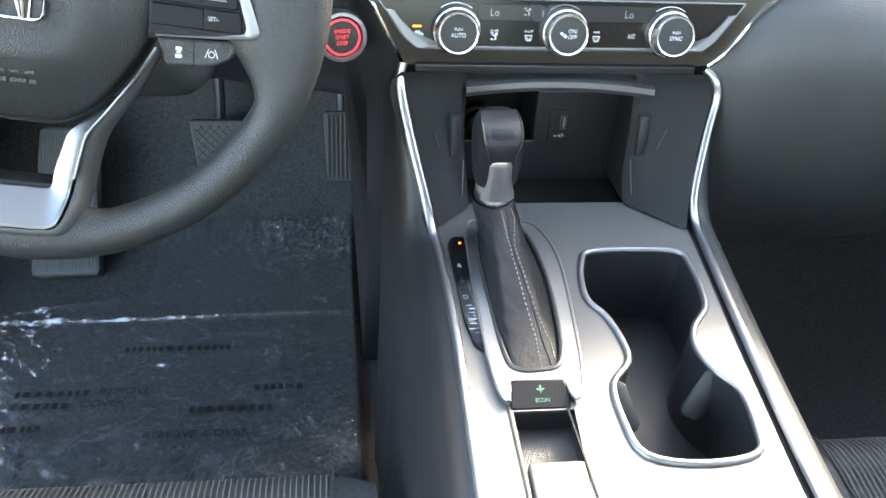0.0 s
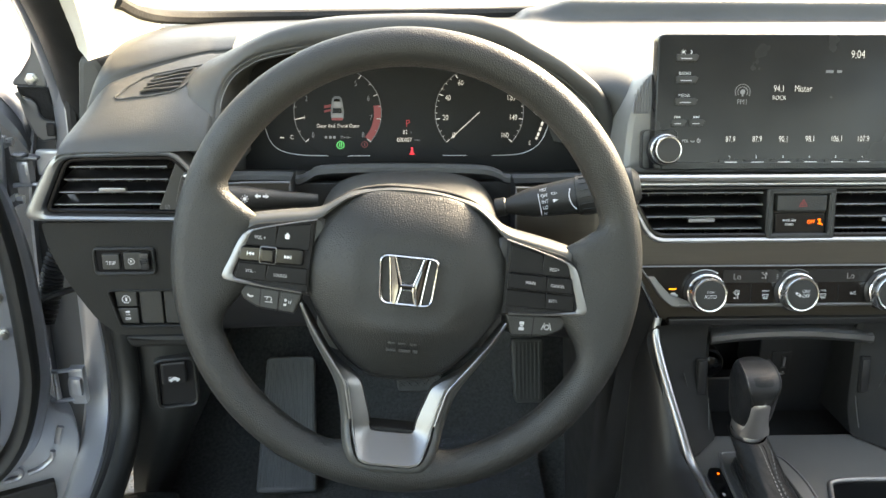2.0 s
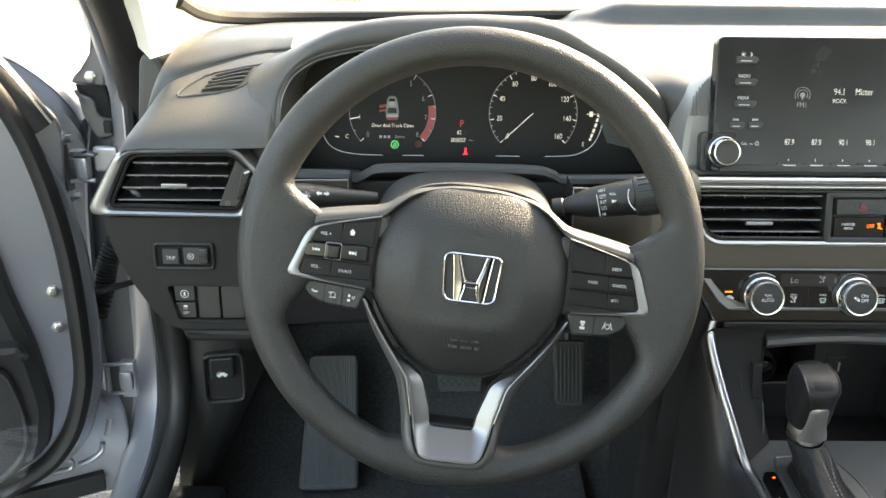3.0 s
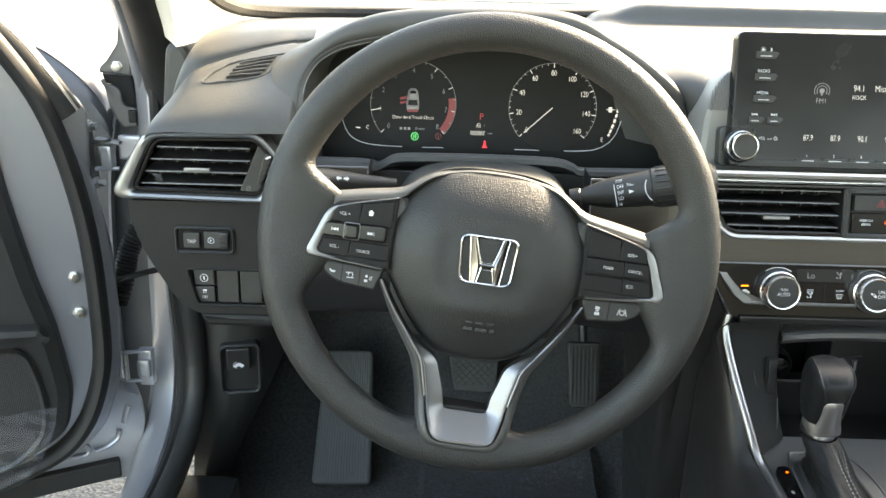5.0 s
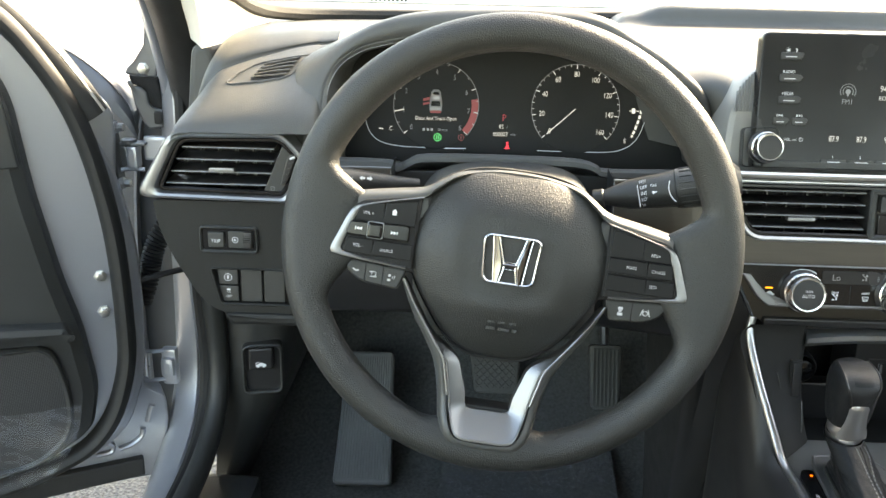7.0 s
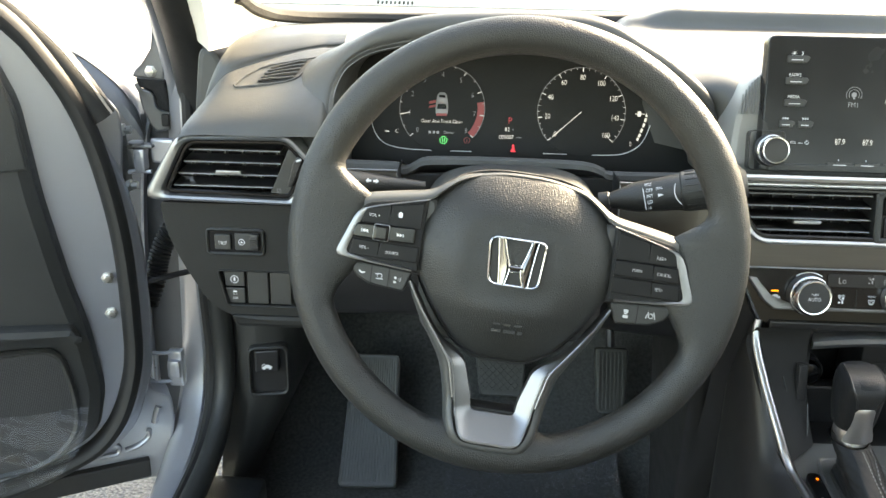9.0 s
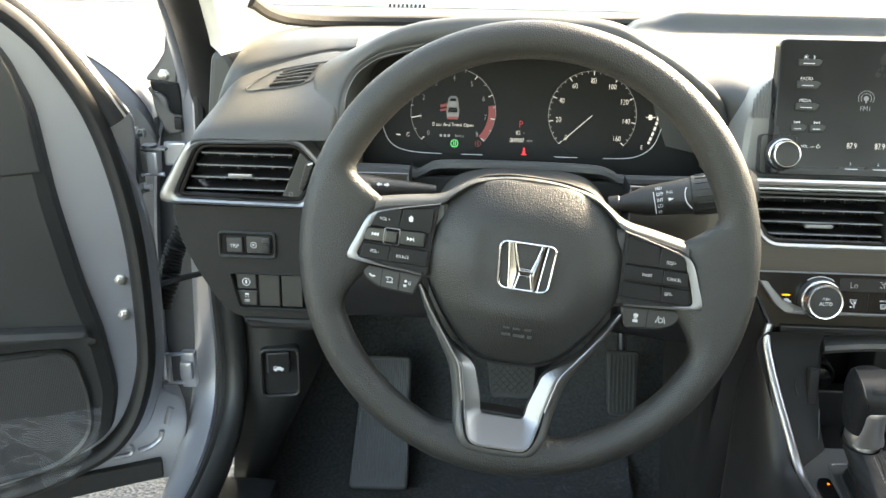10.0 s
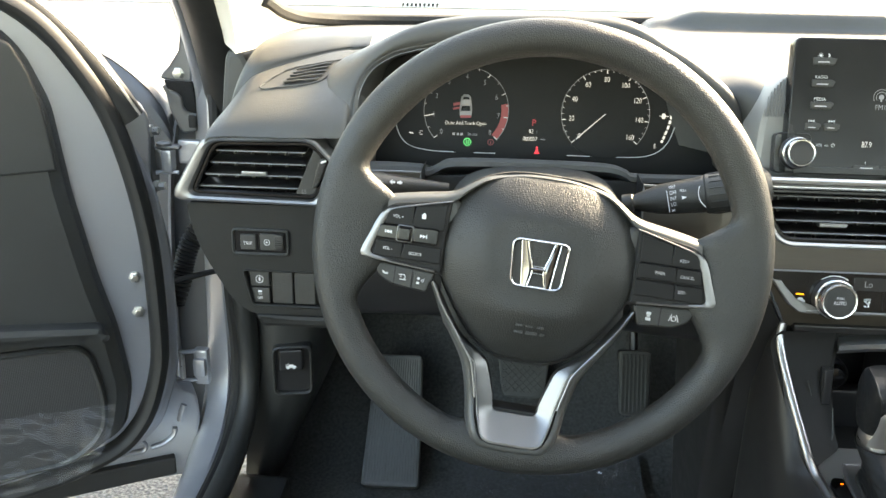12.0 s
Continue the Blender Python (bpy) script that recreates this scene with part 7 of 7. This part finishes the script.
# ---- door pillar side ----
def kick_panel():
    k = thing("kick_panel", "charcoal plastic kick panel with bonnet release", "trim panel")
    cols = [(-0.822, 1.090), (-0.800, 1.088), (-0.782, 1.086), (-0.760, 1.084), (-0.738, 1.090), (-0.712, 1.106), (-0.695, 1.150), (-0.690, 1.30), (-0.690, 1.50)]
    rows = []
    for i, (x, y) in enumerate(spline(cols, 3)):
        col = []
        for z, back, lead in spline([(0.78, -0.004, 0.0), (0.66, -0.002, 0.0), (0.56, 0, 0.0), (0.51, 0, 0.006), (0.47, 0, 0.017), (0.424, 0, 0.036), (0.374, -0.004, 0.060), (0.315, -0.02, 0.090), (0.25, -0.04, 0.112)], 2):
            near = min(1.0, (x + 0.822) / 0.122)  # the inner edge sweeps out towards the sill
            col.append((x - lead * near, y + back, z))
        rows.append(col)
    part("panel", loft(rows), "kick", k)
    m = pose(-0.7385, 1.0810, 0.527, 0, 0, 12)
    rec = part("recess", border(rect(0.062, 0.084, 0.014), 0.0050, -0.0065, 0.02, 0.0045), "panel", k, m=m)
    part("recess_back", slab(rect(0.054, 0.076, 0.011), 0.0025, 0.012, 0.001), "black", rec)
    h = part("release_handle", slab(rect(0.036, 0.036, 0.004, -0.002, 0.020), -0.011, 0.004, 0.003), "black", k, "black bonnet release handle", m=m)
    sign([[(-8, -2), (-8, 0.4), (-4, 1.6), (-2, 3.6), (3, 3.6), (5.4, 1.0), (8, 0.2), (8, -2)], disc(-4.4, -2.4, 2.0), disc(4.4, -2.4, 2.0), strip((-8, 2.4), (-3, 5.4), 1.0)], -0.002, 0.011, "print", h, -0.0116)
    # sill cover with scuff plate
    part("sill_cover", box(0.10, 1.6, 0.05, (-0.79, 0.25, 0.335), 0.015), "panel", k)
    part("scuff_film", box(0.085, 0.20, 0.002, (-0.787, 0.93, 0.363), 0.0005), "sheet", k, "clear wrinkled film")


def body():
    b = thing("car_body", "silver painted car body round the open driver's door", "car body")
    inner = [(-0.832, 1.065, 1.02), (-0.832, 1.055, 0.86), (-0.832, 1.062, 0.74), (-0.832, 1.072, 0.64), (-0.832, 1.080, 0.55), (-0.832, 1.058, 0.478), (-0.832, 0.995, 0.435), (-0.832, 0.88, 0.418), (-0.832, 0.6, 0.412), (-0.832, -0.3, 0.412)]
    outer = [(-0.872, 1.110, 1.02), (-0.872, 1.100, 0.86), (-0.872, 1.100, 0.74), (-0.872, 1.095, 0.64), (-0.872, 1.085, 0.55), (-0.872, 1.060, 0.478), (-0.872, 1.000, 0.428), (-0.872, 0.88, 0.405), (-0.872, 0.6, 0.400), (-0.872, -0.3, 0.400)]
    rows = []
    for p, q in zip(spline(inner, 4), spline(outer, 4)):
        p, q = Vector(p), Vector(q)
        low = max(0.0, min(1.0, (1.0 - p.y) / 0.12))
        n = Vector((0.0, 0.012, -0.012))
        rows.append([tuple(p + Vector((0.006, 0.02, -0.006))), tuple(p), tuple(p.lerp(q, 0.15) + Vector((0, -0.006, 0.003))), tuple(p.lerp(q, 0.6) + Vector((-0.002, -0.004, 0.002))), tuple(q + Vector((0, 0, 0))), tuple(q + Vector((-0.014, 0.03 * (1 - low) + 0.005, -0.03 * low))), tuple(q + Vector((-0.018, 0.06 * (1 - low) + 0.02 * low, -0.14 * low)))])
    part("door_aperture", loft(rows), "paint", b, "silver painted door aperture")
    seal = [tuple(Vector(p) + Vector((0.008, -0.010, 0.004))) for p in spline(inner, 4)]
    part("aperture_seal", tube(seal, 0.008, 8), "rubber", b, "black rubber seal")
    trim = [tuple(Vector(p) + Vector((0.026, -0.004, 0.002))) for p in spline(inner[2:], 4)]
    part("aperture_trim", tube(trim, 0.017, 10, flat=1.0), "kick", b)
    # hinge pillar behind the gap
    rows = [[(-0.868, 1.10, z), (-0.90, 1.112, z), (-0.945, 1.118, z), (-0.985, 1.130, z), (-0.990, 1.30, z)] for z in (0.40, 0.55, 0.7, 0.915)]
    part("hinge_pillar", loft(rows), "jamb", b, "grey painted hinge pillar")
    # front wing: rounded top edge, side, and the bracket at its rear end
    rows = []
    for y, drop in ((1.10, 0.0), (1.14, 0.0), (1.3, -0.004), (1.6, -0.02), (2.0, -0.05), (2.3, -0.10)):
        rows.append([(x - (0.0 if y > 1.12 else 0.0), y, z + drop) for x, z in spline([(-0.62, 1.035), (-0.76, 1.020), (-0.84, 0.99), (-0.885, 0.945), (-0.91, 0.87), (-0.925, 0.74), (-0.93, 0.50), (-0.90, 0.28)], 4)])
    part("front_wing", thick(loft(rows), 0.004), "paint", b, "silver front wing")
    rows = []
    for y, z in ((1.42, 1.030), (1.6, 1.035), (1.9, 1.010), (2.2, 0.95), (2.45, 0.84), (2.55, 0.70)):
        rows.append([(x, y - 0.12 * (x / 0.7) ** 2, z - 0.03 * (x / 0.7) ** 2) for x in (-0.70, -0.5, -0.25, 0, 0.25, 0.5, 0.70)])
    part("bonnet", loft(rows), "paint", b, "silver bonnet")
    bars([(0.007 * k, 0, 0.004) for k in range(9)], 0, 0, "foam", b, 0, 0.008).matrix_basis = pose(-0.60, 1.36, 1.060, -50, 0, 0)
    # bracket with bolt at the foot of the pillar
    bm_ = pose(-0.872, 1.085, 0.0, 0, 0, 10)
    br = rounded([(-0.0045, 1.060), (0.0022, 1.0625), (0.0080, 1.052), (0.0100, 1.034), (0.0073, 0.980), (0.0050, 0.9655), (-0.0318, 0.9700), (-0.0371, 0.9715), (-0.0339, 0.979), (-0.0189, 0.9926), (-0.0081, 1.0128), (-0.0040, 1.031)], 0.003, 3)
    plate_ = part("wing_bracket", slab(br, 0.0, 0.006, 0.003), "shaded_paint", b, "grey painted bracket", m=bm_)
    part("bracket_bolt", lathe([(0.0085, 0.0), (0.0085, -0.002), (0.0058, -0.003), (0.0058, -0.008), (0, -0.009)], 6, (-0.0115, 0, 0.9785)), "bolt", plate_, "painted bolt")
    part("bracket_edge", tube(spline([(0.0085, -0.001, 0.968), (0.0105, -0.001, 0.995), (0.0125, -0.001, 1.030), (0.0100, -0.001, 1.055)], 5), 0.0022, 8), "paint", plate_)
    # black slab put in for the shade of the recess
    part("recess_fill", slab(rounded([(-0.0337, 0.9690), (0.0060, 0.9650), (0.0100, 0.9200), (-0.0046, 0.9240), (-0.0096, 0.9315), (-0.0098, 0.9459), (-0.0170, 0.9527), (-0.0303, 0.9554)], 0.002, 3), 0.004, 0.03, 0.003), "foam", b, "black fill in the bracket recess", m=bm_)
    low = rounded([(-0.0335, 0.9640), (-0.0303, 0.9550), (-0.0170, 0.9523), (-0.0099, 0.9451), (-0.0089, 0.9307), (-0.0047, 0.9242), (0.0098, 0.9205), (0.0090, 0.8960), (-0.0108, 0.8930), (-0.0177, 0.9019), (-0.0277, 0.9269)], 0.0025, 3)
    lp = part("lower_bracket", slab(low, 0.001, 0.008, 0.003), "shaded_paint", b, "grey painted lower bracket", m=bm_)
    part("clip", box(0.011, 0.008, 0.018, (0.003, -0.001, 0.9105), 0.003), "rubber", lp, "black clip")
    # shoulder of the wing where the open door meets it
    edge = [(-1.020, 1.012), (-0.9966, 1.0046), (-0.9712, 0.9902), (-0.9499, 0.9719), (-0.9320, 0.9572), (-0.9182, 0.9384), (-0.9112, 0.9212), (-0.9061, 0.8900)]
    bead = [(-1.010, 1.006), (-0.9880, 0.9975), (-0.9640, 0.9815), (-0.9440, 0.9650), (-0.9275, 0.9470), (-0.9150, 0.9290), (-0.9075, 0.9110), (-0.9030, 0.8850)]
    foot = [(-1.005, 0.960), (-0.9850, 0.950), (-0.9650, 0.940), (-0.9450, 0.930), (-0.9320, 0.918), (-0.9200, 0.905), (-0.9100, 0.893), (-0.9000, 0.878)]
    rows = []
    for e, w, f in zip(spline(edge, 4), spline(bead, 4), spline(foot, 4)):
        rows.append([(e[0] - 0.01, 1.40, e[1] - 0.004), (e[0], 1.115, e[1]), (e[0] + 0.001, 1.102, e[1] - 0.001), (w[0], 1.098, w[1] + 0.002), (w[0], 1.093, w[1]), (w[0] - 0.001, 1.096, w[1] - 0.003), ((w[0] + f[0]) / 2, 1.086, (w[1] + f[1]) / 2), (f[0], 1.082, f[1])])
    part("wing_shoulder", loft(rows), "shaded_paint", b, "silver painted shoulder with a pressed bead", sharp=30)
    # pillar: black frame outside, cream trim inside
    path = [(-0.825, 1.105, 0.84), (-0.822, 1.08, 0.95), (-0.812, 1.00, 1.06), (-0.795, 0.86, 1.17), (-0.74, 0.55, 1.34), (-0.68, 0.30, 1.43), (-0.66, -0.4, 1.46), (-0.68, -1.4, 1.40)]
    part("pillar_frame", tube([tuple(Vector(p) + Vector((0.016, 0, 0))) for p in spline(path, 6)], 0.038, 14), "rubber", b, "black pillar seal and frame")
    part("pillar_outer", tube([tuple(Vector(p) + Vector((-0.030, 0.008, 0))) for p in spline(path, 6)], 0.010, 12), "paint", b)
    # upper hinge: knuckles, top plate with its pin, flange with two bolts
    def hex_bolt(at, parent):
        part("hinge_bolt", lathe([(0.0085, 0.004), (0.0085, -0.002), (0.0058, -0.003), (0.0058, -0.011), (0, -0.012)], 6, at, turn=(0, 0, 90)), "bolt", parent, "zinc bolt")
    h = part("hinge", box(0.0155, 0.020, 0.032, (-0.8908, 1.040, 0.8645), 0.004), "paint", b, "painted steel door hinge")
    part("hinge_knuckle", box(0.0150, 0.016, 0.030, (-0.9068, 1.048, 0.8640), 0.004), "shaded_paint", h)
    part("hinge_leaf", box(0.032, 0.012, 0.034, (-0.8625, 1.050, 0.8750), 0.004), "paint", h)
    part("hinge_plate", box(0.036, 0.020, 0.0042, (-0.8900, 1.043, 0.8830), 0.0015), "shaded_paint", h)
    part("pin_cap", tube([(-0.8962, 1.041, 0.884), (-0.8962, 1.041, 0.8882), (-0.8962, 1.041, 0.8895)], [0.0106, 0.0106, 0.0085], 18), "shaded_paint", h)
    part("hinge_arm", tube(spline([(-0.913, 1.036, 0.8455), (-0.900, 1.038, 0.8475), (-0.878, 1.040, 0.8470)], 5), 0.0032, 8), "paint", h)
    part("hinge_flange", box(0.0045, 0.022, 0.094, (-0.9120, 1.036, 0.866), 0.002, (0, -2.6, 0)), "shaded_paint", h)
    hex_bolt((-0.9085, 1.030, 0.9068), h)
    hex_bolt((-0.9060, 1.030, 0.8294), h)
    # lower hinge: boss on the pillar, two arms and a bare pin
    h = part("hinge", box(0.022, 0.016, 0.058, (-0.8690, 1.048, 0.5435), 0.004), "paint", b, "painted steel door hinge")
    part("hinge_boss", box(0.020, 0.020, 0.030, (-0.8700, 1.042, 0.5450), 0.006), "paint", h)
    for z in (0.5685, 0.5215):
        part("hinge_arm", tube(spline([(-0.916, 1.040, z - 0.004), (-0.905, 1.040, z), (-0.892, 1.041, z), (-0.876, 1.043, z + 0.001)], 4), 0.0045, 8, flat=0.6), "paint", h)
    part("hinge_pin", tube([(-0.8985, 1.042, 0.523), (-0.8985, 1.042, 0.567)], 0.0042, 10), "bolt", h, "bare steel pin")
    part("hinge_flange", box(0.0045, 0.020, 0.080, (-0.9160, 1.040, 0.525), 0.002), "shaded_paint", h)
    hex_bolt((-0.9120, 1.036, 0.5010), h)
    hex_bolt((-0.9120, 1.036, 0.5880), h)
    # wiring and door check strap
    path = [(-0.838, 1.080, 0.785), (-0.858, 1.074, 0.765), (-0.876, 1.066, 0.740), (-0.887, 1.060, 0.710), (-0.893, 1.055, 0.680), (-0.905, 1.050, 0.645)]
    fine = spline(path, 12)
    part("wiring_gaiter", tube(fine, [0.0125 if k % 2 else 0.0160 for k in range(len(fine))], 14), "rubber", b, "ribbed black rubber wiring gaiter")
    part("check_strap", tube(spline([(-0.845, 1.07, 0.690), (-0.875, 1.04, 0.690), (-0.915, 1.01, 0.683), (-0.945, 0.985, 0.680)], 5), 0.006, 8, flat=0.7), "rubber", b, "black door check strap")


def door():
    d = thing("driver_door", "open silver driver's door with dark inner trim and speaker", "car door", DOOR)
    skin = [(-0.09, 1.02), (-0.064, 0.985), (-0.038, 0.957), (-0.014, 0.936), (-0.012, 0.90), (-0.018, 0.84), (-0.016, 0.70), (-0.016, 0.62), (-0.014, 0.56), (-0.006, 0.515), (0.020, 0.500), (0.022, 0.46), (0.012, 0.405), (0.000, 0.366), (-0.30, 0.376), (-0.95, 0.40), (-1.02, 0.60), (-1.02, 0.98)]
    part("outer_skin", slab(rounded(skin, 0.012), 0.030, 0.075, 0.004), "paint", d, "silver outer panel")
    jamb = [(-0.260, 1.125), (-0.150, 1.075), (-0.092, 1.005), (-0.050, 0.925), (-0.018, 0.850), (-0.002, 0.760), (0.000, 0.640), (-0.006, 0.555), (-0.036, 0.470), (-0.100, 0.425), (-0.30, 0.400), (-0.93, 0.42), (-0.98, 0.60), (-0.98, 1.125)]
    part("inner_frame", slab(rounded(jamb, 0.03), 0.0, 0.035, 0.012), "paint", d, "silver painted inner frame")
    seal = spline([(-0.250, 1.125), (-0.142, 1.075), (-0.084, 1.004), (-0.045, 0.915), (-0.021, 0.784), (-0.017, 0.648), (-0.024, 0.565), (-0.056, 0.487), (-0.117, 0.444), (-0.262, 0.415), (-0.6, 0.41), (-0.9, 0.43)], 6)
    part("door_seal", tube([(x - 0.012, -0.004, z) for x, z in seal], 0.0185, 12, flat=0.7), "rubber", d, "black rubber door seal")
    sash = spline([(-0.42, 1.20), (-0.25, 1.135), (-0.155, 1.085), (-0.098, 1.028), (-0.062, 0.975), (-0.036, 0.930)], 6)
    part("window_sash", tube([(x - 0.004, 0.010, z) for x, z in sash], 0.022, 12), "rubber", d, "dark window frame")
    part("sash_line", tube([(x + 0.008, -0.003, z + 0.007) for x, z in sash], 0.0035, 6), "bolt", d)
    trim = [(-0.185, 1.060), (-0.156, 1.025), (-0.132, 0.960), (-0.120, 0.841), (-0.100, 0.722), (-0.083, 0.649), (-0.072, 0.556), (-0.086, 0.490), (-0.145, 0.455), (-0.30, 0.430), (-0.90, 0.44), (-0.95, 0.70), (-0.95, 1.06)]
    part("trim_panel", slab(rounded(trim, 0.02), -0.030, 0.0, 0.022), "panel", d, "dark grey door trim")
    upper = [(-0.168, 1.036), (-0.152, 1.000), (-0.141, 0.950), (-0.134, 0.878), (-0.30, 0.874), (-0.94, 0.89), (-0.94, 1.052), (-0.20, 1.052)]
    part("upper_trim", slab(rounded(upper, 0.003), -0.0335, -0.02, 0.003), "panel", d)
    part("armrest_band", slab(rounded([(-0.106, 0.646), (-0.095, 0.640), (-0.105, 0.665), (-0.30, 0.690), (-0.90, 0.74), (-0.90, 0.66), (-0.30, 0.660)], 0.006), -0.050, -0.02, 0.010), "panel", d)
    spk = rounded([(-0.60, 0.650), (-0.125, 0.640), (-0.108, 0.560), (-0.112, 0.500), (-0.160, 0.460), (-0.60, 0.440)], [0.02, 0.03, 0.04, 0.05, 0.05, 0.02])
    sp = part("speaker_rim", border(spk, 0.008, -0.040, -0.02, 0.004), "panel", d)
    part("speaker_mesh", slab(inset(spk, 0.007), -0.036, -0.02, 0.001), "mesh", sp, "fine black speaker mesh")
    # loose film over the lower part
    bm = bmesh.new()
    rows = []
    for j in range(25):
        v = j / 24
        row = []
        for i in range(41):
            u = i / 40
            top = 0.560 - 0.012 * u
            right = -0.100 - 0.055 * v * v
            x = -0.42 + (right + 0.42) * u
            z = top + (0.440 - top) * v
            row.append((x, -0.046 - 0.004 * noise.noise(Vector((x * 30, z * 30, 1))) - 0.003 * noise.noise(Vector((x * 80, z * 90, 5))), z))
        rows.append(row)
    part("trim_film", loft(rows, bm=bm), "sheet", d, "loose clear protective film", sharp=60)
    rub = rounded([(-0.0215, 0.407), (-0.0215, 0.377), (-0.30, 0.372), (-0.95, 0.39), (-0.95, 0.425), (-0.30, 0.408)], 0.003)
    part("lower_seal", slab(rub, 0.018, 0.032, 0.003), "rubber", d, "black lower rubber strip")
    for x, z in ((-0.054, 0.713), (-0.054, 0.661)):
        bolt = part("bolt", lathe([(0.0085, 0.004), (0.0085, -0.004), (0.0055, -0.005), (0.0055, -0.011), (0, -0.012)], 6, (x, 0, z)), "bolt", d, "zinc bolt")
    for path in ([(-0.054, 0.4265), (-0.0366, 0.430), (-0.0205, 0.441), (-0.0175, 0.453)], [(-0.0095, 0.463), (-0.0057, 0.477), (-0.0014, 0.489)], [(-0.098, 0.439), (-0.066, 0.438), (-0.066, 0.424), (-0.098, 0.424)]):
        part("pressing", tube(spline([(x, 0.027, z) for x, z in path], 4), 0.0055, 8, flat=0.7), "paint", d)


kick_panel()
body()
door()


# ---- pillar trim, windscreen, roof and far side, which close the cabin ----
def shell():
    rows = []
    path = [(-0.742, 0.898, 1.030), (-0.742, 0.90, 1.050), (-0.738, 0.86, 1.11), (-0.715, 0.72, 1.20), (-0.66, 0.48, 1.32), (-0.62, 0.28, 1.385)]
    wide = [(-0.783, 0.985, 1.032), (-0.786, 0.97, 1.060), (-0.785, 0.90, 1.13), (-0.755, 0.75, 1.22), (-0.70, 0.50, 1.34), (-0.66, 0.30, 1.40)]
    front = [(-0.700, 1.13, 1.030), (-0.712, 1.06, 1.062), (-0.715, 0.98, 1.115), (-0.695, 0.80, 1.205), (-0.645, 0.54, 1.325), (-0.61, 0.33, 1.39)]
    for a, b, c in zip(spline(wide, 4), spline(path, 4), spline(front, 4)):
        a, b, c = Vector(a), Vector(b), Vector(c)
        rows.append([tuple(p) for p in (a, a.lerp(b, 0.5) + Vector((0.006, -0.012, 0)), b, b.lerp(c, 0.5) + Vector((0.01, 0, 0.004)), c)])
    p = part("pillar_trim", loft(rows), "cream")
    tagged(p, "cream plastic trim on the windscreen pillar", "pillar trim", kind="structure")
    rows = [[(x, y + 0.10 * (1 - (x / 0.75) ** 2), z) for x in (-0.75, -0.5, -0.25, 0, 0.25, 0.5, 0.75)] for y, z in ((1.30, 1.035), (1.0, 1.16), (0.70, 1.275), (0.40, 1.375), (0.26, 1.41))]
    g = part("windscreen", loft(rows), "glass")
    g.visible_shadow = False
    tagged(g, "clear raked windscreen", "windscreen", kind="structure")
    rows = [[(x, y, z - 0.10 * (x / 0.7) ** 4) for x in (-0.70, -0.6, -0.35, 0, 0.35, 0.6, 0.70)] for y, z in ((0.36, 1.412), (0.2, 1.45), (-0.4, 1.48), (-1.0, 1.46))]
    r = part("ceiling", thick(loft(rows), 0.03), "headliner")
    tagged(r, "beige cloth headliner under the car roof", "ceiling", kind="structure")
    w = part("wall_passenger_side", box(0.06, 3.1, 0.86, (0.84, -0.05, 0.60), 0.02), "panel")
    tagged(w, "dark trim of the closed passenger side", "wall", kind="structure")
    w = part("wall_rear", box(1.6, 0.08, 0.75, (0, -1.65, 0.62), 0.02), "fabric")
    tagged(w, "dark rear of the cabin", "wall", kind="structure")
    w = part("wall_rear_door", box(0.06, 1.15, 0.75, (-0.83, -1.0, 0.58), 0.02), "panel")
    tagged(w, "dark trim of the closed rear door", "wall", kind="structure")
    path = [(0.825, 1.105, 0.84), (0.812, 1.00, 1.06), (0.795, 0.86, 1.17), (0.74, 0.55, 1.34), (0.68, 0.30, 1.43), (0.66, -0.4, 1.46), (0.68, -1.4, 1.40)]
    w = part("pillar_far", tube(spline(path, 6), 0.04, 12), "cream")
    tagged(w, "cream trim on the far windscreen pillar", "pillar trim", kind="structure")
    w = part("wall_bulkhead", box(1.7, 0.05, 0.82, (0, 1.545, 0.60), 0.01), "foam")
    tagged(w, "dark bulkhead behind the dashboard", "wall", kind="structure")


shell()
